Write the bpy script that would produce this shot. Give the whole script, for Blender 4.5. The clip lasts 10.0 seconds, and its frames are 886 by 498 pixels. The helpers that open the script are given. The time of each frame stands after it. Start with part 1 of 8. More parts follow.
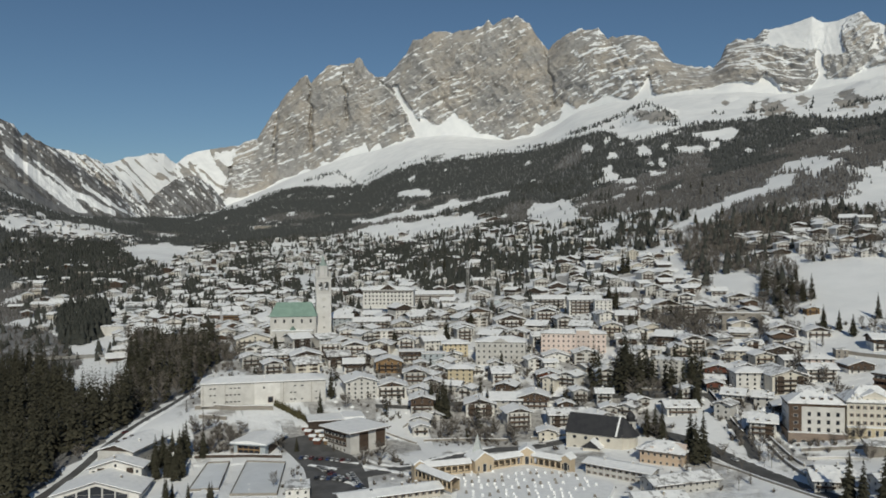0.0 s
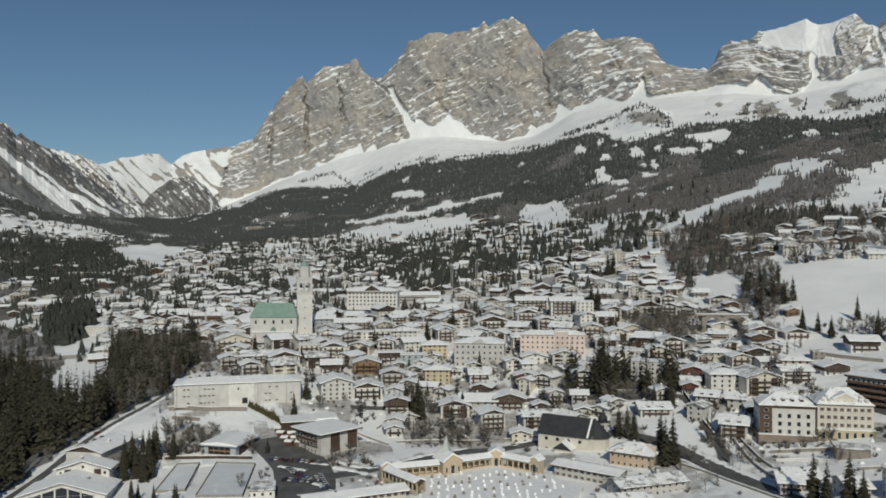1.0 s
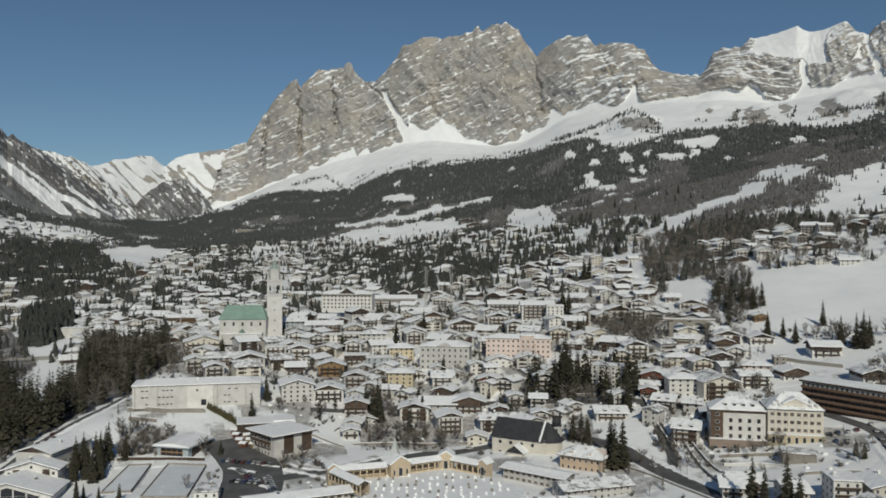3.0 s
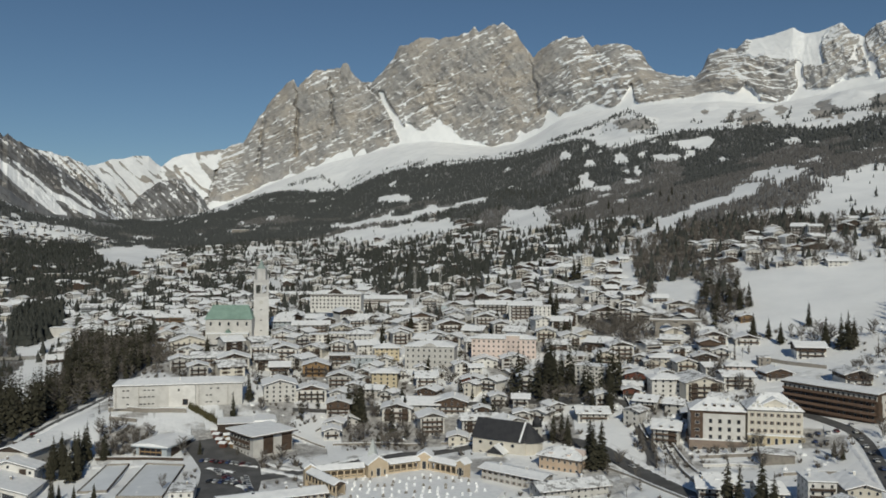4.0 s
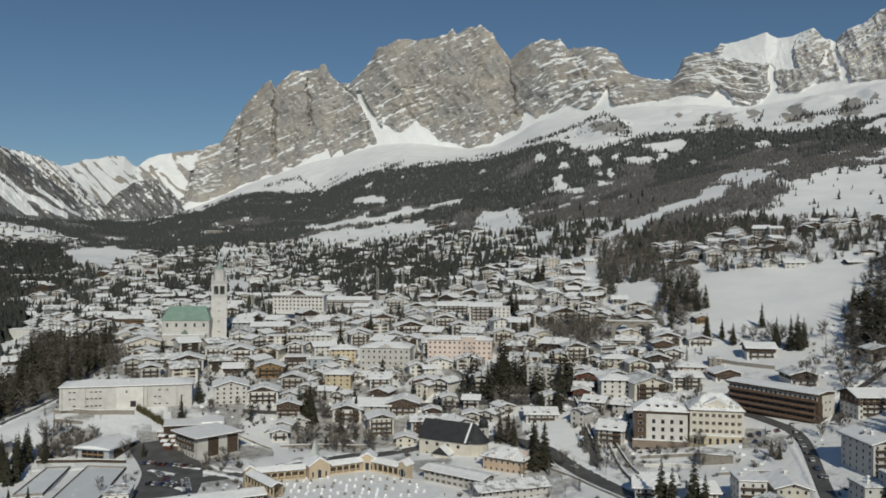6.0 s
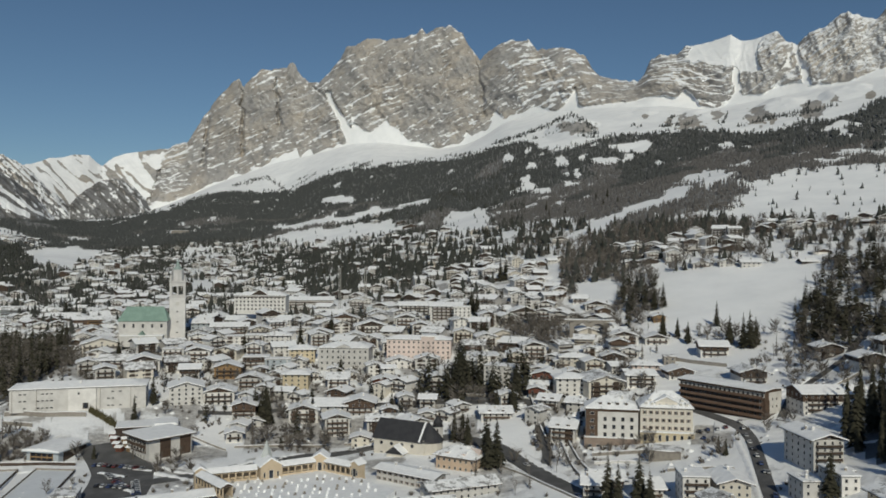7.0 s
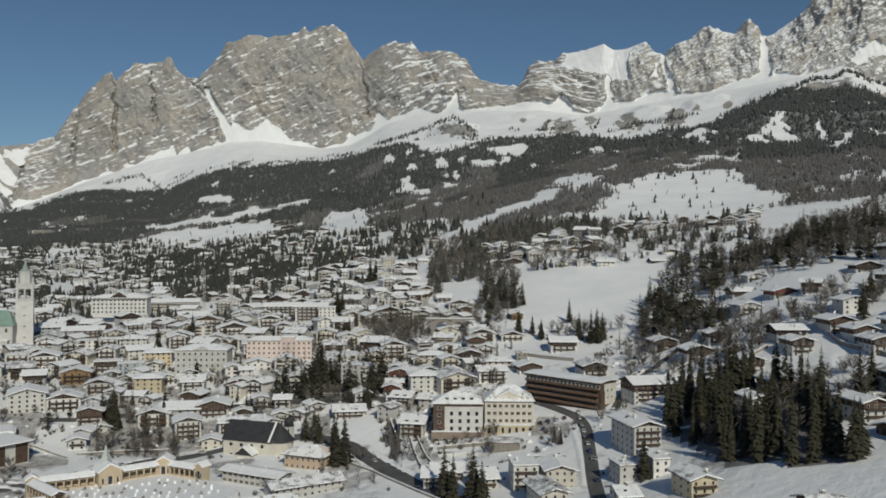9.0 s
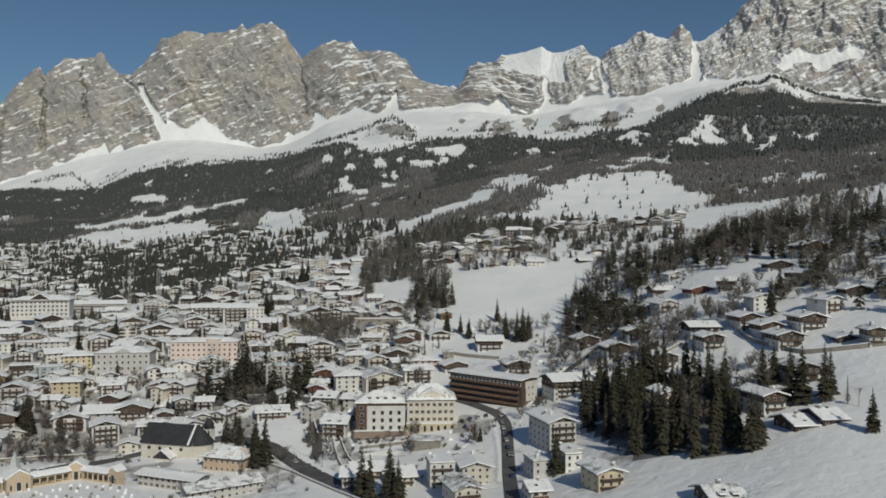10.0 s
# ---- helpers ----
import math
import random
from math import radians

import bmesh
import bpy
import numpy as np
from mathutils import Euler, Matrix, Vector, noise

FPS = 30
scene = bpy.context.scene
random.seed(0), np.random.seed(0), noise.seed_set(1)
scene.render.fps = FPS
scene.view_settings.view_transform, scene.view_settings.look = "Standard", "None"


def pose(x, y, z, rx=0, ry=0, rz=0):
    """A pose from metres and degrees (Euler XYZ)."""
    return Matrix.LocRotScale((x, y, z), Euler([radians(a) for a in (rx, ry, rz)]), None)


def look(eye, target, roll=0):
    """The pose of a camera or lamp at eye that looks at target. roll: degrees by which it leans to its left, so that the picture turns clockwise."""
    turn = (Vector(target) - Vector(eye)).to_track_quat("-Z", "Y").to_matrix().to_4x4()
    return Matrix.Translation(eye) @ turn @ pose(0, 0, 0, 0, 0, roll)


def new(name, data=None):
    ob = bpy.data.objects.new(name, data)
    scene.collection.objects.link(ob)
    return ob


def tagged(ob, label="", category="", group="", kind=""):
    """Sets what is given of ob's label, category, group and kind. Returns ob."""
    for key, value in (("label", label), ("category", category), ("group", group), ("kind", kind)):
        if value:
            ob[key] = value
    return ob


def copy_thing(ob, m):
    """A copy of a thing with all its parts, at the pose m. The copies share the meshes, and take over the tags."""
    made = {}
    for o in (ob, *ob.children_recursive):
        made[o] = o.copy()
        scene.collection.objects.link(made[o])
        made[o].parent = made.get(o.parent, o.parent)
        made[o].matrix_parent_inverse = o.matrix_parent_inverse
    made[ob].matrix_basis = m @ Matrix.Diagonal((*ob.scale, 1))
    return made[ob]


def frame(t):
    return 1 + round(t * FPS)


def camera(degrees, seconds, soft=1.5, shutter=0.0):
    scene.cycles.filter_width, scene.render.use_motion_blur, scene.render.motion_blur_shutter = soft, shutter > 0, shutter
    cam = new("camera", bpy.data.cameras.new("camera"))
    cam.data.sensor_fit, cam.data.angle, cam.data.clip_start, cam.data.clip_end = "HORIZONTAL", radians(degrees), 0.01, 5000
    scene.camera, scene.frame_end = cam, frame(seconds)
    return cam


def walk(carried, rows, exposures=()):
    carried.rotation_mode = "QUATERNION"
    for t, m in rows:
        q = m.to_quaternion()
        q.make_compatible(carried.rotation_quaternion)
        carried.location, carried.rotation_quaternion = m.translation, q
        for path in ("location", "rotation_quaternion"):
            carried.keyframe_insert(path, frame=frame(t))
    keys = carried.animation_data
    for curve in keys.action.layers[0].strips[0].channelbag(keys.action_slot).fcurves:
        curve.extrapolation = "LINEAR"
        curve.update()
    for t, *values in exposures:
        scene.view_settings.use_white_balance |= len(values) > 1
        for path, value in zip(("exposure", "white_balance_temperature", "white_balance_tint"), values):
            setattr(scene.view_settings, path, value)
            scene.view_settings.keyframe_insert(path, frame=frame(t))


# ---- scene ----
cam = camera(58.0, 10.0, soft=1.75)
PATH = [
    (0, (-0.051, 0.700, 100.783), (8.36, 1000.65, 95.56), -0.290),
    (0.5, (7.118, 1.151, 100.606), (16.54, 1001.10, 96.37), -0.189),
    (1, (14.496, 1.826, 100.515), (25.44, 1001.76, 96.76), -0.187),
    (1.5, (21.050, 1.821, 100.187), (33.02, 1001.75, 98.40), -0.086),
    (2, (27.040, 1.570, 99.919), (40.02, 1001.49, 99.12), 0.015),
    (2.5, (32.658, 1.090, 99.758), (46.17, 1001.00, 100.45), 0.116),
    (4, (47.840, 2.705, 98.989), (64.39, 1002.56, 101.64), 0.319),
    (4.5, (52.565, 2.916, 98.753), (71.63, 1002.73, 102.36), 0.322),
    (5, (57.243, 3.223, 98.637), (81.32, 1002.92, 103.15), 0.428),
    (5.5, (62.092, 3.050, 98.577), (92.67, 1002.57, 103.48), 0.436),
    (7, (76.307, 0.666, 98.552), (151.89, 997.79, 103.72), 0.390),
    (7.5, (81.146, -1.168, 98.394), (184.73, 993.44, 103.62), 0.324),
    (8, (86.030, -3.901, 98.609), (221.14, 986.91, 104.37), 0.364),
    (8.5, (91.075, -7.170, 98.744), (266.23, 977.35, 104.93), 0.317),
    (9, (95.837, -10.489, 98.551), (309.48, 966.40, 105.22), 0.269),
    (9.5, (100.833, -13.115, 98.410), (353.05, 954.53, 105.10), 0.222),
    (10, (106.056, -15.893, 98.344), (389.25, 943.14, 105.66), 0.167),
]
walk(cam, [(t, look(eye, target, roll)) for t, eye, target, roll in PATH], [(0.0, -0.40, 6500, 2.0), (10.0, -0.45, 6500, 2.0)])
# ---- sky, sun ----
SUN_AZ, SUN_EL = 175.0, 33.0    # bearing clockwise from the view's north, height
world = bpy.data.worlds.new("sky")
scene.world = world
world.use_nodes = True
wn = world.node_tree
sky = wn.nodes.new("ShaderNodeTexSky")
sky.sky_type, sky.sun_disc = "NISHITA", False
sky.sun_elevation, sky.sun_rotation = radians(SUN_EL), radians(SUN_AZ)
sky.altitude, sky.air_density, sky.dust_density, sky.ozone_density = 1300.0, 1.0, 0.4, 4.0
wn.links.new(sky.outputs["Color"], wn.nodes["Background"].inputs["Color"])
wn.nodes["Background"].inputs["Strength"].default_value = 0.068
sun = new("sun", bpy.data.lights.new("sun", "SUN"))
sun.data.energy, sun.data.angle, sun.data.color = 3.35, radians(0.6), (1.0, 0.915, 0.79)
_sd = Vector((math.sin(radians(SUN_AZ)) * math.cos(radians(SUN_EL)), math.cos(radians(SUN_AZ)) * math.cos(radians(SUN_EL)), math.sin(radians(SUN_EL))))
sun.matrix_world = look(_sd * 500, (0, 0, 0))
# ---- materials ----
def nodes_of(name, rough=0.8, metal=0.0, spec=0.3):
    m = bpy.data.materials.new(name)
    m.use_nodes = True
    nt = m.node_tree
    b = nt.nodes["Principled BSDF"]
    b.inputs["Roughness"].default_value, b.inputs["Metallic"].default_value = rough, metal
    b.inputs["Specular IOR Level"].default_value = spec
    return m, nt, b


def add(nt, kind, **kw):
    n = nt.nodes.new(kind)
    for k, v in kw.items():
        n.inputs[k.replace("_", " ")].default_value = v
    return n


def math_node(nt, op, a, b=None, c=None, clamp=False):
    n = nt.nodes.new("ShaderNodeMath")
    n.operation, n.use_clamp = op, clamp
    for i, v in enumerate((a, b, c)):
        if v is None:
            continue
        if hasattr(v, "links"):
            nt.links.new(v, n.inputs[i])
        else:
            n.inputs[i].default_value = v
    return n.outputs[0]


def mixc(nt, fac, a, b):
    n = nt.nodes.new("ShaderNodeMix")
    n.data_type = "RGBA"
    for sock, v in ((n.inputs[0], fac), (n.inputs[6], a), (n.inputs[7], b)):
        if hasattr(v, "links"):
            nt.links.new(v, sock)
        else:
            sock.default_value = v if isinstance(v, (int, float)) else (*v, 1.0)
    return n.outputs[2]


def noise_of(nt, scale, detail=4.0, rough=0.6, coords="Object", stretch=None, turn=0.0):
    tc = nt.nodes.new("ShaderNodeNewGeometry") if coords == "World" else nt.nodes.new("ShaderNodeTexCoord")
    out = tc.outputs["Position" if coords == "World" else coords]
    if stretch:
        mp = nt.nodes.new("ShaderNodeMapping")
        mp.inputs["Scale"].default_value = stretch
        if turn:
            tilted = nt.nodes.new("ShaderNodeMapping")
            tilted.inputs["Rotation"].default_value = (0.0, radians(turn), 0.0)
            nt.links.new(out, tilted.inputs["Vector"])
            out = tilted.outputs[0]
        nt.links.new(out, mp.inputs["Vector"])
        out = mp.outputs[0]
    n = add(nt, "ShaderNodeTexNoise", Scale=scale, Detail=detail, Roughness=rough)
    nt.links.new(out, n.inputs["Vector"])
    return n.outputs["Fac"]


def ramp(nt, v, lo, hi):
    n = nt.nodes.new("ShaderNodeMapRange")
    n.interpolation_type = "SMOOTHSTEP"
    nt.links.new(v, n.inputs[0])
    n.inputs[1].default_value, n.inputs[2].default_value = lo, hi
    return n.outputs[0]


def bump(nt, b, h, dist, strength=0.6):
    n = add(nt, "ShaderNodeBump", Strength=strength, Distance=dist)
    nt.links.new(h, n.inputs["Height"])
    nt.links.new(n.outputs[0], b.inputs["Normal"])


def plain(name, c1, c2=None, scale=0.6, rough=0.8, metal=0.0, spec=0.3, vary=0.12, relief=0.02, random=True):
    """A two-scale surface: blotches, grain, and a shift of tone from object to object."""
    m, nt, b = nodes_of(name, rough, metal, spec)
    c2 = c2 or tuple(v * 0.78 for v in c1)
    big = ramp(nt, noise_of(nt, scale, 3.0, 0.6, "World"), 0.35, 0.68)
    fine = noise_of(nt, scale * 9, 3.0, 0.65, "World")
    f = math_node(nt, "MULTIPLY_ADD", fine, 0.5, math_node(nt, "MULTIPLY", big, 0.6), clamp=True)
    col = mixc(nt, f, c1, c2)
    if random:
        oi = nt.nodes.new("ShaderNodeObjectInfo")
        hs = add(nt, "ShaderNodeHueSaturation")
        val = math_node(nt, "MULTIPLY_ADD", oi.outputs["Random"], 2 * vary, 1.0 - vary)
        nt.links.new(val, hs.inputs["Value"])
        nt.links.new(col, hs.inputs["Color"])
        col = hs.outputs[0]
    nt.links.new(col, b.inputs["Base Color"])
    if relief:
        bump(nt, b, fine, relief)
    return m


def land_material():
    """Snow, rock on steep faces, and where woods stand their litter with shade painted in."""
    m, nt, b = nodes_of("land", 0.75, 0.0, 0.25)
    geo = nt.nodes.new("ShaderNodeNewGeometry")
    sep = nt.nodes.new("ShaderNodeSeparateXYZ")
    nt.links.new(geo.outputs["Normal"], sep.inputs[0])
    wood = nt.nodes.new("ShaderNodeAttribute")
    wood.attribute_name = "wood"
    crag = nt.nodes.new("ShaderNodeAttribute")
    crag.attribute_name = "crag"
    # rock: grey dolomite, ochre stains, dark seams, fine strata
    n1 = noise_of(nt, 0.006, 6.0, 0.6, "World")
    n2 = noise_of(nt, 0.03, 6.0, 0.72, "World", (1.0, 1.0, 0.6))
    n3 = noise_of(nt, 0.035, 6.0, 0.7, "World", (0.3, 0.3, 1.7), 27.0)
    n4 = noise_of(nt, 0.012, 5.0, 0.65, "World", (0.6, 0.6, 1.5), 27.0)
    rock = mixc(nt, ramp(nt, n1, 0.4, 0.62), (0.37, 0.356, 0.343), (0.43, 0.388, 0.342))
    rock = mixc(nt, math_node(nt, "MULTIPLY", ramp(nt, n4, 0.46, 0.66), 0.6), rock, (0.24, 0.232, 0.228))
    rock = mixc(nt, math_node(nt, "MULTIPLY", ramp(nt, n2, 0.47, 0.70), 0.75), rock, (0.175, 0.170, 0.167))
    rock = mixc(nt, math_node(nt, "MULTIPLY", ramp(nt, n3, 0.54, 0.70), 0.5), rock, (0.52, 0.51, 0.50))
    # snow
    s1 = noise_of(nt, 0.02, 4.0, 0.6, "World")
    snow = mixc(nt, ramp(nt, s1, 0.35, 0.7), (0.91, 0.913, 0.92), (0.83, 0.837, 0.85))
    trod = nt.nodes.new("ShaderNodeAttribute")
    trod.attribute_name = "trodden"
    worn = ramp(nt, math_node(nt, "ADD", trod.outputs["Fac"], math_node(nt, "SUBTRACT", noise_of(nt, 0.09, 5.0, 0.72, "World"), 0.5)), 0.33, 0.72)
    slush = mixc(nt, ramp(nt, noise_of(nt, 0.3, 4.0, 0.7, "World"), 0.35, 0.65), (0.50, 0.485, 0.47), (0.26, 0.245, 0.23))
    snow = mixc(nt, math_node(nt, "MULTIPLY", worn, 0.9), snow, slush)
    # where it lies
    up = math_node(nt, "MULTIPLY_ADD", noise_of(nt, 0.02, 6.0, 0.72, "World", (1.0, 1.0, 1.6)), 0.42, math_node(nt, "SUBTRACT", sep.outputs["Z"], 0.21))
    keen = math_node(nt, "MAXIMUM", math_node(nt, "SUBTRACT", crag.outputs["Fac"], 1.0), 0.0)
    lies = ramp(nt, math_node(nt, "MULTIPLY_ADD", keen, -0.55, up), 0.50, 0.58)
    ragged = math_node(nt, "MULTIPLY_ADD", noise_of(nt, 0.045, 5.0, 0.7, "World"), 0.9, math_node(nt, "SUBTRACT", crag.outputs["Fac"], 0.45))
    bare = math_node(nt, "MULTIPLY", math_node(nt, "SUBTRACT", 1.0, lies), ramp(nt, ragged, 0.45, 0.53), clamp=True)
    col = mixc(nt, bare, snow, rock)
    # wood floor: litter, with tree shade and some distant haze in its colour
    shaded_litter = mixc(nt, ramp(nt, noise_of(nt, 0.05, 5.0, 0.7, "World"), 0.35, 0.65), (0.062, 0.061, 0.062), (0.115, 0.110, 0.107))
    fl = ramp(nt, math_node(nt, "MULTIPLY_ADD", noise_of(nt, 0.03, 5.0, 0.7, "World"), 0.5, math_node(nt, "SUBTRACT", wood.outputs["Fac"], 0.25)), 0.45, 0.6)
    col = mixc(nt, math_node(nt, "MULTIPLY", fl, 0.85), col, shaded_litter)
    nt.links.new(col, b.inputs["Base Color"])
    drift = math_node(nt, "MULTIPLY", noise_of(nt, 0.16, 4.0, 0.62, "World"), math_node(nt, "MULTIPLY_ADD", trod.outputs["Fac"], 2.2, 0.9))
    h = math_node(nt, "MULTIPLY_ADD", n2, math_node(nt, "MULTIPLY_ADD", bare, 6.0, 0.25), drift)
    bump(nt, b, h, 1.0, 0.8)
    return m


LAND = land_material()
# ---- open meadows on the wooded slopes, and the woods below them, as outlines on the plan ----
MEADOWS = {}
MEADOWS["run"] = [(338, 1300), (410, 1354), (450, 1329), (496, 1353), (558, 1363), (623, 1434), (600, 1347), (572, 1295), (530, 1294), (494, 1296), (436, 1236), (394, 1215), (361, 1220)]
MEADOWS["alp"] = [(606, 1154), (641, 1202), (693, 1237), (723, 1277), (767, 1298), (783, 1254), (820, 1270), (875, 1210), (833, 1111), (795, 1052), (822, 965), (767, 939), (695, 897), (641, 876), (600, 933), (578, 1010), (591, 1099)]
MEADOWS["upper_strip"] = [(647, 1494), (733, 1607), (738, 1508), (698, 1370), (647, 1302), (612, 1295), (628, 1393)]
MEADOWS["high_strip"] = [(784, 1608), (839, 1635), (855, 1582), (761, 1475)]
MEADOWS["lane"] = [(652, 830), (705, 804), (776, 793), (735, 746), (672, 750), (628, 770)]
MEADOWS["lane_east"] = [(661, 588), (718, 587), (672, 541), (632, 542)]
MEADOWS["scar"] = [(1285, 1568), (1290, 1543), (1248, 1432), (1315, 1488), (1339, 1490), (1303, 1455), (1137, 1283), (1198, 1396), (1270, 1527)]
MEADOWS["scar_east"] = [(1338, 1432), (1361, 1427), (1358, 1407), (1279, 1341), (1282, 1366)]
MEADOWS["glade"] = [(713, 2212), (765, 2184), (804, 2122), (783, 2081), (740, 2102), (710, 2159)]
MEADOWS["glade_small"] = [(868, 1944), (889, 1960), (887, 1917), (867, 1894)]
MEADOWS["scree"] = [(572, 2255), (588, 2258), (598, 2201), (590, 2150), (566, 2170), (556, 2214)]
MEADOWS["scree_low"] = [(628, 2159), (662, 2144), (671, 2099), (655, 2086), (624, 2118)]
MEADOWS["clearing"] = [(458, 2037), (492, 2043), (504, 2016), (488, 1984), (462, 2001)]
MEADOWS["clearing_east"] = [(1022, 1445), (1133, 1603), (966, 1344), (972, 1396)]
MEADOWS["clearing_low"] = [(916, 992), (982, 1041), (957, 1004), (902, 962)]
MEADOWS["clearing_far"] = [(924, 947), (964, 959), (944, 913), (923, 913)]
MEADOWS["meadow_small"] = [(-132, 2819), (-91, 2784), (-31, 2725), (-17, 2625), (-30, 2548), (-67, 2619), (-113, 2695)]
MEADOWS["meadow_strip"] = [(-312, 2574), (-242, 2599), (-125, 2475), (-20, 2412), (48, 2434), (148, 2375), (219, 2327), (209, 2274), (128, 2329), (54, 2327), (-3, 2329), (-121, 2392), (-232, 2498)]
MEADOWS["meadow_wide"] = [(-243, 2347), (-188, 2382), (-84, 2310), (13, 2263), (90, 2195), (145, 2054), (134, 1984), (40, 2029), (-46, 2066), (-124, 2152), (-212, 2278)]
MEADOWS["meadow_notch"] = [(197, 1786), (234, 2033), (264, 2095), (307, 2040), (334, 2072), (330, 1923), (312, 1711), (282, 1610), (241, 1638)]
MEADOWS["west_meadow"] = [(-802, 2008), (-814, 2132), (-761, 2240), (-668, 2195), (-600, 1926), (-641, 1778)]
MEADOWS["slope_meadow"] = [(353, 782), (423, 746), (497, 727), (452, 672), (417, 656), (379, 590), (354, 557), (367, 628), (333, 635), (319, 675)]
MEADOWS["east_clearing"] = [(464, 496), (485, 514), (483, 482), (498, 450), (474, 419), (453, 455)]
MEADOWS["east_bank"] = [(439, 527), (444, 454), (423, 421), (404, 427), (421, 488)]
MEADOWS["chapel_field"] = [(130, 476), (159, 464), (157, 416), (148, 407), (138, 437)]
MEADOWS["hill_clearing"] = [(257, 798), (268, 765), (289, 713), (309, 762), (308, 800), (278, 815)]
MEADOWS["ravine_bank"] = [(-340, 805), (-302, 782), (-262, 690), (-256, 652), (-286, 690), (-318, 742)]
MEADOWS["west_fields"] = [(-1100, 2026), (-1102, 2200), (-1061, 2313), (-977, 2344), (-887, 2303), (-871, 2161), (-984, 2145), (-1035, 2067), (-1063, 1958)]
YARDS = {}   # trodden or ploughed ground
YARDS["thicket_yard"] = [(-146, 478), (-125, 484), (-112, 470), (-113, 447), (-135, 446)]
YARDS["hall_yard"] = [(-92, 475), (-76, 484), (-64, 455), (-68, 447), (-88, 445)]
YARDS["hotel_yard"] = [(246, 423), (262, 403), (249, 385), (232, 395)]
YARDS["conference_yard"] = [(-30, 470), (-8, 462), (-14, 446), (-32, 452)]
WOODS = {}   # outline, share of evergreens, spacing
WOODS["wood_river"] = ([(-494, 843), (-421, 839), (-318, 691), (-259, 604), (-274, 715), (-174, 577), (-193, 505), (-210, 456), (-214, 403), (-256, 407)], 0.72, 7.6)
WOODS["wood_bank"] = ([(-347, 899), (-210, 777), (-173, 630), (-177, 587), (-222, 601), (-277, 718)], 0.4, 7.4)
WOODS["wood_knoll"] = ([(-535, 1130), (-480, 1160), (-401, 994), (-393, 896), (-430, 922)], 1.0, 6.5)
WOODS["wood_far_bank"] = ([(-1024, 1885), (-866, 2149), (-680, 1796), (-524, 1425), (-557, 1232), (-762, 1519), (-919, 1690)], 0.5, 7.6)
WOODS["wood_hill"] = ([(348, 1191), (432, 1154), (487, 1059), (388, 865), (341, 863), (285, 761), (252, 762), (284, 927)], 0.04, 7.0)
WOODS["wood_hill_top"] = ([(400, 1181), (469, 1186), (533, 1061), (542, 970), (495, 886), (454, 987), (405, 1084)], 0.14, 8.0)
WOODS["wood_gully"] = ([(265, 664), (308, 752), (350, 786), (315, 666), (296, 644), (269, 626)], 0.3, 7.4)
WOODS["wood_scrub"] = ([(180, 691), (249, 678), (229, 612), (196, 607), (173, 649)], 0.05, 6.5)
WOODS["wood_park"] = ([(90, 525), (96, 562), (132, 569), (183, 547), (163, 488), (122, 498)], 0.95, 6.2)
WOODS["wood_east"] = ([(360, 526), (394, 598), (436, 628), (439, 556), (374, 431), (371, 477)], 0.7, 7.0)
WOODS["wood_grove"] = ([(284, 343), (314, 398), (333, 380), (338, 323), (322, 276), (304, 236), (288, 250), (273, 275)], 0.85, 9.4)
WOODS["wood_slope"] = ([(437, 642), (493, 728), (550, 672), (567, 583), (523, 513), (485, 496), (464, 580), (439, 556)], 0.35, 8.0)
WOODS["wood_ridge"] = ([(552, 647), (649, 727), (655, 624), (661, 530), (616, 449), (453, 300), (436, 334), (442, 366), (494, 436), (545, 577)], 0.42, 8.5)
WOODS["wood_belt"] = ([(-208, 1714), (-106, 2075), (-15, 1702), (254, 1339), (267, 1151), (190, 1179), (-9, 1021), (-135, 1447)], 0.75, 17.0)
WOODS["wood_scrub_bank"] = ([(-2, 464), (-11, 524), (-1, 552), (23, 514), (55, 500), (70, 476), (45, 460)], 0.05, 13.0)
WOODS["wood_dark_band"] = ([(287, 939), (377, 1165), (477, 1143), (554, 1049), (519, 977), (406, 886), (356, 821), (314, 683), (272, 673), (279, 761), (258, 802)], 0.04, 6.6)
WOODS["wood_scrub_low"] = ([(-1, 461), (-5, 504), (27, 504), (51, 465)], 0.0, 13.0)
WOODS["wood_ravine"] = ([(-619, 1124), (-494, 1027), (-357, 813), (-325, 696), (-469, 850)], 0.15, 7.0)
WOODS["wood_bank_low"] = ([(-185, 667), (-202, 769), (-166, 708), (-156, 626)], 0.1, 7.0)
WOODS["wood_run_foot"] = ([(341, 1500), (400, 1340), (420, 1290), (352, 1205), (309, 1048), (264, 1146)], 0.3, 9.5)
WOODS["wood_lane"] = ([(640, 715), (690, 750), (770, 745), (800, 690), (695, 564), (668, 667)], 0.04, 8.0)
WOODS["wood_alp_foot"] = ([(555, 1067), (538, 950), (634, 785), (670, 850), (610, 930)], 0.25, 13.0)
# ---- the lie of the land ----
CX, CY = 50.0, 0.0
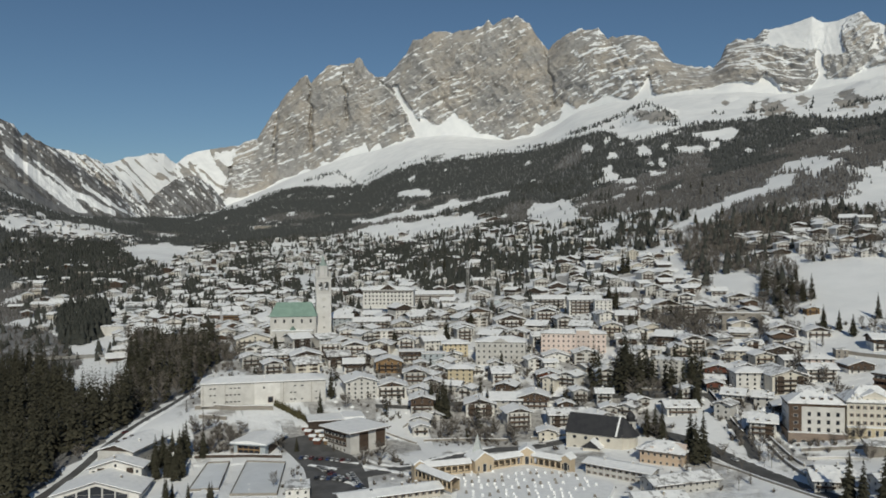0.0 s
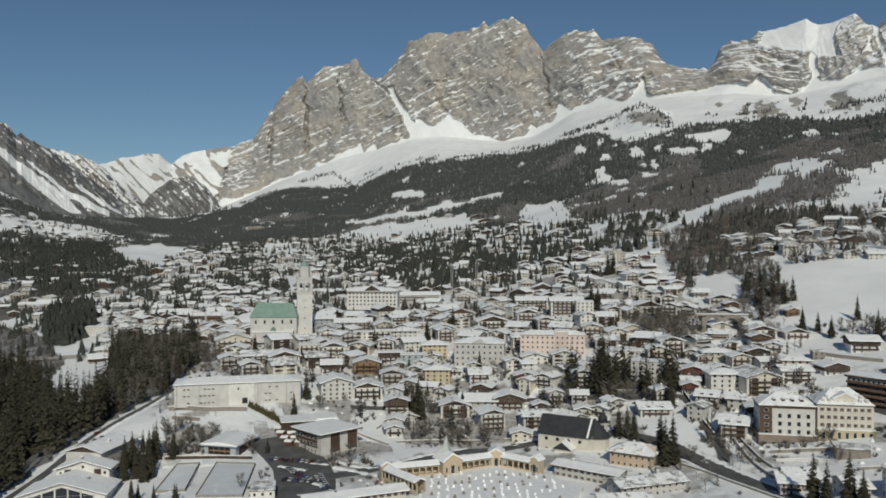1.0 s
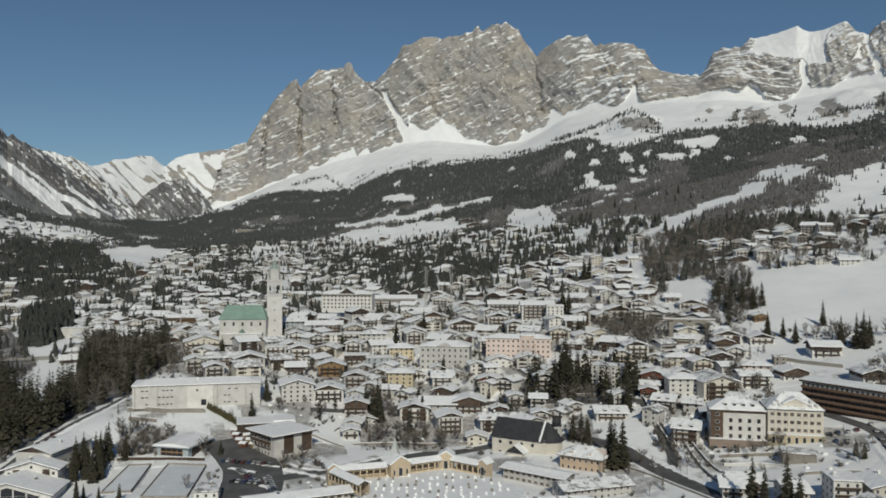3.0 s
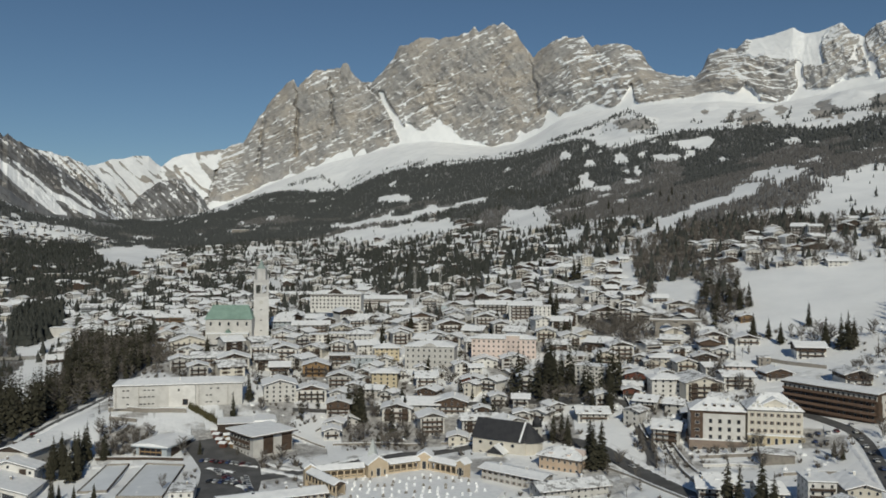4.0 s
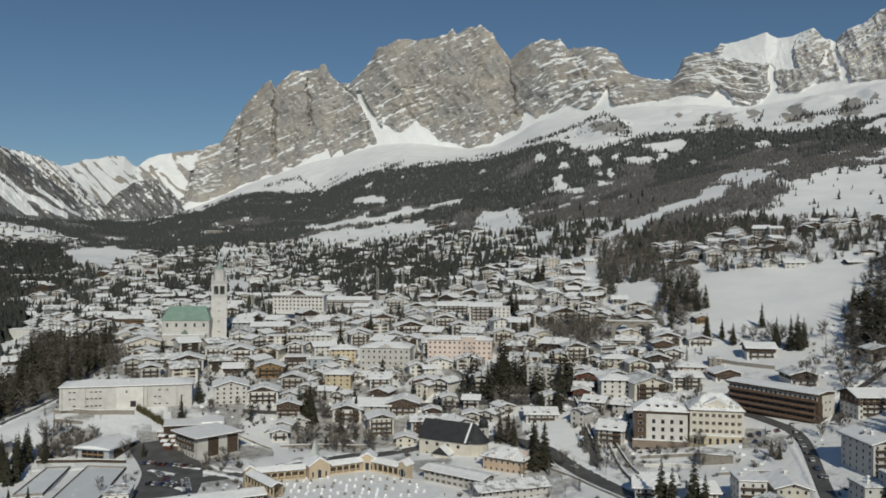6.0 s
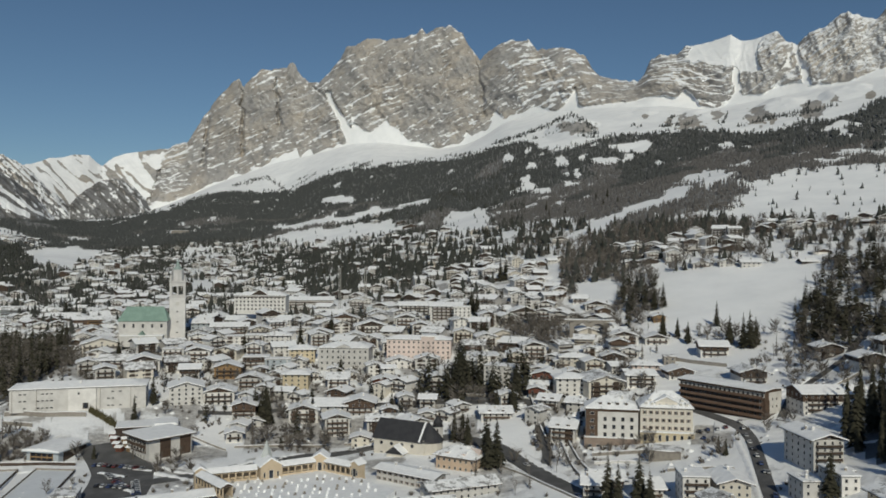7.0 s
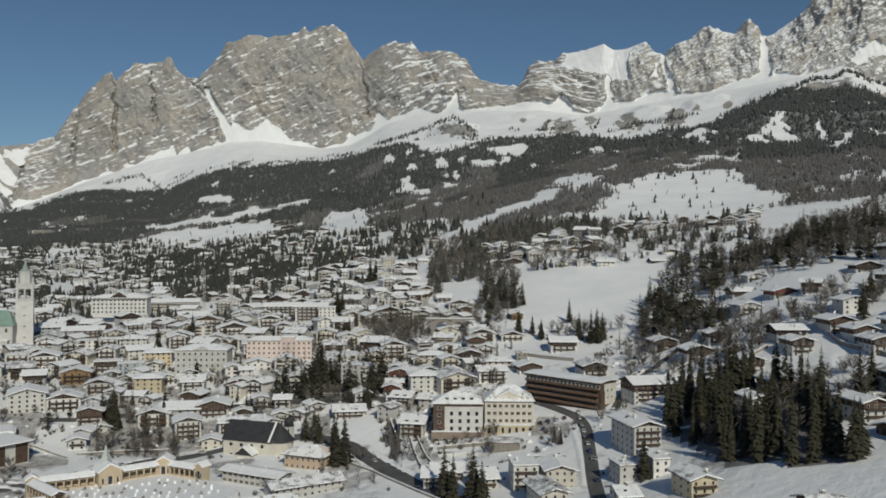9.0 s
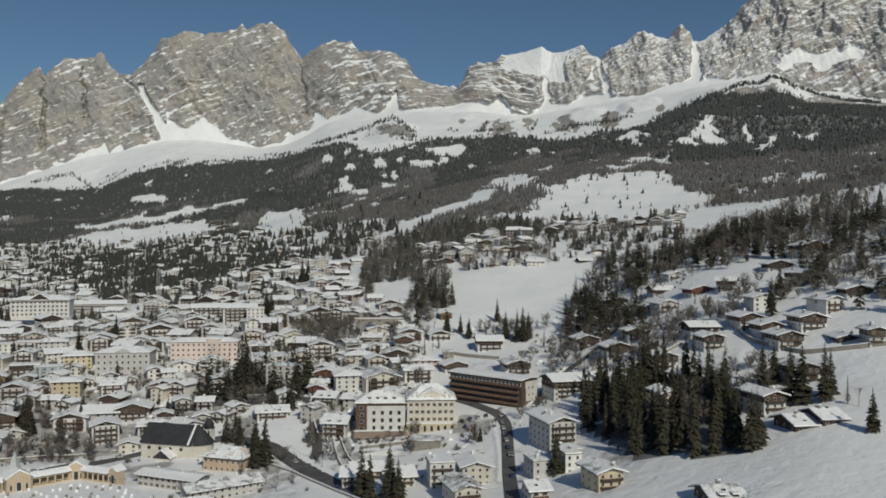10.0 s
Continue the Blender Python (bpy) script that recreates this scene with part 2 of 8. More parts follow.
# skyline and slope lines: (bearing in degrees, rise over run) seen from the middle of the flight
CREST_WEST = [
    (-30.85, 0.1200), (-27.00, 0.1000), (-24.00, 0.0915), (-23.19, 0.0938), (-22.15, 0.0990), (-21.62, 0.1039), (-20.92, 0.1044),
    (-20.31, 0.1087), (-19.30, 0.1093), (-18.83, 0.1009), (-18.50, 0.0977), (-17.84, 0.1081), (-17.10, 0.1132), (-15.61, 0.1180),
    (-14.49, 0.1213), (-13.72, 0.1285), (-13.15, 0.1301), (-12.18, 0.1588), (-11.41, 0.1792), (-10.24, 0.2041), (-9.72, 0.2095),
    (-9.43, 0.2004), (-8.29, 0.2232), (-7.60, 0.2215), (-7.03, 0.2259), (-6.45, 0.2262), (-6.32, 0.2325), (-6.05, 0.2345), (-5.85, 0.2315), (-5.74, 0.2235), (-5.40, 0.2165), (-4.97, 0.2085)
]
CREST_MIDDLE = [
    (-4.29, 0.2093), (-3.53, 0.2228), (-2.72, 0.2391), (-2.31, 0.2547), (-1.67, 0.2583), (-0.78, 0.2675), (0.50, 0.2646), (2.11,
    0.2707), (2.79, 0.2733), (3.08, 0.2824), (3.39, 0.2739), (4.12, 0.2820), (5.11, 0.2851), (5.91, 0.2763), (6.70, 0.2548),
    (7.29, 0.2418), (7.88, 0.2506), (8.55, 0.2606), (9.65, 0.2653), (10.74, 0.2657), (11.39, 0.2520), (12.73, 0.2568), (13.86,
    0.2522), (14.80, 0.2422), (15.21, 0.2294), (15.81, 0.2192)
]
CREST_EAST = [
    (16.66, 0.2128), (18.38, 0.2093), (18.85, 0.2188), (19.25, 0.2349), (19.93, 0.2419), (21.00, 0.2375), (21.53, 0.2478), (23.08,
    0.2515), (24.49, 0.2584), (25.16, 0.2505), (25.91, 0.2502), (27.36, 0.2583), (27.93, 0.2452), (28.63, 0.2384), (29.30,
    0.2530), (30.07, 0.2571), (31.61, 0.2732), (32.37, 0.2627), (33.20, 0.2602), (34.10, 0.2766), (34.69, 0.2636), (34.92,
    0.2511), (35.94, 0.2583), (36.99, 0.2699), (37.89, 0.2882), (38.60, 0.3000), (41.02, 0.3173), (44.32, 0.3211), (47.44,
    0.3207), (53.10, 0.2919)
]
FOOT = [
    (-31.06, 0.0562), (-26.05, 0.0458), (-22.67, 0.0337), (-20.54, 0.0307), (-17.98, 0.0343), (-16.07, 0.0433), (-14.18, 0.0560),
    (-12.65, 0.0690), (-11.10, 0.0820), (-8.76, 0.0980), (-7.20, 0.1090), (-5.48, 0.1165), (-4.00, 0.1230), (-2.10, 0.1340), (0.00, 0.1380),
    (2.20, 0.1340), (4.62, 0.1300), (6.50, 0.1360), (8.00, 0.1500), (9.10, 0.1640), (11.50, 0.1740), (13.70, 0.1760), (15.80, 0.1790),
    (20.20, 0.1790), (23.30, 0.1715), (26.00, 0.1790), (30.20, 0.1890), (33.36, 0.1960), (37.41, 0.2030), (40.20, 0.2050), (42.26, 0.1830),
    (44.55, 0.1700), (47.66, 0.1620), (53.32, 0.1546)
]
# where bare rock begins over the snow, face by face: spurs reach down, gullies of snow reach up
ROCK_WEST = [
    (-40.0, 0.045), (-16.2, 0.045), (-15.1, 0.058), (-14.18, 0.0586), (-13.41, 0.0656), (-12.65, 0.0712), (-11.1, 0.0847),
    (-9.55, 0.0947), (-8.76, 0.1011), (-8.17, 0.1033), (-7.66, 0.109), (-7.42, 0.1154), (-7.19, 0.114), (-6.59, 0.1211), (-6.0, 0.1247),
    (-5.72, 0.129), (-5.48, 0.1171), (-5.04, 0.1241), (-4.76, 0.1284), (-4.53, 0.1193), (-4.0, 0.1264), (-3.6, 0.1299), (-3.12, 0.1306)
]
ROCK_MAIN = [
    (-2.88, 0.1363), (-2.48, 0.1349), (-2.08, 0.1391), (-1.88, 0.145), (-1.80, 0.160), (-1.39, 0.1561), (-0.95, 0.1518), (-0.47, 0.1518),
    (0.01, 0.1567), (0.42, 0.1631), (0.66, 0.1659), (0.86, 0.1588), (1.54, 0.1524), (1.86, 0.1467), (2.18, 0.1396), (3.06, 0.1401),
    (3.62, 0.1336), (4.62, 0.1313), (5.22, 0.1354), (5.85, 0.1359), (6.21, 0.1435), (6.37, 0.1512), (6.81, 0.1468), (7.4, 0.1508),
    (7.8, 0.1548), (8.10, 0.160), (8.25, 0.176)
]
ROCK_EAST = [
    (8.51, 0.1782), (8.78, 0.1711), (9.09, 0.1681), (9.45, 0.1728), (10.15, 0.1745), (11.3, 0.1821), (11.95, 0.1796), (12.83, 0.1775),
    (13.32, 0.182), (13.55, 0.19), (14.15, 0.205), (14.35, 0.185), (14.6, 0.1809), (15.83, 0.1818), (17.48, 0.1855), (18.75, 0.1888), (19.65, 0.1904),
    (21.11, 0.1896), (21.6, 0.1966), (22.13, 0.1894), (22.57, 0.1766), (23.46, 0.1735), (24.11, 0.1768), (24.67, 0.1864), (24.95, 0.1968),
    (25.31, 0.1861), (26.67, 0.1875), (27.62, 0.1967), (28.64, 0.1988), (29.35, 0.1927)
]
ROCK_FAR_EAST = [
    (30.2, 0.1921), (32.13, 0.1953), (32.81, 0.2001), (33.34, 0.205), (34.13, 0.2075), (34.94, 0.2126), (35.39, 0.2007), (35.75, 0.2096),
    (36.66, 0.2105), (37.2, 0.2051), (38.45, 0.2067), (39.51, 0.2091), (40.2, 0.2087), (41.16, 0.193), (42.5, 0.1858), (43.81, 0.1813), (46.59, 0.1681), (53.0, 0.16)
]
# gullies and clefts: bearing and rise at the top, at the foot, half width in metres, depth, whether snow lies in it
GULLIES = [
    (-9.60, 0.212, -9.45, 0.118, 8, 44, False), (-7.24, 0.212, -7.02, 0.158, 8, 42, False), (-11.75, 0.172, -12.15, 0.104, 10, 45, False),
    (-8.5, 0.21, -7.95, 0.12, 6, 6, False), (6.85, 0.255, 7.75, 0.172, 9, 24, False), (-3.5, 0.196, -1.84, 0.140, 20, 22, True),
    (-4.7, 0.205, -3.45, 0.185, 12, 40, False), (-3.2, 0.185, -2.9, 0.133, 9, 26, False), (-14.9, 0.117, -15.5, 0.06, 16, 40, False),
    (2.75, 0.275, 1.6, 0.17, 9, 7, False), (11.5, 0.25, 13.3, 0.185, 9, 8, False),
    (28.4, 0.245, 29.3, 0.195, 14, 20, True), (35.0, 0.255, 35.3, 0.205, 22, 30, True), (25.1, 0.25, 24.9, 0.195, 12, 18, True),
    (38.2, 0.27, 37.0, 0.215, 10, 8, False), (41.0, 0.29, 40.0, 0.22, 10, 9, False), (43.2, 0.30, 42.2, 0.21, 10, 8, False)
]
# rocks that stand out of the snow slopes: bearing, rise, half sizes
OUTCROPS = [
    (21.97, 0.157, 0.97, 0.0127), (23.74, 0.165, 0.45, 0.007), (26.47, 0.1597, 1.0, 0.012), (29.66, 0.165, 0.8, 0.012), (38.6, 0.185, 1.7, 0.0125),
    (40.06, 0.188, 0.5, 0.011), (43.8, 0.1712, 2.3, 0.012), (46.2, 0.170, 1.4, 0.009), (14.3, 0.156, 1.5, 0.009), (19.0, 0.168, 0.3, 0.004),
    (31.0, 0.175, 0.35, 0.006), (33.0, 0.176, 0.3, 0.005), (20.6, 0.160, 0.3, 0.008)
]
TREELINE = [
    (-31.29, 0.0651), (-29.47, 0.0631), (-26.29, 0.0351), (-22.90, 0.0292), (-19.29, 0.0322), (-15.54, 0.0434), (-11.65, 0.0687),
    (-7.72, 0.0712), (-6.15, 0.0679), (-3.78, 0.0947), (2.20, 0.1078), (6.17, 0.1210), (10.06, 0.1370), (11.97, 0.1325), (14.99,
    0.1409), (18.67, 0.1420), (22.20, 0.1477), (26.18, 0.1467), (26.63, 0.1469), (30.58, 0.1531), (33.65, 0.1523), (35.50,
    0.1668), (38.04, 0.1656), (41.51, 0.1602), (46.92, 0.1508), (53.53, 0.1399)
]

BEARING = [-40, -32, -24, -18, -12, -8, -2, 4, 10, 14, 18, 22, 28, 34, 42, 56]
R_CREST = [4300, 4300, 4400, 4850, 4750, 4420, 4150, 3930, 3700, 3450, 3350, 3300, 3150, 3050, 2950, 2900]
R_FOOT = [3700, 3700, 3800, 4400, 4420, 4130, 3860, 3640, 3410, 3150, 3000, 2950, 2830, 2700, 2600, 2550]
R_TREES = [2500, 2500, 2700, 3100, 3500, 3500, 3100, 2850, 2550, 2400, 2350, 2300, 2150, 2050, 2000, 1950]
# ground heights of valley and town: one row a distance, one column a bearing
G_AZ = [-180, -90, -50, -32, -24, -16, -8, 0, 8, 16, 24, 32, 40, 50, 70, 120, 180]
G_R = [0, 300, 400, 480, 530, 600, 720, 900, 1150, 1500, 1900]
G_Z = [
    [-15] * 17,
    [-10, -20, -30, -30, -22, -16, -14, -14, -14, -12, -8, 0, 10, 22, 30, 10, -10],
    [-10, -22, -32, -32, -18, -16, -15, -15, -15, -11, -3, 4, 22, 40, 50, 15, -10],
    [-10, -22, -33, -33, -21, -15, -17, -18, -1, 4, 6, 15, 42, 58, 70, 20, -10],
    [-9, -21, -33, -33, -2, 2, -4, -2, 8, 12, 15, 25, 57, 75, 88, 25, -9],
    [-8, -20, -34, -34, -8, 8, 5, 11, 16, 20, 24, 36, 72, 92, 105, 30, -8],
    [-5, -15, -34, -34, -13, 18, 25, 23, 42, 42, 52, 65, 98, 120, 130, 40, -5],
    [0, -5, -30, -32, -10, 24, 30, 32, 62, 78, 102, 108, 125, 150, 160, 60, 0],
    [10, 10, -20, -26, 4, 31, 38, 50, 74, 108, 140, 156, 170, 190, 200, 80, 10],
    [30, 40, 10, -2, 30, 47, 52, 88, 124, 176, 234, 250, 255, 270, 280, 120, 30],
    [60, 80, 60, 40, 60, 58, 62, 126, 190, 244, 310, 345, 350, 370, 380, 180, 60],
]


# rocky knolls on the snow slopes: bearing, place between treeline and cliff, half sizes, height
KNOLLS = [(14.0, 0.38, 2.0, 0.26, 22), (22.8, 0.72, 1.4, 0.2, 14), (27.6, 0.72, 1.7, 0.22, 16), (36.5, 0.6, 2.4, 0.2, 16), (41.5, 0.62, 2.8, 0.24, 16), (19.0, 0.8, 0.9, 0.12, 8), (31.5, 0.75, 1.6, 0.2, 14)]


def hash2(i, j, seed):
    v = np.sin(i * 127.1 + j * 311.7 + seed * 74.7) * 43758.5453
    return v - np.floor(v)


def vnoise(x, y, seed=0):
    i, j = np.floor(x), np.floor(y)
    u, v = x - i, y - j
    u, v = u * u * u * (u * (u * 6 - 15) + 10), v * v * v * (v * (v * 6 - 15) + 10)
    a, b = hash2(i, j, seed), hash2(i + 1, j, seed)
    c, d = hash2(i, j + 1, seed), hash2(i + 1, j + 1, seed)
    return (a + (b - a) * u) * (1 - v) + (c + (d - c) * u) * v


def fbm(x, y, octaves=4, seed=0, gain=0.5):
    total, amp, norm = 0.0, 1.0, 0.0
    for k in range(octaves):
        total = total + amp * vnoise(x * 2 ** k + 17.3 * k, y * 2 ** k - 9.1 * k, seed + k)
        norm += amp
        amp *= gain
    return total / norm


def ridged(x, y, octaves=4, seed=0):
    total, amp, norm = 0.0, 1.0, 0.0
    for k in range(octaves):
        total = total + amp * (1 - np.abs(2 * vnoise(x * 2 ** k + 5.7 * k, y * 2 ** k + 3.3 * k, seed + k) - 1))
        norm += amp
        amp *= 0.5
    return total / norm


def knots(table, az):
    return np.interp(az, [a for a, _ in table], [v for _, v in table])


def soft(xs, vs, az, reach=1.6):
    """The same line with its corners rounded off."""
    total = 0.0
    offs = np.linspace(-1, 1, 9)
    ker = 1 - np.abs(offs) * 0.9
    for o, q in zip(offs, ker):
        total = total + q * np.interp(az + o * reach, xs, vs)
    return total / ker.sum()


_fa = np.arange(-180.0, 180.5, 1.0)
_fr = np.arange(0.0, 1911.0, 10.0)
_tab = np.array([np.interp(_fa, G_AZ, row) for row in G_Z])
_tab = np.array([np.interp(_fr, G_R, _tab[:, k]) for k in range(len(_fa))])


def blur(a, n, axis):
    ker = np.hanning(n + 2)[1:-1]
    ker /= ker.sum()
    pad = [(0, 0), (0, 0)]
    pad[axis] = (n // 2, n // 2)
    p = np.pad(a, pad, mode="edge")
    return np.apply_along_axis(lambda q: np.convolve(q, ker, mode="valid"), axis, p)


_tab = blur(blur(_tab, 9, 0), 13, 1)


def valley(az, r):
    fa, fr = np.clip(az + 180.0, 0, 359.999), np.clip(r / 10.0, 0, len(_fr) - 1.001)
    i, j = np.floor(fa).astype(int), np.floor(fr).astype(int)
    u, v = fa - i, fr - j
    return (_tab[i, j] * (1 - u) + _tab[i + 1, j] * u) * (1 - v) + (_tab[i, j + 1] * (1 - u) + _tab[i + 1, j + 1] * u) * v


def fade(az):
    """1 in front, 0 behind the start of the flight."""
    return np.clip((75.0 - np.abs(az - 8.0)) / 25.0, 0.0, 1.0)


def ladder(az):
    """Distances and heights of the upper slopes at these bearings."""
    f = fade(az)
    rc, rb, rt = (soft(BEARING, q, az, 3.0) for q in (R_CREST, R_FOOT, R_TREES))
    zc = 100 + rc * (knots(CREST_WEST + CREST_MIDDLE + CREST_EAST, az) * f + 0.06 * (1 - f))
    zb = 100 + rb * (soft([a for a, _ in FOOT], [v for _, v in FOOT], az, 0.8) * f + 0.04 * (1 - f))
    zt = 100 + rt * (soft([a for a, _ in TREELINE], [v for _, v in TREELINE], az) * f + 0.03 * (1 - f))
    return rt, zt, rb, zb, rc, zc


def height(x, y):
    """Height of the ground below the cliffs at places given as arrays."""
    x, y = np.atleast_1d(np.asarray(x, float)), np.atleast_1d(np.asarray(y, float))
    az, r = np.degrees(np.arctan2(x - CX, y - CY)), np.hypot(x - CX, y - CY)
    rt, zt, rb, zb, rc, zc = ladder(az)
    z0 = valley(az, np.minimum(r, 1900.0))
    ze = valley(az, np.full_like(az, 1900.0))
    s1, s2 = np.clip((r - 1900) / (rt - 1900), 0, 1), np.clip((r - rt) / (rb - rt), 0, 1)
    z = np.where(r <= 1900, z0, np.where(r <= rt, ze + (zt - ze) * s1 ** 1.25, zt + (zb - zt) * s2 ** 1.15))
    rough = np.clip((r - 700) / 1500, 0, 1) * np.clip((rb - r) / 400, 0, 1)
    z = z + rough * 34 * (fbm(x / 260, y / 260, 4, 3) - 0.5) + np.clip(r / 300 - 0.6, 0, 1) * 3.0 * (fbm(x / 60, y / 60, 3, 9) - 0.5)
    for a0, s0, da, ds, h in KNOLLS:
        d2 = ((az - a0) / da) ** 2 + ((s2 - s0) / ds) ** 2
        z = z + np.where(r > rt, h * np.clip(1 - d2, 0, 1) * (0.2 + 1.3 * ridged(x / 70, y / 70, 4, 14)), 0.0)
    return z


def ground(x, y):
    return float(height(x, y)[0])
# ---- the ground: one sheet from under the flight to behind the crests ----
def inside(poly, x, y):
    """Which places lie in the polygon."""
    hit = np.zeros(np.shape(x), bool)
    n = len(poly)
    for k in range(n):
        (ax, ay), (bx, by) = poly[k], poly[(k + 1) % n]
        cross = ((ay > y) != (by > y)) & (x < (bx - ax) * (y - ay) / (by - ay + 1e-9) + ax)
        hit ^= cross
    return hit


R_ABOVE = ladder(np.array(BEARING, float))[2] - np.array(R_TREES, float)      # open slope between the trees and the rock


def wooded(x, y):
    """0 to 1: how much wood stands at a place on the far slopes."""
    az, r = np.degrees(np.arctan2(x - CX, y - CY)), np.hypot(x - CX, y - CY)
    low = np.interp(az, [-40, -26, -20, -12, -6, 0, 6, 12, 18, 24, 30, 40, 56], [1150, 1350, 2350, 2250, 2300, 2150, 1800, 1500, 1250, 1250, 1250, 1150, 1050])
    top = np.interp(az, BEARING, R_TREES)
    top = top + np.interp(az, [31, 35, 56], [0.0, 0.55, 0.55]) * np.interp(az, BEARING, R_ABOVE)
    wob = 220 * (fbm(x / 180, y / 180, 4, 21) - 0.5)
    w = np.clip((r + wob - low) / 40, 0, 1) * np.clip((top + wob * 0.8 - r) / 40, 0, 1)
    gap = fbm(x / 42, y / 80, 4, 33)
    w = w * np.clip((0.74 - gap) * 14, 0, 1)
    for poly in MEADOWS.values():
        bx, by = x + 44 * (fbm(x / 40, y / 40, 4, 5) - 0.5), y + 60 * (fbm(x / 40, y / 40, 4, 6) - 0.5)
        w = np.where(inside(poly, bx, by), 0.0, w)
    return w


def evergreen(x, y):
    """1 where spruce stands on the far slopes, 0 where larch does."""
    az, r = np.degrees(np.arctan2(x - CX, y - CY)), np.hypot(x - CX, y - CY)
    up = (r - 1200) / (np.interp(az, BEARING, R_TREES) - 1200)
    return (up + 1.0 * (fbm(x / 170, y / 170, 3, 81) - 0.5) > np.interp(az, [0, 8, 16, 30, 50], [0.50, 0.60, 0.68, 0.66, 0.6])) * 1.0


def sheet():
    az = np.concatenate([np.arange(-180, -36, 6.0), np.linspace(-36, 54, 1080), np.arange(60, 181, 6.0)])
    rows_near = np.concatenate([[0.05, 60, 120, 180, 230], np.geomspace(260, 1890, 84)])
    n1, n2, n3, n4 = 34, 54, 186, 8
    rt, zt, rb, zb, rc, zc = ladder(az)
    cols = []
    f = fade(az)
    for r in rows_near:
        cols.append(np.full_like(az, r))
    for k in range(1, n1 + 1):
        cols.append(1890 + (rt - 1890) * k / n1)
    for k in range(1, n2 + 1):
        cols.append(rt + (rb - rt) * k / n2)
    R = np.array(cols)
    A = np.broadcast_to(az, R.shape)
    X, Y = CX + R * np.sin(np.radians(A)), CY + R * np.cos(np.radians(A))
    Z = height(X.ravel(), Y.ravel()).reshape(R.shape)
    zb = Z[-1]
    # cliffs
    s = np.linspace(0, 1, n3 + 1)[1:, None]
    crest = CREST_WEST + CREST_MIDDLE + CREST_EAST
    zs = 100 + rc * (soft([a for a, _ in crest], [v for _, v in crest], az, 0.7) * f + 0.06 * (1 - f))
    zz = zb + (zs - zb) * s + (zc - zs) * s ** 7
    U = np.radians(A[0]) * 3600.0
    U2 = np.broadcast_to(U, zz.shape)
    az2 = np.broadcast_to(az, zz.shape)
    env = np.sin(np.pi * np.clip(s, 0, 1)) ** 0.5 * f
    rr = rb + (rc - rb) * s ** 1.1
    rise = (zz - 100) / rr
    # bare rock above the ragged snow line
    line = knots(ROCK_WEST + ROCK_MAIN + ROCK_EAST + ROCK_FAR_EAST, az)
    over = rise - line + 0.0065 * (fbm(U2 / 45, zz / 45, 4, 83, 0.6) - 0.5)
    rock = np.clip(over / 0.0025 + 0.5, 0, 1)
    brink = az2 + 14.6 + (0.12 - rise) * 17 + 0.7 * (fbm(U2 / 40, zz / 40, 4, 84) - 0.5)      # the western edge of the great wall
    rock = rock * np.clip(brink / 0.12 + 0.5, 0, 1)
    east = np.interp(az2, [17, 21, 60], [0.0, 1.0, 1.0])
    back = np.clip(0.5 - brink / 0.12, 0, 1)
    # beds that dip to the left across the faces, broken into blocks
    tilt = np.interp(az2, [-14, 8, 14, 24, 40], [0.5, 0.52, 0.42, 0.2, 0.45])
    P, Q = zz - tilt * U2, U2 + tilt * zz
    butt = ridged(U2 / 520, zz / 1500, 2, 41) - 0.62
    block = ridged(Q / 170, P / 330, 4, 47) - 0.6
    chip = ridged(Q / 55, P / 42, 4, 49) - 0.6
    fine = fbm(U2 / 15, zz / 15, 3, 48) - 0.5
    st = P / 88 + 1.5 * fbm(U2 / 380, zz / 380, 4, 52)
    led = st - np.floor(st)
    step = np.clip(led / 0.16, 0, 1) - led
    patch = fbm(U2 / 260, zz / 160, 3, 59)
    where = np.clip(fbm(Q / 130, P / 60, 4, 63) * 6 - 3.0 + 3.2 * (patch - 0.5) + 0.2 * east, 0, 1)
    st2 = P / 31 + 2.2 * fbm(U2 / 110, zz / 110, 4, 57)
    led2 = st2 - np.floor(st2)
    step2 = np.clip(led2 / 0.22, 0, 1) - led2
    where2 = np.clip(fbm(Q / 60, P / 40, 4, 66) * 7 - 3.5 + 4.5 * (patch - 0.5) + 0.45 * east, 0, 1)
    relief = -60 * butt - 56 * block - 27 * chip - 10 * fine + 24 * step * where + 12 * step2 * where2
    bed = np.zeros(zz.shape)
    for a1, t1, a0, t0, half, deep, filled in GULLIES:
        k = np.clip((t1 - rise) / (t1 - t0), 0, 1)
        mid_u = np.radians(a1 + (a0 - a1) * k) * 3600.0 + 26 * (fbm(zz / 60, zz * 0 + a0, 3, 90) - 0.5)
        wide = half * (0.6 + 0.7 * k) * (0.7 + 0.6 * vnoise(zz / 35, zz * 0 + a1, 91))
        hole = np.clip(1.25 - np.abs(U2 - mid_u) / wide, 0, 1) * (rise > t0 - 0.003) * (rise < t1 + 0.003)
        relief = relief + deep * hole
        if filled:
            bed = np.maximum(bed, (hole > 0.3) * 1.0)
    rock = rock * (1 - bed)
    # snow that clings to the beds
    cling = (led < 0.22 * (where - 0.25)) | (led2 < 0.36 * (where2 - 0.5)) | (fbm(Q / 34, P / 11, 4, 97, 0.6) > 0.672 - 0.12 * (patch - 0.5))
    cling = cling & (fbm(U2 / 22, zz / 22, 3, 92) + 0.04 * east > 0.46)
    dust = np.clip((rise - 0.19) / 0.02, 0, 1) * np.interp(az2, [-9.4, -9.2, -6.8, -6.2], [0, 1, 1, 0]) + 0.75 * np.interp(az2, [8, 10, 14, 16], [0, 1, 1, 0])
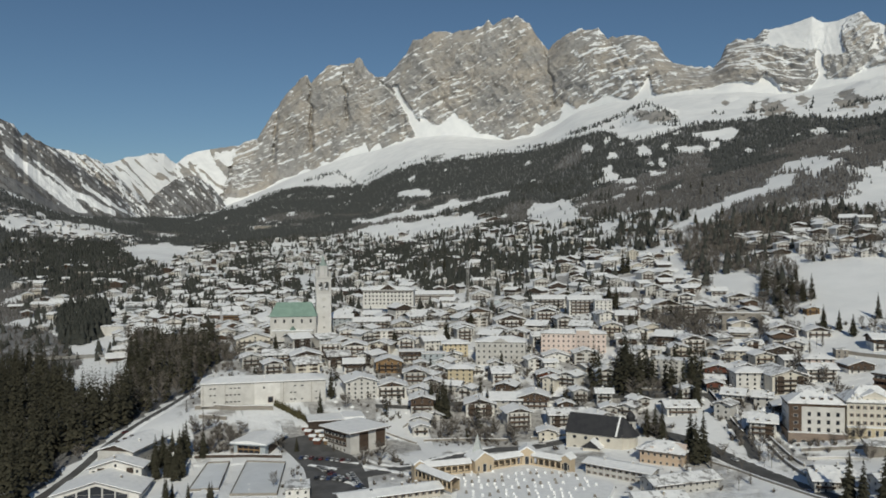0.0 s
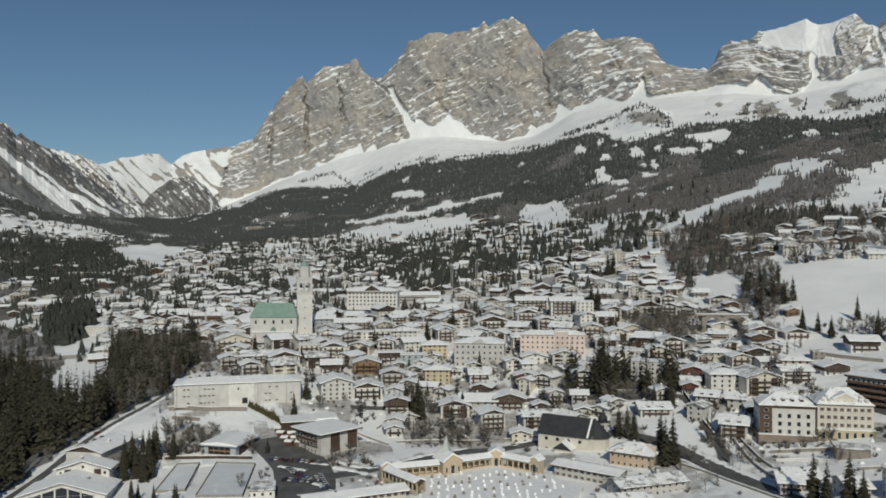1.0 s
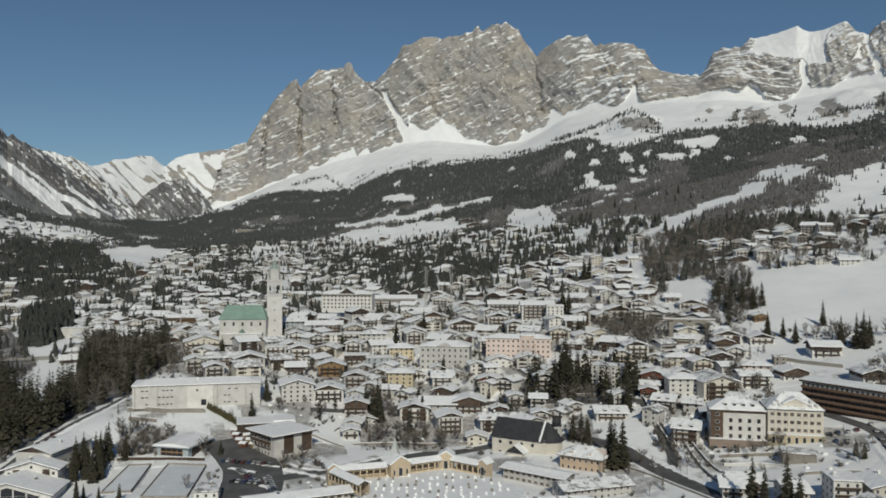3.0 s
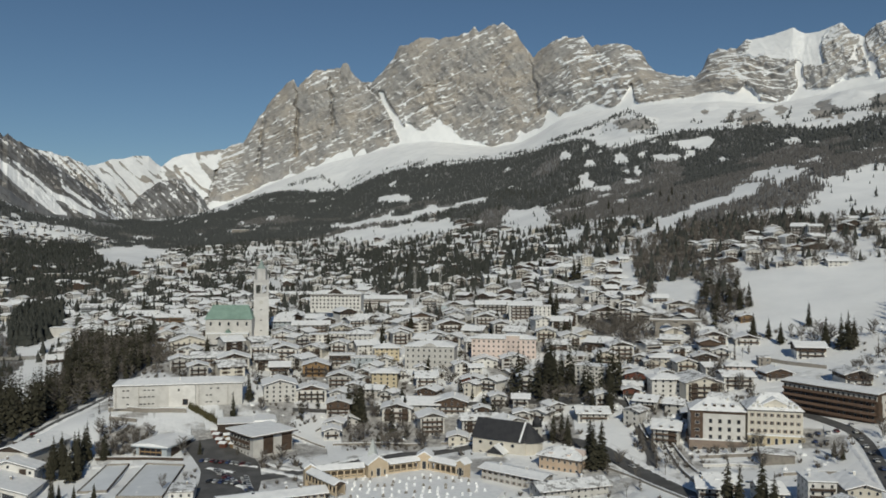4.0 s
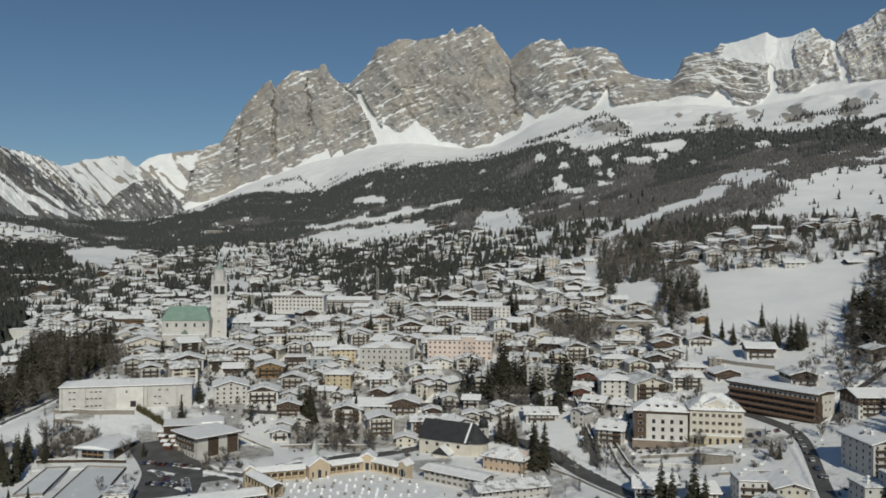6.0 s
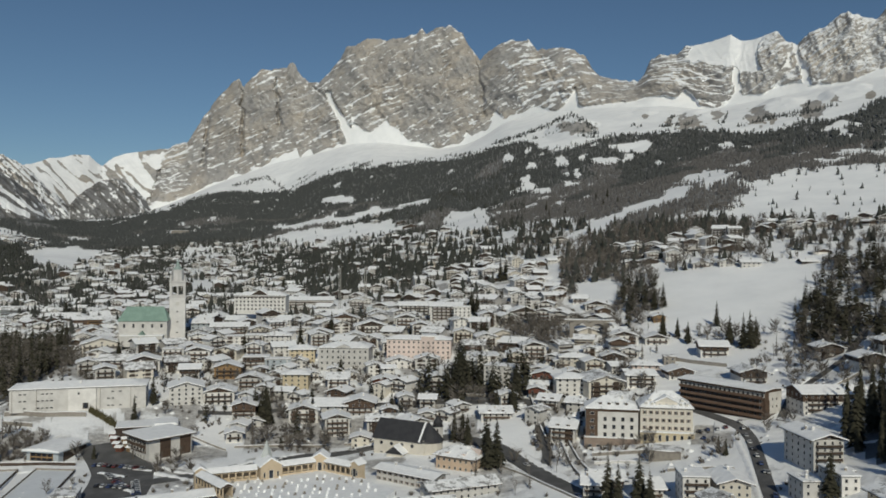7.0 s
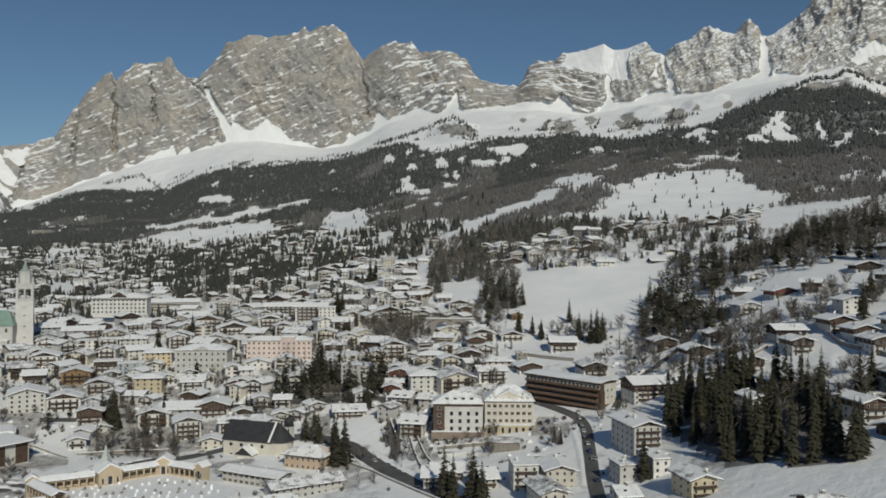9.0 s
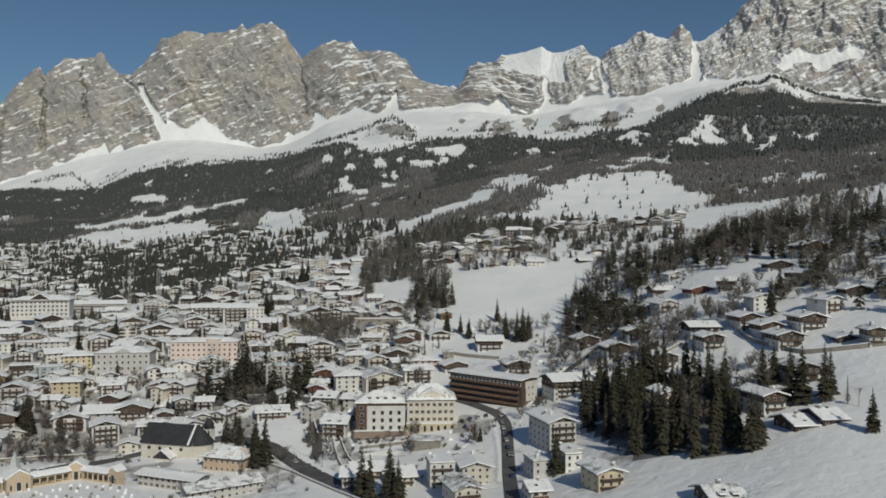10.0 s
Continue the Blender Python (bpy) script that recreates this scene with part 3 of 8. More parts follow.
    cling = cling | ((led2 < 0.5) & (fbm(Q / 45, P / 22, 4, 96) > 0.60 - 0.09 * dust) & (dust > 0.3))
    # the snow peak: a white upper slope between rock ribs, and a snowy bench on the eastern wall
    wav = fbm(U2 / 70, zz / 50, 4, 85) - 0.5
    cap = np.clip((az2 + 2.4 * wav - 21.5) / 0.4, 0, 1) * np.clip((28.2 + 2.0 * wav - az2) / 0.4, 0, 1) * np.clip((rise - 0.231 + 0.0042 * (az2 - 21)) / 0.006 + 3.4 * wav, 0, 1)
    cap = cap * (1 - np.clip(1.35 - np.hypot((az2 - 27.1) / 0.95, (rise - 0.232) / 0.024), 0, 1) * 1.5).clip(0, 1)
    bench = np.clip(1.3 - np.hypot((az2 - 43.2) / 3.4, (rise - 0.221 - 0.004 * np.sin(az2 * 2.0)) / 0.014) + 1.1 * (fbm(U2 / 45, zz / 45, 4, 93) - 0.5), 0, 1)
    white = np.maximum((cap > 0.45) * 1.0, (bench > 0.55) * 1.0)
    # the back range in the valley mouth is mostly snow with thin ribs of rock
    ribs = np.clip((ridged((U2 + 0.7 * zz) / 60, (zz - 0.7 * U2) / 240, 4, 94) - 0.60) * 6, 0, 1) * 1.9
    tone = np.interp(az2, [-14, 18, 21, 29, 36, 56], [1.5, 1.75, 1.5, 1.3, 1.22, 1.28])
    cliff_crag = np.where(back > 0.5, ribs, rock * tone)
    cliff_crag = np.where(cling & (back < 0.5), 0.1, cliff_crag)
    cliff_crag = np.where(white > 0.5, 0.1, cliff_crag)
    hard = rock * (1 - 0.92 * white) * (1 - back)
    rr = rr + env * (hard * (relief - 18) - 60 * back * (ridged((U2 + 0.5 * zz) / 190, zz / 420, 4, 62) - 0.6) - white * (5 * chip + 26 * block + 30 * butt))
    zz = zz + (fbm(U2 / 20, zz * 0, 4, 71) - 0.5) * 20 * np.clip((s - 0.92) / 0.08, 0, 1) * f * (1 - 0.6 * back) * (1 - 0.75 * white)
    # the far side
    tail = np.linspace(0, 1, n4 + 1)[1:, None]
    rt2 = rr[-1] + (np.minimum(rc + 420, 5000) - rr[-1]) * tail
    zt2 = zz[-1] - (zz[-1] - 60) * tail ** 0.8
    Rall, Zall = np.vstack([R, rr, rt2]), np.vstack([Z, zz, zt2])
    Aall = np.broadcast_to(az, Rall.shape)
    X, Y = CX + Rall * np.sin(np.radians(Aall)), CY + Rall * np.cos(np.radians(Aall))
    nr, nc = Rall.shape
    verts = np.stack([X, Y, Zall], -1).reshape(-1, 3)
    idx = np.arange(nr * nc).reshape(nr, nc)
    quads = np.stack([idx[:-1, :-1], idx[:-1, 1:], idx[1:, 1:], idx[1:, :-1]], -1).reshape(-1, 4)[:, ::-1]
    me = bpy.data.meshes.new("ground")
    me.vertices.add(len(verts))
    me.vertices.foreach_set("co", verts.astype(np.float32).ravel())
    me.loops.add(len(quads) * 4)
    me.loops.foreach_set("vertex_index", quads.astype(np.int32).ravel())
    me.polygons.add(len(quads))
    me.polygons.foreach_set("loop_start", np.arange(0, len(quads) * 4, 4, dtype=np.int32))
    me.update(calc_edges=True)
    smooth = np.ones((nr - 1, nc - 1), bool)
    smooth[len(rows_near) + n1 + n2:] = False
    me.polygons.foreach_set("use_smooth", smooth.ravel())
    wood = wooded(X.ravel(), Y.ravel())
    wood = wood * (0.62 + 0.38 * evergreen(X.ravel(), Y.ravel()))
    # under the near woods the floor is painted dark, as the trees shade it
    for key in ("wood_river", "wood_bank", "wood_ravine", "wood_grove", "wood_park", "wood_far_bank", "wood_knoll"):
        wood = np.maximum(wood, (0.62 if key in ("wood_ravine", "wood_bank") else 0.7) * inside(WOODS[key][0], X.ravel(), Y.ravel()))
    wood = np.where(inside(MEADOWS["ravine_bank"], X.ravel(), Y.ravel()), 0.0, wood)
    rad, bea = Rall.ravel(), Aall.ravel()
    xr, yr = X.ravel(), Y.ravel()
    lanes = np.clip((ridged(xr / 75, yr / 75, 2, 97) - 0.83) * 14, 0, 1)
    yards = np.clip((fbm(xr / 26, yr / 26, 4, 98) - 0.47) * 5, 0, 1) * 0.8
    town = np.clip((1250 - rad) / 250, 0, 1) * np.clip((24 - np.abs(bea + 1)) / 5, 0, 1) * np.clip((rad - 380) / 40, 0, 1)
    east = np.clip((640 - rad) / 80, 0, 1) * np.clip((36 - np.abs(bea - 16)) / 4, 0, 1) * 0.55
    clean = (xr > -160) & (xr < -80) & (yr < 515)
    for key in ("wood_scrub_low", "wood_scrub_bank"):
        town = np.maximum(town, 1.0 * inside(WOODS[key][0], xr, yr))
        yards = np.maximum(yards, 0.8 * inside(WOODS[key][0], xr, yr))
    off = clean & (fbm(xr / 16, yr / 16, 3, 99) < 0.53)
    yards, town = np.where(clean, yards * 0.8, yards), np.where(clean, np.maximum(town, 0.8), town)
    for poly in YARDS.values():
        off = off & ~inside(poly, xr, yr)
        town, yards = np.maximum(town, 1.0 * inside(poly, xr, yr)), np.maximum(yards, 0.85 * inside(poly, xr, yr))
    for poly in MEADOWS.values():
        off = off | inside(poly, xr, yr)
    trod = np.where(off, 0.0, np.maximum(lanes, yards) * np.maximum(town, east))
    at = me.attributes.new("trodden", "FLOAT", "POINT")
    at.data.foreach_set("value", trod.astype(np.float32))
    at = me.attributes.new("wood", "FLOAT", "POINT")
    at.data.foreach_set("value", wood.astype(np.float32))
    crag = np.zeros((nr, nc))
    nlow = len(rows_near) + n1
    low_s = np.linspace(0, 1, n2)[:, None]
    Ua = np.broadcast_to(U, (n2, nc))
    rise_low = (Z[nlow:nlow + n2] - 100) / R[nlow:nlow + n2]
    wear = 1.5 * (fbm(Ua / 26, Z[nlow:nlow + n2] / 16, 4, 88, 0.6) - 0.5)
    for a0, t0, da, dt in OUTCROPS:
        d = np.hypot((az - a0) / da, (rise_low - t0) / dt)
        crag[nlow:nlow + n2] = np.maximum(crag[nlow:nlow + n2], 2.6 * np.clip((1.0 - d + wear) * 4, 0, 1))
    crag[nlow:nlow + n2] = np.maximum(crag[nlow:nlow + n2], 2.4 * np.clip((rise_low - line + 0.0065 * (fbm(Ua / 45, Z[nlow:nlow + n2] / 45, 4, 83, 0.6) - 0.5)) / 0.003 + 0.5, 0, 1))
    crag[nlow + n2:nlow + n2 + n3] = cliff_crag
    crag[nlow + n2 + n3:] = 1.3
    at = me.attributes.new("crag", "FLOAT", "POINT")
    at.data.foreach_set("value", crag.ravel().astype(np.float32))
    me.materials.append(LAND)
    ob = new("ground", me)
    tagged(ob, "snow-covered valley floor rising through woods to grey rock cliffs", "ground", kind="structure")
    return ob


sheet()


# ---- spurs that close the valley to the west ----
def spur(name, line, r, back, wood, rock, label, fields=()):
    """A shoulder of the mountains: fall lines run down to the east, rock and woods between streaks of snow."""
    a0, a1 = line[0][0], line[-1][0]
    az = np.linspace(a0, a1, 290)
    top = np.interp(az, [a for a, _ in line], [v for _, v in line])
    rows = 86
    s = np.linspace(0, 1, rows)[:, None]
    U = np.radians(az)[None, :] * r
    zt = 100 + r * top[None, :] + 14 * (fbm(U / 26, U * 0, 4, 61) - 0.5)
    z0 = -40.0
    zz = z0 + (zt - z0) * s
    rr = r - back * (1 - s) ** 0.8
    down, along = U + 0.95 * zz, zz - 0.8 * U
    env = np.sin(np.pi * s) ** 0.5
    rr = rr - env * (70 * (ridged(down / 190, along / 700, 3, 62) - 0.6) + 26 * (ridged(down / 55, along / 210, 4, 64) - 0.6) + 9 * (fbm(U / 16, zz / 16, 3, 68) - 0.5))
    zb = zz[-1:] - np.array([[60.0], [260.0]])
    rb = np.vstack([rr[-1:] + 60, rr[-1:] + 260])
    R, Z = np.vstack([rr, rb]), np.vstack([zz, zb])
    A = np.broadcast_to(az, R.shape)
    X, Y = CX + R * np.sin(np.radians(A)), CY + R * np.cos(np.radians(A))
    nr, nc = R.shape
    idx = np.arange(nr * nc).reshape(nr, nc)
    quads = np.stack([idx[:-1, :-1], idx[:-1, 1:], idx[1:, 1:], idx[1:, :-1]], -1).reshape(-1, 4)[:, ::-1]
    me = bpy.data.meshes.new(name)
    me.from_pydata(np.stack([X, Y, Z], -1).reshape(-1, 3).tolist(), [], quads.tolist())
    down, along = U + 0.95 * Z, Z - 0.8 * U
    rise = (Z - 100) / r
    streak = 0.4 * fbm(down / 15, along / 90, 4, 65, 0.6) + 0.6 * fbm(down / 13, along / 24, 4, 63, 0.65)
    wd = np.clip((wood - np.vstack([s, s[-2:]])) * 2.0 + 9 * (streak - 0.50), 0, 1)
    ck = 1.9 * np.clip((fbm(down / 14, along / 80, 4, 67, 0.66) - 0.5 + rock) * 9, 0, 1)
    for (fa, fv), (ga, gv), wide in fields:      # open snow fields along the fall line
        k = np.clip((A - fa) / (ga - fa), 0, 1)
        d = rise - (fv + (gv - fv) * k) + 0.006 * (fbm(down / 40, along / 60, 4, 69) - 0.5)
        clear = np.clip(1.5 - np.abs(d) / (wide * (0.35 + 0.65 * np.sin(np.pi * (0.15 + 0.7 * k)))), 0, 1) * (A > fa) * (A < ga)
        wd, ck = wd * (1 - clear), ck * (1 - clear)
    for key, val in (("wood", wd), ("crag", ck)):
        g = me.attributes.new(key, "FLOAT", "POINT")
        g.data.foreach_set("value", np.broadcast_to(val, R.shape).astype(np.float32).ravel())
    me.materials.append(LAND)
    return tagged(new(name, me), label, "mountain", kind="structure")


spur("mountain_spur", [(-36.0, 0.170), (-32.0, 0.155), (-29.04, 0.1389), (-28.42, 0.1347), (-27.95, 0.122), (-27.7, 0.1275), (-27.1, 0.1187), (-26.2, 0.1108), (-25.22, 0.097), (-24.22, 0.0848), (-23.2, 0.0725), (-22.17, 0.0566), (-21.12, 0.034), (-20.2, 0.015)], 3600.0, 800.0, 1.5, 0.12,
     "dark rocky mountain spur streaked with snow", [((-28.9, 0.098), (-24.3, 0.030), 0.0085), ((-25.5, 0.060), (-22.6, 0.034), 0.0045), ((-24.6, 0.066), (-21.8, 0.036), 0.0025), ((-27.4, 0.092), (-25.0, 0.055), 0.0022)])
spur("mountain_shoulder", [(-28.0, 0.105), (-27.16, 0.115), (-26.2, 0.1112), (-25.21, 0.1082), (-24.21, 0.1045), (-23.19, 0.0955), (-22.51, 0.0862), (-21.64, 0.0703), (-20.76, 0.0571), (-20.0, 0.04)], 4000.0, 500.0, 0.95, 0.02,
     "snowy mountain shoulder with ribs of rock and thin woods")
spur("mountain_hill", [(-21.0, 0.03), (-20.58, 0.0452), (-20.04, 0.0586), (-19.5, 0.0674), (-18.77, 0.0776), (-17.85, 0.0833), (-17.11, 0.0816), (-16.38, 0.073), (-15.82, 0.0617), (-15.3, 0.045), (-14.6, 0.03)], 4050.0, 600.0, 1.5, 0.06,
     "wooded hill dusted with snow in the valley mouth")
spur("wooded_spur", [(-36.0, 0.11), (-31.2, 0.086), (-29.06, 0.0756), (-28.13, 0.07), (-27.19, 0.058), (-26.22, 0.0476), (-25.24, 0.0416), (-23.56, 0.0336), (-21.12, 0.0274), (-19.5, 0.018)], 2750.0, 450.0, 2.6, 0.0,
     "dark wooded slope above the valley")
# ---- builders ----
WHITE = plain("white_plaster", (0.69, 0.672, 0.645), (0.54, 0.522, 0.497), 0.25, vary=0.2)
CREAM = plain("cream_plaster", (0.66, 0.62, 0.545), (0.55, 0.51, 0.445), 0.25, vary=0.18)
YELLOW = plain("yellow_plaster", (0.58, 0.50, 0.355), (0.48, 0.405, 0.28), 0.25)
PINK = plain("pink_plaster", (0.66, 0.55, 0.50), (0.57, 0.475, 0.43), 0.25)
OCHRE = plain("ochre_timber", (0.33, 0.215, 0.11), (0.22, 0.14, 0.075), 0.5)
BROWN = plain("brown_timber", (0.125, 0.083, 0.058), (0.072, 0.050, 0.038), 0.5)
DARK = plain("dark_timber", (0.088, 0.064, 0.049), (0.047, 0.036, 0.030), 0.5)
RED = plain("red_brown_timber", (0.20, 0.075, 0.05), (0.12, 0.05, 0.035), 0.5)
STONE = plain("grey_stone", (0.33, 0.30, 0.26), (0.22, 0.20, 0.18), 0.6)
BLUISH = plain("pale_blue_render", (0.48, 0.52, 0.55), (0.38, 0.42, 0.45), 0.3)
GREEN_COPPER = plain("green_copper", (0.235, 0.335, 0.285), (0.175, 0.26, 0.22), 0.2, 0.55)
SLATE = plain("dark_slate", (0.055, 0.055, 0.058), (0.035, 0.035, 0.04), 0.3, 0.6)
GLASS = plain("window_glass", (0.035, 0.04, 0.05), (0.02, 0.022, 0.03), 0.4, 0.12, 0.0, 0.6, 0.4, 0.0)
FRAME = plain("white_frame", (0.62, 0.60, 0.56), None, 0.5)
SHUTTER = plain("brown_shutter", (0.13, 0.075, 0.045), None, 0.5)
ASPHALT = plain("wet_asphalt", (0.075, 0.073, 0.072), (0.15, 0.147, 0.145), 0.12, 0.75, 0.0, 0.3, 0.05, 0.01)
METAL = plain("grey_steel", (0.35, 0.36, 0.37), (0.26, 0.27, 0.28), 0.5, 0.45, 0.6)
BARK = plain("bark", (0.10, 0.075, 0.055), (0.06, 0.045, 0.035), 0.8)


def snow_material(name, thin=False):
    m, nt, b = nodes_of(name, 0.7, 0.0, 0.25)
    n = ramp(nt, noise_of(nt, 0.35, 4.0, 0.6, "World"), 0.35, 0.72)
    col = mixc(nt, n, (0.93, 0.93, 0.935), (0.83, 0.835, 0.845))
    if thin:
        # wind-bared or half-melted patches that show the roofing
        q = math_node(nt, "MULTIPLY_ADD", noise_of(nt, 1.1, 4.0, 0.7, "World"), 0.35, math_node(nt, "MULTIPLY", noise_of(nt, 0.22, 4.0, 0.65, "World"), 0.65))
        oi = nt.nodes.new("ShaderNodeObjectInfo")
        q = math_node(nt, "MULTIPLY_ADD", oi.outputs["Random"], 0.1, q)
        col = mixc(nt, math_node(nt, "MULTIPLY", ramp(nt, q, 0.56, 0.66), 0.85), col, (0.19, 0.18, 0.17))
    nt.links.new(col, b.inputs["Base Color"])
    bump(nt, b, noise_of(nt, 1.2, 4.0, 0.6, "World"), 0.12, 0.7)
    return m


SNOW = snow_material("roof_snow")
THIN_SNOW = snow_material("thin_roof_snow", True)
WALLS = {"w": (WHITE, "white-plastered"), "c": (CREAM, "cream-plastered"), "y": (YELLOW, "yellow-plastered"), "p": (PINK, "pink-plastered"),
         "o": (OCHRE, "ochre timber-clad"), "b": (BROWN, "brown timber"), "d": (DARK, "dark timber"), "r": (RED, "red-brown timber"),
         "k": (STONE, "grey stone"), "x": (WHITE, "white-plastered"), "u": (BLUISH, "pale blue-grey")}


HOUSES = []      # plan places already built on
WAYS = []        # plan places kept clear for traffic


class Shape:
    """Gathers boxes and plates into one mesh."""

    def __init__(self):
        self.v, self.f = [], []

    def box(self, x0, x1, y0, y1, z0, z1):
        n = len(self.v)
        self.v += [(x, y, z) for z in (z0, z1) for x, y in ((x0, y0), (x1, y0), (x1, y1), (x0, y1))]
        self.f += [tuple(n + i for i in q) for q in ((0, 3, 2, 1), (4, 5, 6, 7), (0, 1, 5, 4), (1, 2, 6, 5), (2, 3, 7, 6), (3, 0, 4, 7))]
        return self

    def prism(self, pts, axis, a, b):
        """A polygon of (u, z), drawn out along x or y from a to b."""
        n, k = len(self.v), len(pts)
        for c in (a, b):
            self.v += [((u, c, z) if axis == "y" else (c, u, z)) for u, z in pts]
        order = range(k) if axis == "y" else range(k - 1, -1, -1)
        order = list(order)
        self.f.append(tuple(n + i for i in order))
        self.f.append(tuple(n + k + i for i in reversed(order)))
        for i in range(k):
            p, q = order[i], order[(i + 1) % k]
            self.f.append((n + q, n + p, n + k + p, n + k + q))
        return self

    def field(self, xs, ys, top, bottom):
        """A plate over a grid, between two heights that are functions of the place."""
        n, nx, ny = len(self.v), len(xs), len(ys)
        for fn in (top, bottom):
            self.v += [(x, y, fn(x, y)) for y in ys for x in xs]
        m = nx * ny
        for j in range(ny - 1):
            for i in range(nx - 1):
                a = n + j * nx + i
                self.f.append((a, a + 1, a + nx + 1, a + nx))
                self.f.append((m + a + nx, m + a + nx + 1, m + a + 1, m + a))
        for i in range(nx - 1):
            a, c = n + i, n + (ny - 1) * nx + i
            self.f.append((m + a, m + a + 1, a + 1, a))
            self.f.append((c, c + 1, m + c + 1, m + c))
        for j in range(ny - 1):
            a, c = n + j * nx, n + j * nx + nx - 1
            self.f.append((a, a + nx, m + a + nx, m + a))
            self.f.append((m + c, m + c + nx, c + nx, c))
        return self

    def ring(self, r0, r1, z0, z1, k=10, cx=0.0, cy=0.0):
        n = len(self.v)
        for r, z in ((r0, z0), (r1, z1)):
            self.v += [(cx + r * math.cos(2 * math.pi * i / k), cy + r * math.sin(2 * math.pi * i / k), z) for i in range(k)]
        for i in range(k):
            j = (i + 1) % k
            self.f.append((n + i, n + j, n + k + j, n + k + i))
        self.f.append(tuple(n + i for i in range(k - 1, -1, -1)))
        self.f.append(tuple(n + k + i for i in range(k)))
        return self

    def mesh(self, name, *mats):
        me = bpy.data.meshes.new(name)
        me.from_pydata(self.v, [], self.f)
        for m in mats:
            me.materials.append(m)
        return me


def part(name, shape, mat, parent, label="", place=None):
    me = shape.mesh(name, mat) if isinstance(shape, Shape) else shape
    ob = new(name, me)
    ob.parent = parent
    if place is not None:
        ob.matrix_basis = place
    if label:
        ob["label"] = label
    return ob


def thing(name, m, label, category, group=""):
    ob = new(name)
    ob.empty_display_size = 0.5
    ob.matrix_basis = m
    return tagged(ob, label, category, group)


def window_mesh(w, h, shutters, frame_mat, deep=True):
    """One skin: a frame round a recessed pane, with shutters laid back beside it. Origin at the middle of the foot, facing -y."""
    b = 0.1 if deep else 0.06
    xs = [-w / 2, -w / 2 + b, -w / 2 + b + 0.03]
    xs += [-q for q in reversed(xs)]
    if shutters:
        xs = [-w / 2 - 0.46] + xs + [w / 2 + 0.46]
    zs = [0, b, b + 0.03, h - b - 0.03, h - b, h]
    if not deep:
        xs, zs = [-w / 2, -w / 2 + b, w / 2 - b, w / 2], [0, b, h - b, h]
    lo = 3 if shutters else (2 if deep else 1)
    kz = 2 if deep else 1
    v, f, mat = [], [], []
    for k, z in enumerate(zs):
        for i, x in enumerate(xs):
            pane = lo <= i <= lo + 1 and kz <= k <= kz + 1
            v.append((x, -0.03 if pane else -0.12, z))
    nx, nz = len(xs), len(zs)
    for k in range(nz - 1):
        for i in range(nx - 1):
            a = k * nx + i
            f.append((a, a + 1, a + nx + 1, a + nx))
            side = shutters and i in (0, nx - 2)
            mat.append(2 if side else (1 if (i == lo and k == kz) else 0))
    rim = list(range(nx)) + [k * nx + nx - 1 for k in range(1, nz)] + [(nz - 1) * nx + i for i in range(nx - 2, -1, -1)] + [k * nx for k in range(nz - 2, 0, -1)]
    base = len(v)
    v += [(v[i][0], 0.02, v[i][2]) for i in rim]
    for q in range(len(rim)):
        r = (q + 1) % len(rim)
        f.append((rim[r], rim[q], base + q, base + r))
        mat.append(0)
    me = bpy.data.meshes.new("window")
    me.from_pydata(v, [], f)
    for m in (frame_mat, GLASS, SHUTTER):
        me.materials.append(m)
    me.polygons.foreach_set("material_index", mat)
    return me


WIN = {"plain": window_mesh(1.2, 1.5, False, FRAME), "shutter": window_mesh(1.1, 1.45, True, FRAME), "wide": window_mesh(2.2, 1.6, False, FRAME),
       "far": window_mesh(1.3, 1.5, False, FRAME, False), "slot": window_mesh(1.6, 0.8, False, FRAME, False), "door": window_mesh(1.5, 2.2, False, SHUTTER), "tall": window_mesh(1.6, 2.6, False, STONE),
       "arch": window_mesh(1.5, 3.0, False, CREAM)}


def roof_z(kind, hx, hy, pitch):
    if kind == "g":
        return lambda x, y: pitch * (hx - abs(x))
    if kind == "s":
        return lambda x, y: pitch * (hy - abs(y))
    if kind == "h":
        return lambda x, y: pitch * min(hx - abs(x), hy - abs(y))
    return lambda x, y: 0.0


def stops(h, inner, k):
    """Grid lines from -h to h that step evenly over the outer stretch."""
    a = [-h + inner * i / k for i in range(k + 1)]
    b = [-q for q in reversed(a)]
    if h - inner < 0.05:
        return a + b[1:]
    return a + ([0.0] if h - inner > 3 else []) + b


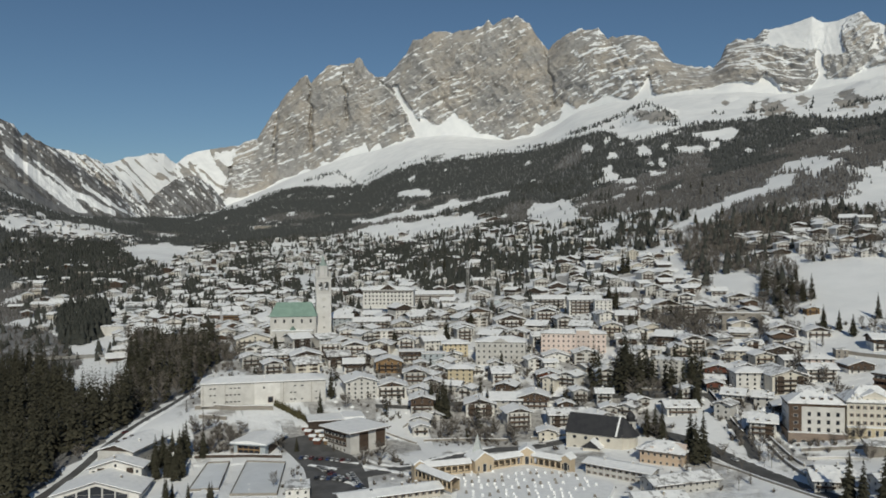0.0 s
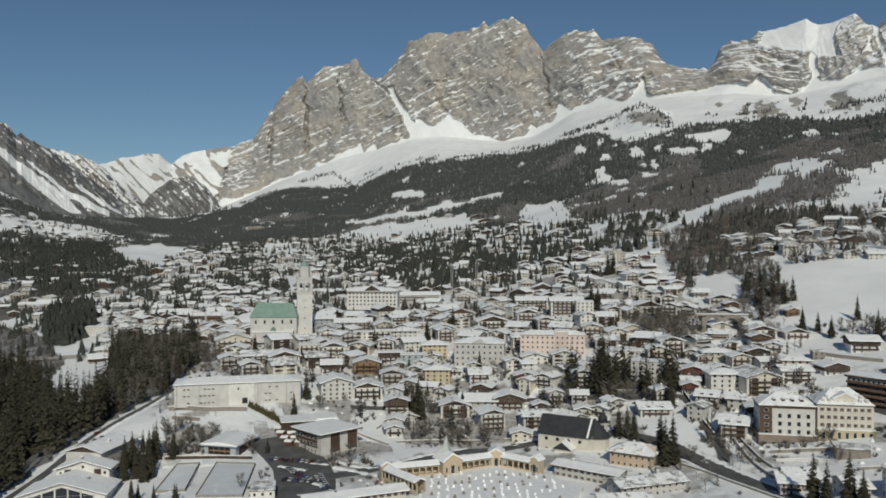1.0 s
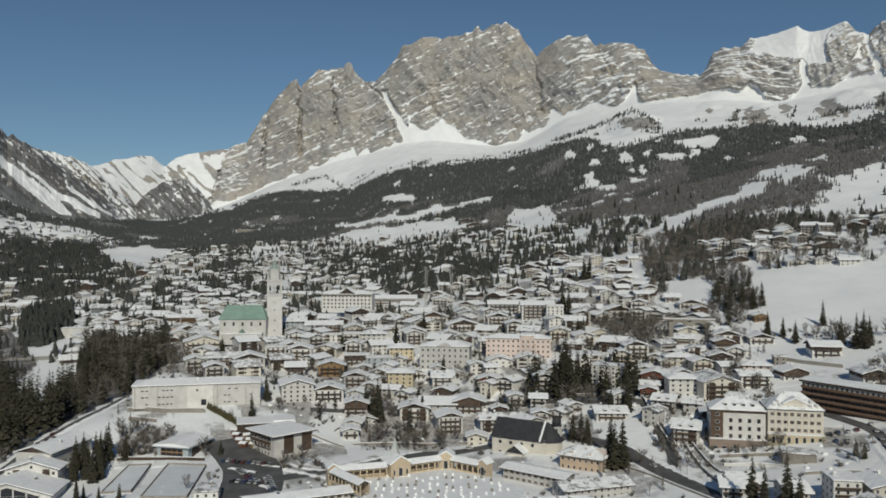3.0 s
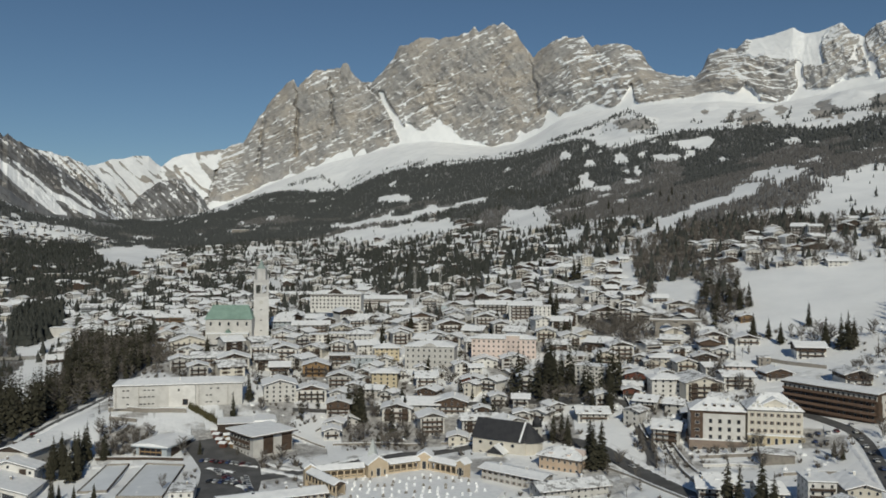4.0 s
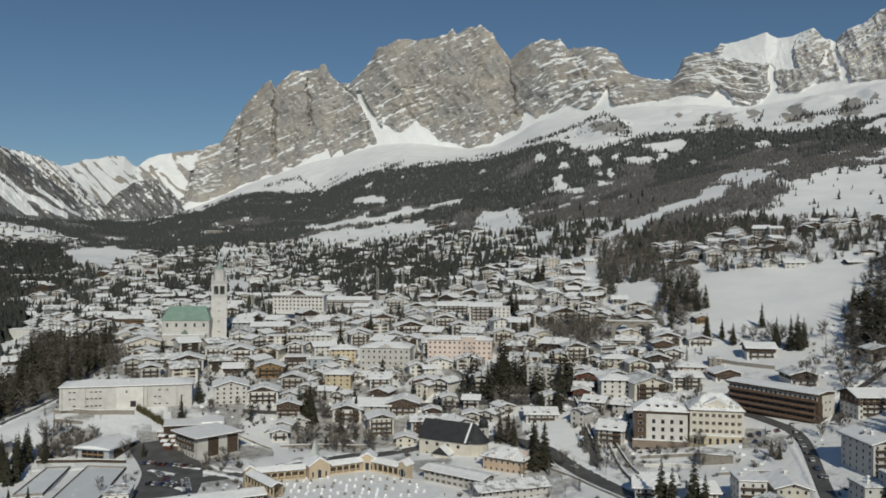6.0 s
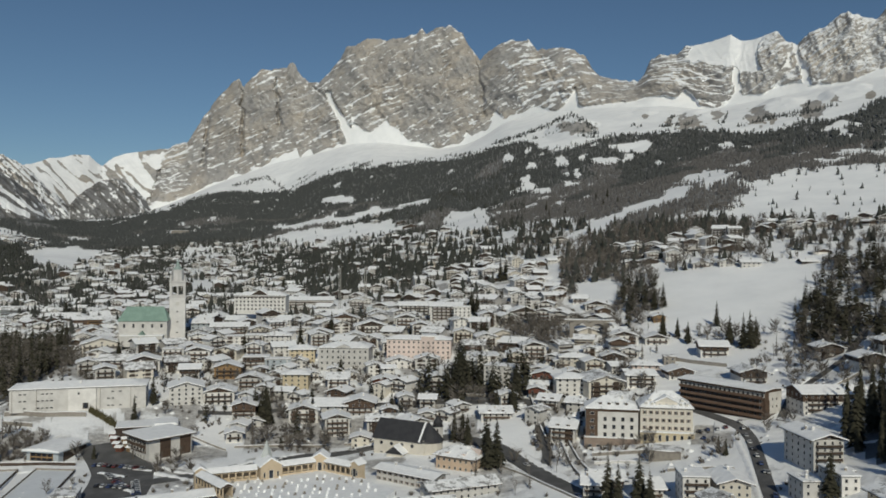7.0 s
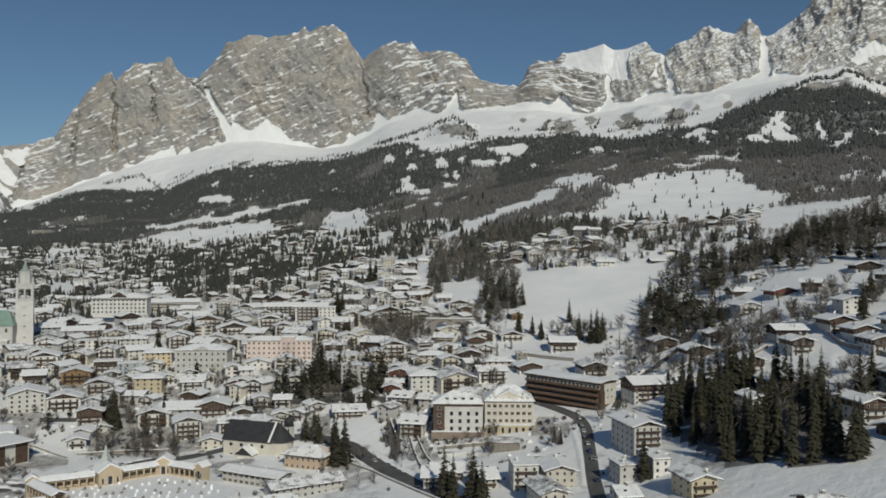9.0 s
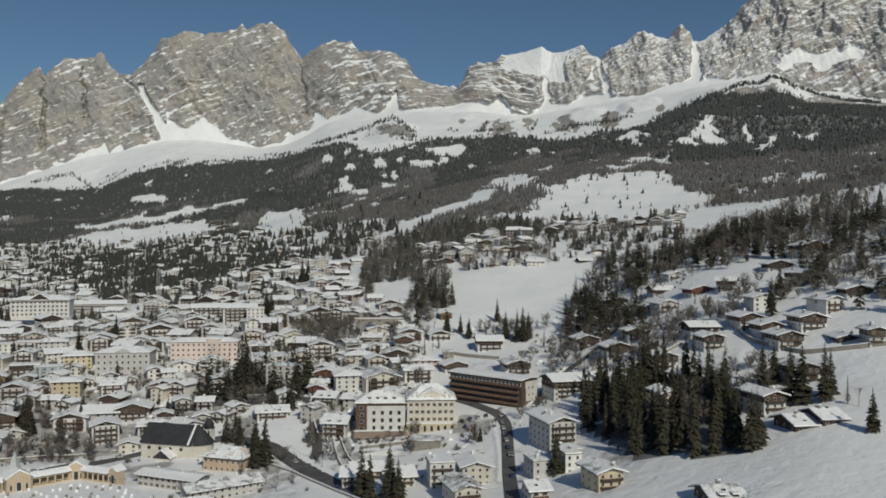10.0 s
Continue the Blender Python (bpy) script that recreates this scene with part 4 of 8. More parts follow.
def house(x, y, rot, w, d, floors, kind="g", wall="w", near=2, fh=2.9, pitch=0.31, over=1.6, name="house", group="houses of the town", seed=None, balcony=None,
          base=None, patchy=None, roof_mat=None, snow=True, label=None, win=None, per=None, sides=True):
    """A house: walls, timber gable, roof, its snow, windows, balconies, chimneys. Front faces -y."""
    rng = random.Random(seed if seed is not None else int(x * 31 + y * 17) & 0xFFFFFF)
    c, s = math.cos(radians(rot)), math.sin(radians(rot))
    gx = [x + c * u - s * v for u in (-w / 2, w / 2) for v in (-d / 2, d / 2)]
    gy = [y + s * u + c * v for u in (-w / 2, w / 2) for v in (-d / 2, d / 2)]
    z0 = float(height(gx, gy).min()) - 0.2 if base is None else base
    HOUSES.append((x, y, max(w, d) * 0.62))
    mat, tone = WALLS[wall]
    form = {"g": "gabled", "s": "ridged", "h": "hipped", "f": "flat"}[kind]
    tone = f"{tone} and white" if wall in "dbr" else ("white and dark timber" if wall == "x" else tone)
    label = label or f"{tone} {['one','one','two','three','four','five','six','seven'][min(int(floors),7)]}-storey house with snow-covered {form} roof"
    ob = thing(name, pose(x, y, z0, 0, 0, rot), label, "house" if w < 26 else "building", group)
    H = floors * fh + 0.2
    hx, hy = w / 2 + over, d / 2 + over
    if kind == "f":
        hx, hy = w / 2 + 0.4, d / 2 + 0.4
    zr = roof_z(kind, hx, hy, pitch)
    timber = wall == "x" or (wall in "dbr" and floors >= 2 and w < 30)
    split = H
    if timber and (wall in "br" or rng.random() < 0.28 or (x > 290 and y < 640)):
        split = H - fh * (1.0 if floors < 4 else 1.5)      # the top storey is clad too, else the gable alone
    if timber and wall != "x":
        over_mat, mat = mat, WHITE
    else:
        over_mat = DARK if rng.random() < 0.6 else BROWN
    body = Shape().box(-w / 2, w / 2, -d / 2, d / 2, 0, split)
    up = Shape() if timber else body
    gap = 0.02
    if timber and split < H:
        up.box(-w / 2 - 0.06, w / 2 + 0.06, -d / 2 - 0.06, d / 2 + 0.06, split, H)
    if kind == "g":
        top = zr(0, 0) - pitch * over - gap
        up.prism([(-w / 2, H), (w / 2, H), (0, H + top)], "y", -d / 2, d / 2)
    elif kind == "s":
        top = zr(0, 0) - pitch * over - gap
        up.prism([(-d / 2, H), (d / 2, H), (0, H + top)], "x", -w / 2, w / 2)
    part("wall", body, mat, ob)
    if timber and up.f:
        part("timber_gable", up, over_mat, ob, "dark timber upper storey" if split < H else "dark timber gable")
    # roof and snow, both over one grid
    k = 3 if near == 2 else (2 if near == 1 else 1)
    inner = min(hx, hy) if kind == "h" else None
    xs = stops(hx, inner or hx, k)
    ys = stops(hy, inner or hy, k)
    if kind == "f":
        xs, ys = stops(hx, hx, k), stops(hy, hy, k)
    low = H - pitch * over * (0 if kind == "f" else 1)
    part("roof", Shape().field(xs, ys, lambda a, b: low + zr(a, b) + 0.22, lambda a, b: low + zr(a, b)), roof_mat or (DARK if wall not in "kuc" else BROWN), ob, "" if roof_mat else "dark timber roof edge")
    depth = rng.uniform(0.35, 0.6)
    patchy = (int(x * 7 + y * 3) % 5 < 2) if patchy is None else patchy
    ph = rng.uniform(0, 50)
    lump = 0.1
    xs2 = stops(hx - 0.08, (inner or hx) - 0.08, k + 1)
    ys2 = stops(hy - 0.08, (inner or hy) - 0.08, k + 1)
    if snow:
        part("roof_snow", Shape().field(xs2, ys2, lambda a, b: low + zr(a, b) + 0.22 + depth + lump * math.sin(a * 1.3 + ph) * math.cos(b * 0.9 + 2 * ph),
                                        lambda a, b: low + zr(a, b) + 0.2), THIN_SNOW if patchy else SNOW, ob, "patchy thinning snow" if patchy else "thick lying snow")
    # windows
    def row(face, width, off, n, z, kindw):
        for i in range(n):
            u = (i + 0.5) / n * width - width / 2
            if face == "front":
                m = pose(u, -off, z)
            elif face == "left":
                m = pose(-off, -u, z, 0, 0, -90)
            else:
                m = pose(off, u, z, 0, 0, 90)
            part("window", WIN[kindw], None, ob, "", m)
    skin = 0.07 if timber else 0.005
    if near >= 1:
        kw = "shutter" if (wall in "wcyp" and kind in "hgs" and near == 2 and rng.random() < 0.5) else ("plain" if near == 2 else "far")
        kw = win or kw
        n = max(2, int(round(w / (per or (3.3 if near == 2 else 4.2)))))
        ns = max(1, int(round(d / 4.6)))
        for fl in range(int(floors)):
            z = fl * fh + 0.85
            o = d / 2 + (skin if z > split - 0.5 else 0.005)
            row("front", w, o, n, z, kw)
            o = w / 2 + (skin if z > split - 0.5 else 0.005)
            if sides and (near == 2 or fl % 2 == 0):
                row("left" if near == 2 or x > 60 else "right", d, o, ns if near == 2 else 1, z, kw)
            if sides and near == 2 and rot < 12:
                row("right", d, o, ns, z, kw)
        if kind == "g" and w > 9:
            part("window", WIN[kw], None, ob, "", pose(0, -(d / 2 + skin), H + 0.3))
    # balconies
    has = balcony if balcony is not None else (wall in "xbdor" or (kind in "gs" and rng.random() < 0.75))
    if has and near >= 0:
        mb = DARK if rng.random() < 0.6 else BROWN
        for fl in range(1, max(2, int(floors))):
            z = fl * fh
            if z > H - 1.0:
                continue
            bw = w * (0.86 if near else 0.95) / 2
            sh = Shape().box(-bw, bw, -d / 2 - 1.25, -d / 2 - 0.08, z - 0.15, z)
            sh.box(-bw, bw, -d / 2 - 1.25, -d / 2 - 1.15, z + 0.12, z + 0.98)
            sh.box(-bw, -bw + 0.1, -d / 2 - 1.15, -d / 2 - 0.08, z + 0.12, z + 0.98)
            sh.box(bw - 0.1, bw, -d / 2 - 1.15, -d / 2 - 0.08, z + 0.12, z + 0.98)
            if near == 2:
                for i in range(5):
                    u = -bw + 0.1 + (2 * bw - 0.3) * i / 4
                    sh.box(u, u + 0.1, -d / 2 - 1.24, -d / 2 - 1.16, z, z + 0.12)
            part("balcony", sh, mb, ob, "dark timber balcony")
    # loggias: dark panels for the shade of the recesses, stacked between white slabs
    if near and floors >= 3 and wall in "wcx" and kind in "gsf" and w < 30 and int(x * 5 + y) % 5 < 2:
        for u in ((-0.28 * w, 0.28 * w) if w > 15 else (0.22 * w,)):
            deep = Shape().box(u - 1.7, u + 1.7, -d / 2 - 0.2, -d / 2 + 0.02, 0.7, split - 0.15)
            lg = part("loggia", deep, DARK, ob, "dark panel painting the shade of stacked loggias")
            for fl in range(1, int(floors)):
                if fl * fh < split - 0.6:
                    part("slab", Shape().box(u - 1.8, u + 1.8, -d / 2 - 0.75, -d / 2 - 0.2, fl * fh - 0.15, fl * fh + 0.75), mat, lg)
    # chimneys
    if near == 2 and kind != "f" and snow:
        for i in range(rng.choice((0, 1, 1, 2))):
            u, v = rng.uniform(-0.35, 0.35) * w, rng.uniform(-0.42, 0.1) * d
            zc = low + zr(u, v) + depth + 0.2
            part("skylight", Shape().box(u - 0.6, u + 0.6, v - 0.5, v + 0.5, zc - 0.5, zc + 0.28), GLASS, ob, "dark skylight in the snow")
    if near == 2 and kind in "sh" and snow and min(w, d) > 10 and max(w, d) < 30:
        v = -hy + 2.4
        for u in (-0.22 * w, 0.22 * w):
            zd = low + zr(u, v) + depth
            dm = part("dormer", Shape().box(u - 0.9, u + 0.9, v - 0.6, v + 1.6, zd - 0.6, zd + 0.9), DARK if wall in "xdbr" else mat, ob)
            part("cap", Shape().box(u - 1.15, u + 1.15, v - 0.9, v + 1.7, zd + 0.9, zd + 1.3), SNOW, dm, "snow on the dormer")
    for i in range(1 if near < 2 else rng.choice((1, 2))):
        if kind == "f" and near < 2:
            break
        u, v = rng.uniform(-0.3, 0.3) * w, rng.uniform(-0.25, 0.3) * d
        zc = low + zr(u, v)
        ch = part("chimney", Shape().box(u - 0.45, u + 0.45, v - 0.4, v + 0.4, zc - 0.3, zc + 1.9), WHITE if rng.random() < 0.5 else STONE, ob)
        part("cap", Shape().box(u - 0.6, u + 0.6, v - 0.55, v + 0.55, zc + 1.9, zc + 2.25), SNOW, ch, "snow-capped chimney lid")
    return ob


def drape(name, line, width, mat, label, category, lift=0.28, step=4.0):
    """A strip of road laid along a line of places, over the ground."""
    pts = []
    for (ax, ay), (bx, by) in zip(line, line[1:]):
        n = max(1, int(math.hypot(bx - ax, by - ay) / step))
        pts += [(ax + (bx - ax) * i / n, ay + (by - ay) * i / n) for i in range(n)]
    pts.append(line[-1])
    P = np.array(pts)
    for _ in range(3):
        P[1:-1] = (P[:-2] + 2 * P[1:-1] + P[2:]) / 4
    WAYS.extend((float(a), float(b), width / 2 + 0.6) for a, b in P[::2])
    T = np.gradient(P, axis=0)
    T /= np.linalg.norm(T, axis=1)[:, None]
    N = np.stack([-T[:, 1], T[:, 0]], 1)
    cols = [-0.5, -0.25, 0.0, 0.25, 0.5]
    v, f = [], []
    for u in cols:
        Q = P + N * width * u
        z = height(Q[:, 0], Q[:, 1]) + lift
        v += [(a, b, c) for (a, b), c in zip(Q, z)]
    for u in (cols[0], cols[-1]):
        Q = P + N * width * u
        z = height(Q[:, 0], Q[:, 1]) - 0.4
        v += [(a, b, c) for (a, b), c in zip(Q, z)]
    n = len(P)
    for k in range(len(cols) - 1):
        for i in range(n - 1):
            f.append((k * n + i + 1, k * n + i, (k + 1) * n + i, (k + 1) * n + i + 1))
    for i in range(n - 1):
        f.append((5 * n + i, i, i + 1, 5 * n + i + 1))
        f.append((4 * n + i, 6 * n + i, 6 * n + i + 1, 4 * n + i + 1))
    me = bpy.data.meshes.new(name)
    me.from_pydata(v, [], f)
    me.materials.append(mat)
    ob = new(name, me)
    return tagged(ob, label, category, kind="structure")


BULK_MATS = [WHITE, CREAM, BROWN, DARK, SNOW, GLASS]


class Bulk:
    """Far houses gathered into one mesh."""

    def __init__(self):
        self.shape, self.mat = Shape(), []

    def put(self, sh, m, slot):
        n = len(self.shape.v)
        self.shape.v += [tuple(m @ Vector(q)) for q in sh.v]
        self.shape.f += [tuple(n + i for i in q) for q in sh.f]
        self.mat += [slot] * len(sh.f)

    def house(self, x, y, rot, w, d, floors, kind, wall, rng):
        c, s = math.cos(radians(rot)), math.sin(radians(rot))
        gx = [x + c * u - s * v for u in (-w / 2, w / 2) for v in (-d / 2, d / 2)]
        gy = [y + s * u + c * v for u in (-w / 2, w / 2) for v in (-d / 2, d / 2)]
        z0 = float(height(gx, gy).min()) - 0.3
        m = pose(x, y, z0, 0, 0, rot)
        HOUSES.append((x, y, max(w, d) * 0.6))
        H, pitch, over = floors * 2.9, rng.uniform(0.26, 0.38), 1.4
        slot = {"w": 0, "x": 0, "c": 1, "b": 2, "d": 3}[wall]
        split = H - 2.9 if wall == "x" and rng.random() < 0.3 else (2.9 if wall in "bd" else H)
        slot = 0 if wall in "bd" else slot
        self.put(Shape().box(-w / 2, w / 2, -d / 2, d / 2, 0, split), m, slot)
        up = Shape()
        if split < H:
            up.box(-w / 2 - 0.05, w / 2 + 0.05, -d / 2 - 0.05, d / 2 + 0.05, split, H)
        a, b = (w, d) if kind == "g" else (d, w)
        axis = "y" if kind == "g" else "x"
        up.prism([(-a / 2, H), (a / 2, H), (0, H + pitch * a / 2)], axis, -b / 2, b / 2)
        self.put(up, m, 3 if wall in "xd" else (2 if wall == "b" else slot))
        h = a / 2 + over
        e = H - pitch * over
        r = H + pitch * a / 2
        self.put(Shape().prism([(-h, e), (0, r), (h, e), (h, e + 0.25), (0, r + 0.25), (-h, e + 0.25)][::-1], axis, -b / 2 - over, b / 2 + over), m, 3)
        t = rng.uniform(0.5, 0.8)
        self.put(Shape().prism([(-h, e + 0.26), (0, r + 0.26), (h, e + 0.26), (h, e + t + 0.1), (0, r + t + 0.35), (-h, e + t + 0.1)][::-1], axis, -b / 2 - over + 0.05, b / 2 + over - 0.05), m, 4)
        for fl in range(1, int(floors)):
            if rng.random() < 0.7:
                z = fl * 2.9
                self.put(Shape().box(-w * 0.45, w * 0.45, -d / 2 - 1.2, -d / 2, z - 0.1, z + 0.05).box(-w * 0.45, w * 0.45, -d / 2 - 1.2, -d / 2 - 1.1, z + 0.05, z + 0.95), m, rng.choice((2, 3)))
        for fl in range(int(floors)):
            n = max(2, int(w / 3.6))
            for i in range(n):
                u = (i + 0.5) / n * w - w / 2
                self.put(Shape().box(u - 0.6, u + 0.6, -d / 2 - 0.09, -d / 2, fl * 2.9 + 0.8, fl * 2.9 + 2.2), m, 5)
        u, v = rng.uniform(-0.3, 0.3) * w, rng.uniform(-0.2, 0.3) * d
        self.put(Shape().box(u - 0.45, u + 0.45, v - 0.4, v + 0.4, H, r + 1.6), m, 0)

    def finish(self, name, label):
        me = self.shape.mesh(name, *BULK_MATS)
        me.polygons.foreach_set("material_index", self.mat)
        return tagged(new(name, me), label, "houses", kind="stuff")
# ---- landmarks ----
def gable_dormers(ob, spots, kind_z, low, mat=DARK):
    for u, v in spots:
        z = low + kind_z(u, v) + 0.3
        dm = part("dormer", Shape().box(u - 0.8, u + 0.8, v - 1.0, v + 1.0, z - 0.6, z + 1.1), mat, ob)
        part("cap", Shape().box(u - 1.0, u + 1.0, v - 1.2, v + 1.2, z + 1.1, z + 1.4), SNOW, dm, "snow on the dormer")


def bell_tower(x, y, z, rot):
    ob = thing("bell_tower", pose(x, y, z, 0, 0, rot), "tall pale stone bell tower with arched belfry and copper spire", "bell tower")
    pale = plain("pale_ashlar", (0.62, 0.605, 0.59), (0.52, 0.505, 0.49), 0.2)
    w = 6.5
    part("shaft", Shape().box(-w, w, -w, w, -1, 38).box(-w - 0.25, w + 0.25, -w - 0.25, w + 0.25, 36.8, 38.0), pale, ob)
    bel = part("belfry", Shape().box(-w, w, -w, w, 48.0, 51.5), pale, ob, "open belfry with arched openings")
    part("core", Shape().box(-w + 1.2, w - 1.2, -w + 1.2, w - 1.2, 38, 40.5), pale, bel)
    for a, b in ((-1, -1), (1, -1), (-1, 1), (1, 1)):
        x0, x1 = sorted((a * w, a * (w - 2.0)))
        y0, y1 = sorted((b * w, b * (w - 2.0)))
        part("corner_pier", Shape().box(x0, x1, y0, y1, 38, 48.0), pale, bel)
    for a in (-1, 1):
        part("mullion", Shape().box(-0.6, 0.6, min(a * w, a * (w - 1)), max(a * w, a * (w - 1)), 38, 48), pale, bel)
        part("mullion", Shape().box(min(a * w, a * (w - 1)), max(a * w, a * (w - 1)), -0.6, 0.6, 38, 48), pale, bel)
    part("cornice", Shape().box(-w - 0.7, w + 0.7, -w - 0.7, w + 0.7, 51.5, 52.6), pale, ob)
    for a, b in ((-1, -1), (1, -1), (-1, 1), (1, 1)):
        part("pinnacle", Shape().ring(0.7, 0.6, 52.6, 55.5, 8, a * 5.8, b * 5.8).ring(0.8, 0.05, 55.5, 58.0, 8, a * 5.8, b * 5.8), pale, ob)
    part("drum", Shape().ring(4.9, 4.6, 52.6, 61.5, 8).ring(5.2, 5.2, 61.5, 62.3, 8), pale, ob, "octagonal drum")
    part("spire", Shape().ring(4.4, 2.1, 62.3, 65.0, 8).ring(2.1, 0.15, 65.0, 71.0, 8), plain("grey_copper", (0.33, 0.40, 0.37), (0.25, 0.31, 0.29), 0.3), ob, "weathered copper spire")
    part("orb", Shape().ring(0.1, 0.55, 71.0, 71.5, 8).ring(0.55, 0.1, 71.5, 72.1, 8), METAL, ob)
    part("clock_face", Shape().ring(1.7, 1.7, -0.05, 0.15, 16), FRAME, ob, "round white clock face", pose(0, -w - 0.12, 33.0, 90, 0, 0))
    for z1 in (8, 17, 26):
        part("window", WIN["slot"], None, ob, "", pose(0, -w, z1))
    HOUSES.append((x, y, 9))


bell_tower(-100.3, 709.0, 20.5, 12)


def basilica(x, y, z, rot):
    ob = thing("church", pose(x, y, z, 0, 0, rot), "white parish church with green copper roof and arched windows", "church")
    L, D, H, R = 39.0, 19.0, 20.0, 10.5
    body = Shape().box(-L / 2, L / 2, -D / 2, D / 2, -2, H)
    body.prism([(-D / 2, H), (D / 2, H), (0, H + R - 0.6)], "x", -L / 2 + 5, L / 2 - 5)
    part("wall", body, WHITE, ob)
    roof = Shape()
    for sgn in (-1, 1):
        n = len(roof.v)
        e, t = D / 2 + 0.9, 0.0
        roof.v += [(-L / 2 - 0.8, sgn * e, H - 0.9), (L / 2 + 0.8, sgn * e, H - 0.9), (L / 2 - 4.5, t, H + R), (-L / 2 + 4.5, t, H + R)]
        roof.v += [(a, b, c - 0.35) for a, b, c in roof.v[n:n + 4]]
        q = [(0, 1, 2, 3), (7, 6, 5, 4), (0, 4, 5, 1), (1, 5, 6, 2), (2, 6, 7, 3), (3, 7, 4, 0)]
        roof.f += [tuple(n + i for i in (f if sgn < 0 else f[::-1])) for f in q]
    for sgn in (-1, 1):
        n = len(roof.v)
        roof.v += [(sgn * (L / 2 + 0.8), -D / 2 - 0.9, H - 0.9), (sgn * (L / 2 + 0.8), D / 2 + 0.9, H - 0.9), (sgn * (L / 2 - 4.5), 0, H + R)]
        roof.f.append((n, n + 1, n + 2) if sgn > 0 else (n + 1, n, n + 2))
    part("roof", roof, GREEN_COPPER, ob, "patinated green copper roof")
    for i in range(12):
        u = -L / 2 + 5.0 + i * (L - 10) / 11
        part("seam", Shape().prism([(-D / 2 - 0.9, H - 0.84), (0, H + R + 0.06), (0, H + R + 0.18), (-D / 2 - 0.9, H - 0.72)], "x", u - 0.06, u + 0.06), GREEN_COPPER, ob)
    for i in range(5):
        part("window", WIN["arch"], None, ob, "arched nave window", pose(-L / 2 + 4.5 + i * 7.5, -D / 2, 13.2) @ Matrix.Diagonal((1.4, 1, 1.15, 1)))
    ch = part("side_chapel", Shape().box(-17, 17, -D / 2 - 6, -D / 2, -2, 7.0), WHITE, ob, "low side chapel")
    part("roof_snow", Shape().box(-17.4, 17.4, -D / 2 - 6.4, -D / 2, 7.0, 7.7), SNOW, ch)
    por = part("porch", Shape().prism([(-3.2, 7.0), (3.2, 7.0), (0, 11.0)], "y", -D / 2 - 6.0, -D / 2 - 0.5), GREEN_COPPER, ob, "small green gable over the porch")
    HOUSES.append((x, y, 26))


basilica(-124.0, 697.0, 21.0, 4)


# long pale school-like building above the car park
lw = house(-113.0, 523.5, 12, 78.0, 23.0, 3, "h", "w", 0, fh=4.6, pitch=0.2, over=0.8, base=-0.5, name="long_building", balcony=False,
           label="long white-plastered public building with snow-covered hipped roof", patchy=False)
for fl, z in ((0, 2.0), (1, 6.4), (2, 10.6)):
    for u in (-33, -30.5, -23, -20.5, -18, -15.5, 8, 17, 19.5, 24, 33):
        if (u * 7 + fl * 5) % 4 != 1:
            part("window", WIN["slot"], None, lw, "", pose(u, -11.5, z))
part("bay", Shape().box(-6, 10, -13.0, -11.5, 0, 13.6), WHITE, lw, "projecting middle bay")
part("door", WIN["door"], None, lw, "wide wooden entrance", pose(4, -13.0, 1.2) @ Matrix.Diagonal((2.2, 1, 1.7, 1)))
part("window", WIN["plain"], None, lw, "", pose(0, -13.0, 10.0))
for u in (-37.5, -24, 12.2, 30):
    part("downpipe", Shape().box(u - 0.12, u + 0.12, -11.75, -11.5, 0, 13.4), STONE, lw)
for u, v in ((-26, 1), (-8, -2), (14, 1)):
    part("skylight", Shape().box(u - 1.2, u + 1.2, v - 0.7, v + 0.7, 15.2, 15.9), METAL, lw)

# timber-clad conference building beside the car park
mb = house(-47.5, 459.5, 43, 21.0, 21.0, 3, "f", "w", 0, fh=3.7, base=-15.6, name="conference_building", balcony=False,
           label="white and timber-panelled modern building with snowy flat roof", over=0.4)
mb.matrix_basis = mb.matrix_basis @ Matrix.Diagonal((1.2, 1.2, 1.06, 1.0))
part("roof_edge", Shape().box(-12.4, 12.4, -12.4, 12.4, 11.4, 11.9), DARK, mb, "deep dark eaves")
part("edge_snow", Shape().box(-12.1, 12.1, -12.1, 12.1, 11.9, 12.6), SNOW, mb, "snow sheet on the flat roof")
for u, wd in ((-5.2, 5.2), (4.6, 5.4)):
    part("timber_panel", Shape().box(u, u + wd, -10.72, -10.5, 1.6, 11.2), BROWN, mb, "brown louvred timber panel")
    for k in range(8):
        part("louvre", Shape().box(u + 0.15, u + wd - 0.15, -10.9, -10.72, 2.0 + 1.15 * k, 2.25 + 1.15 * k), DARK, mb)
part("timber_panel", Shape().box(-10.72, -10.5, -7.6, 10.0, 4.2, 11.2), BROWN, mb, "brown louvred timber panel")
for k in range(6):
    v = -7.0 + 2.8 * k
    part("window", WIN["wide"], None, mb, "", pose(-10.73, v + 0.9, 5.0, 0, 0, -90))
    part("window", WIN["wide"], None, mb, "", pose(-10.73, v + 0.9, 8.4, 0, 0, -90))
    part("window", WIN["plain"], None, mb, "", pose(-10.5, v + 0.9, 1.4, 0, 0, -90))
wing = house(-62.0, 488.0, 14, 34.0, 19.0, 2, "f", "d", 0, fh=3.7, base=-11.5, balcony=False, name="annexe", label="dark low rear block with snowy flat roof", patchy=False)
part("fascia", Shape().box(-17.6, 17.6, -10.1, 10.1, 6.9, 7.4), DARK, wing, "dark roof edge")
part("step_roof", Shape().box(4.0, 16.0, -9.0, 8.0, 8.0, 9.2), SNOW, wing, "raised snowy roof section")

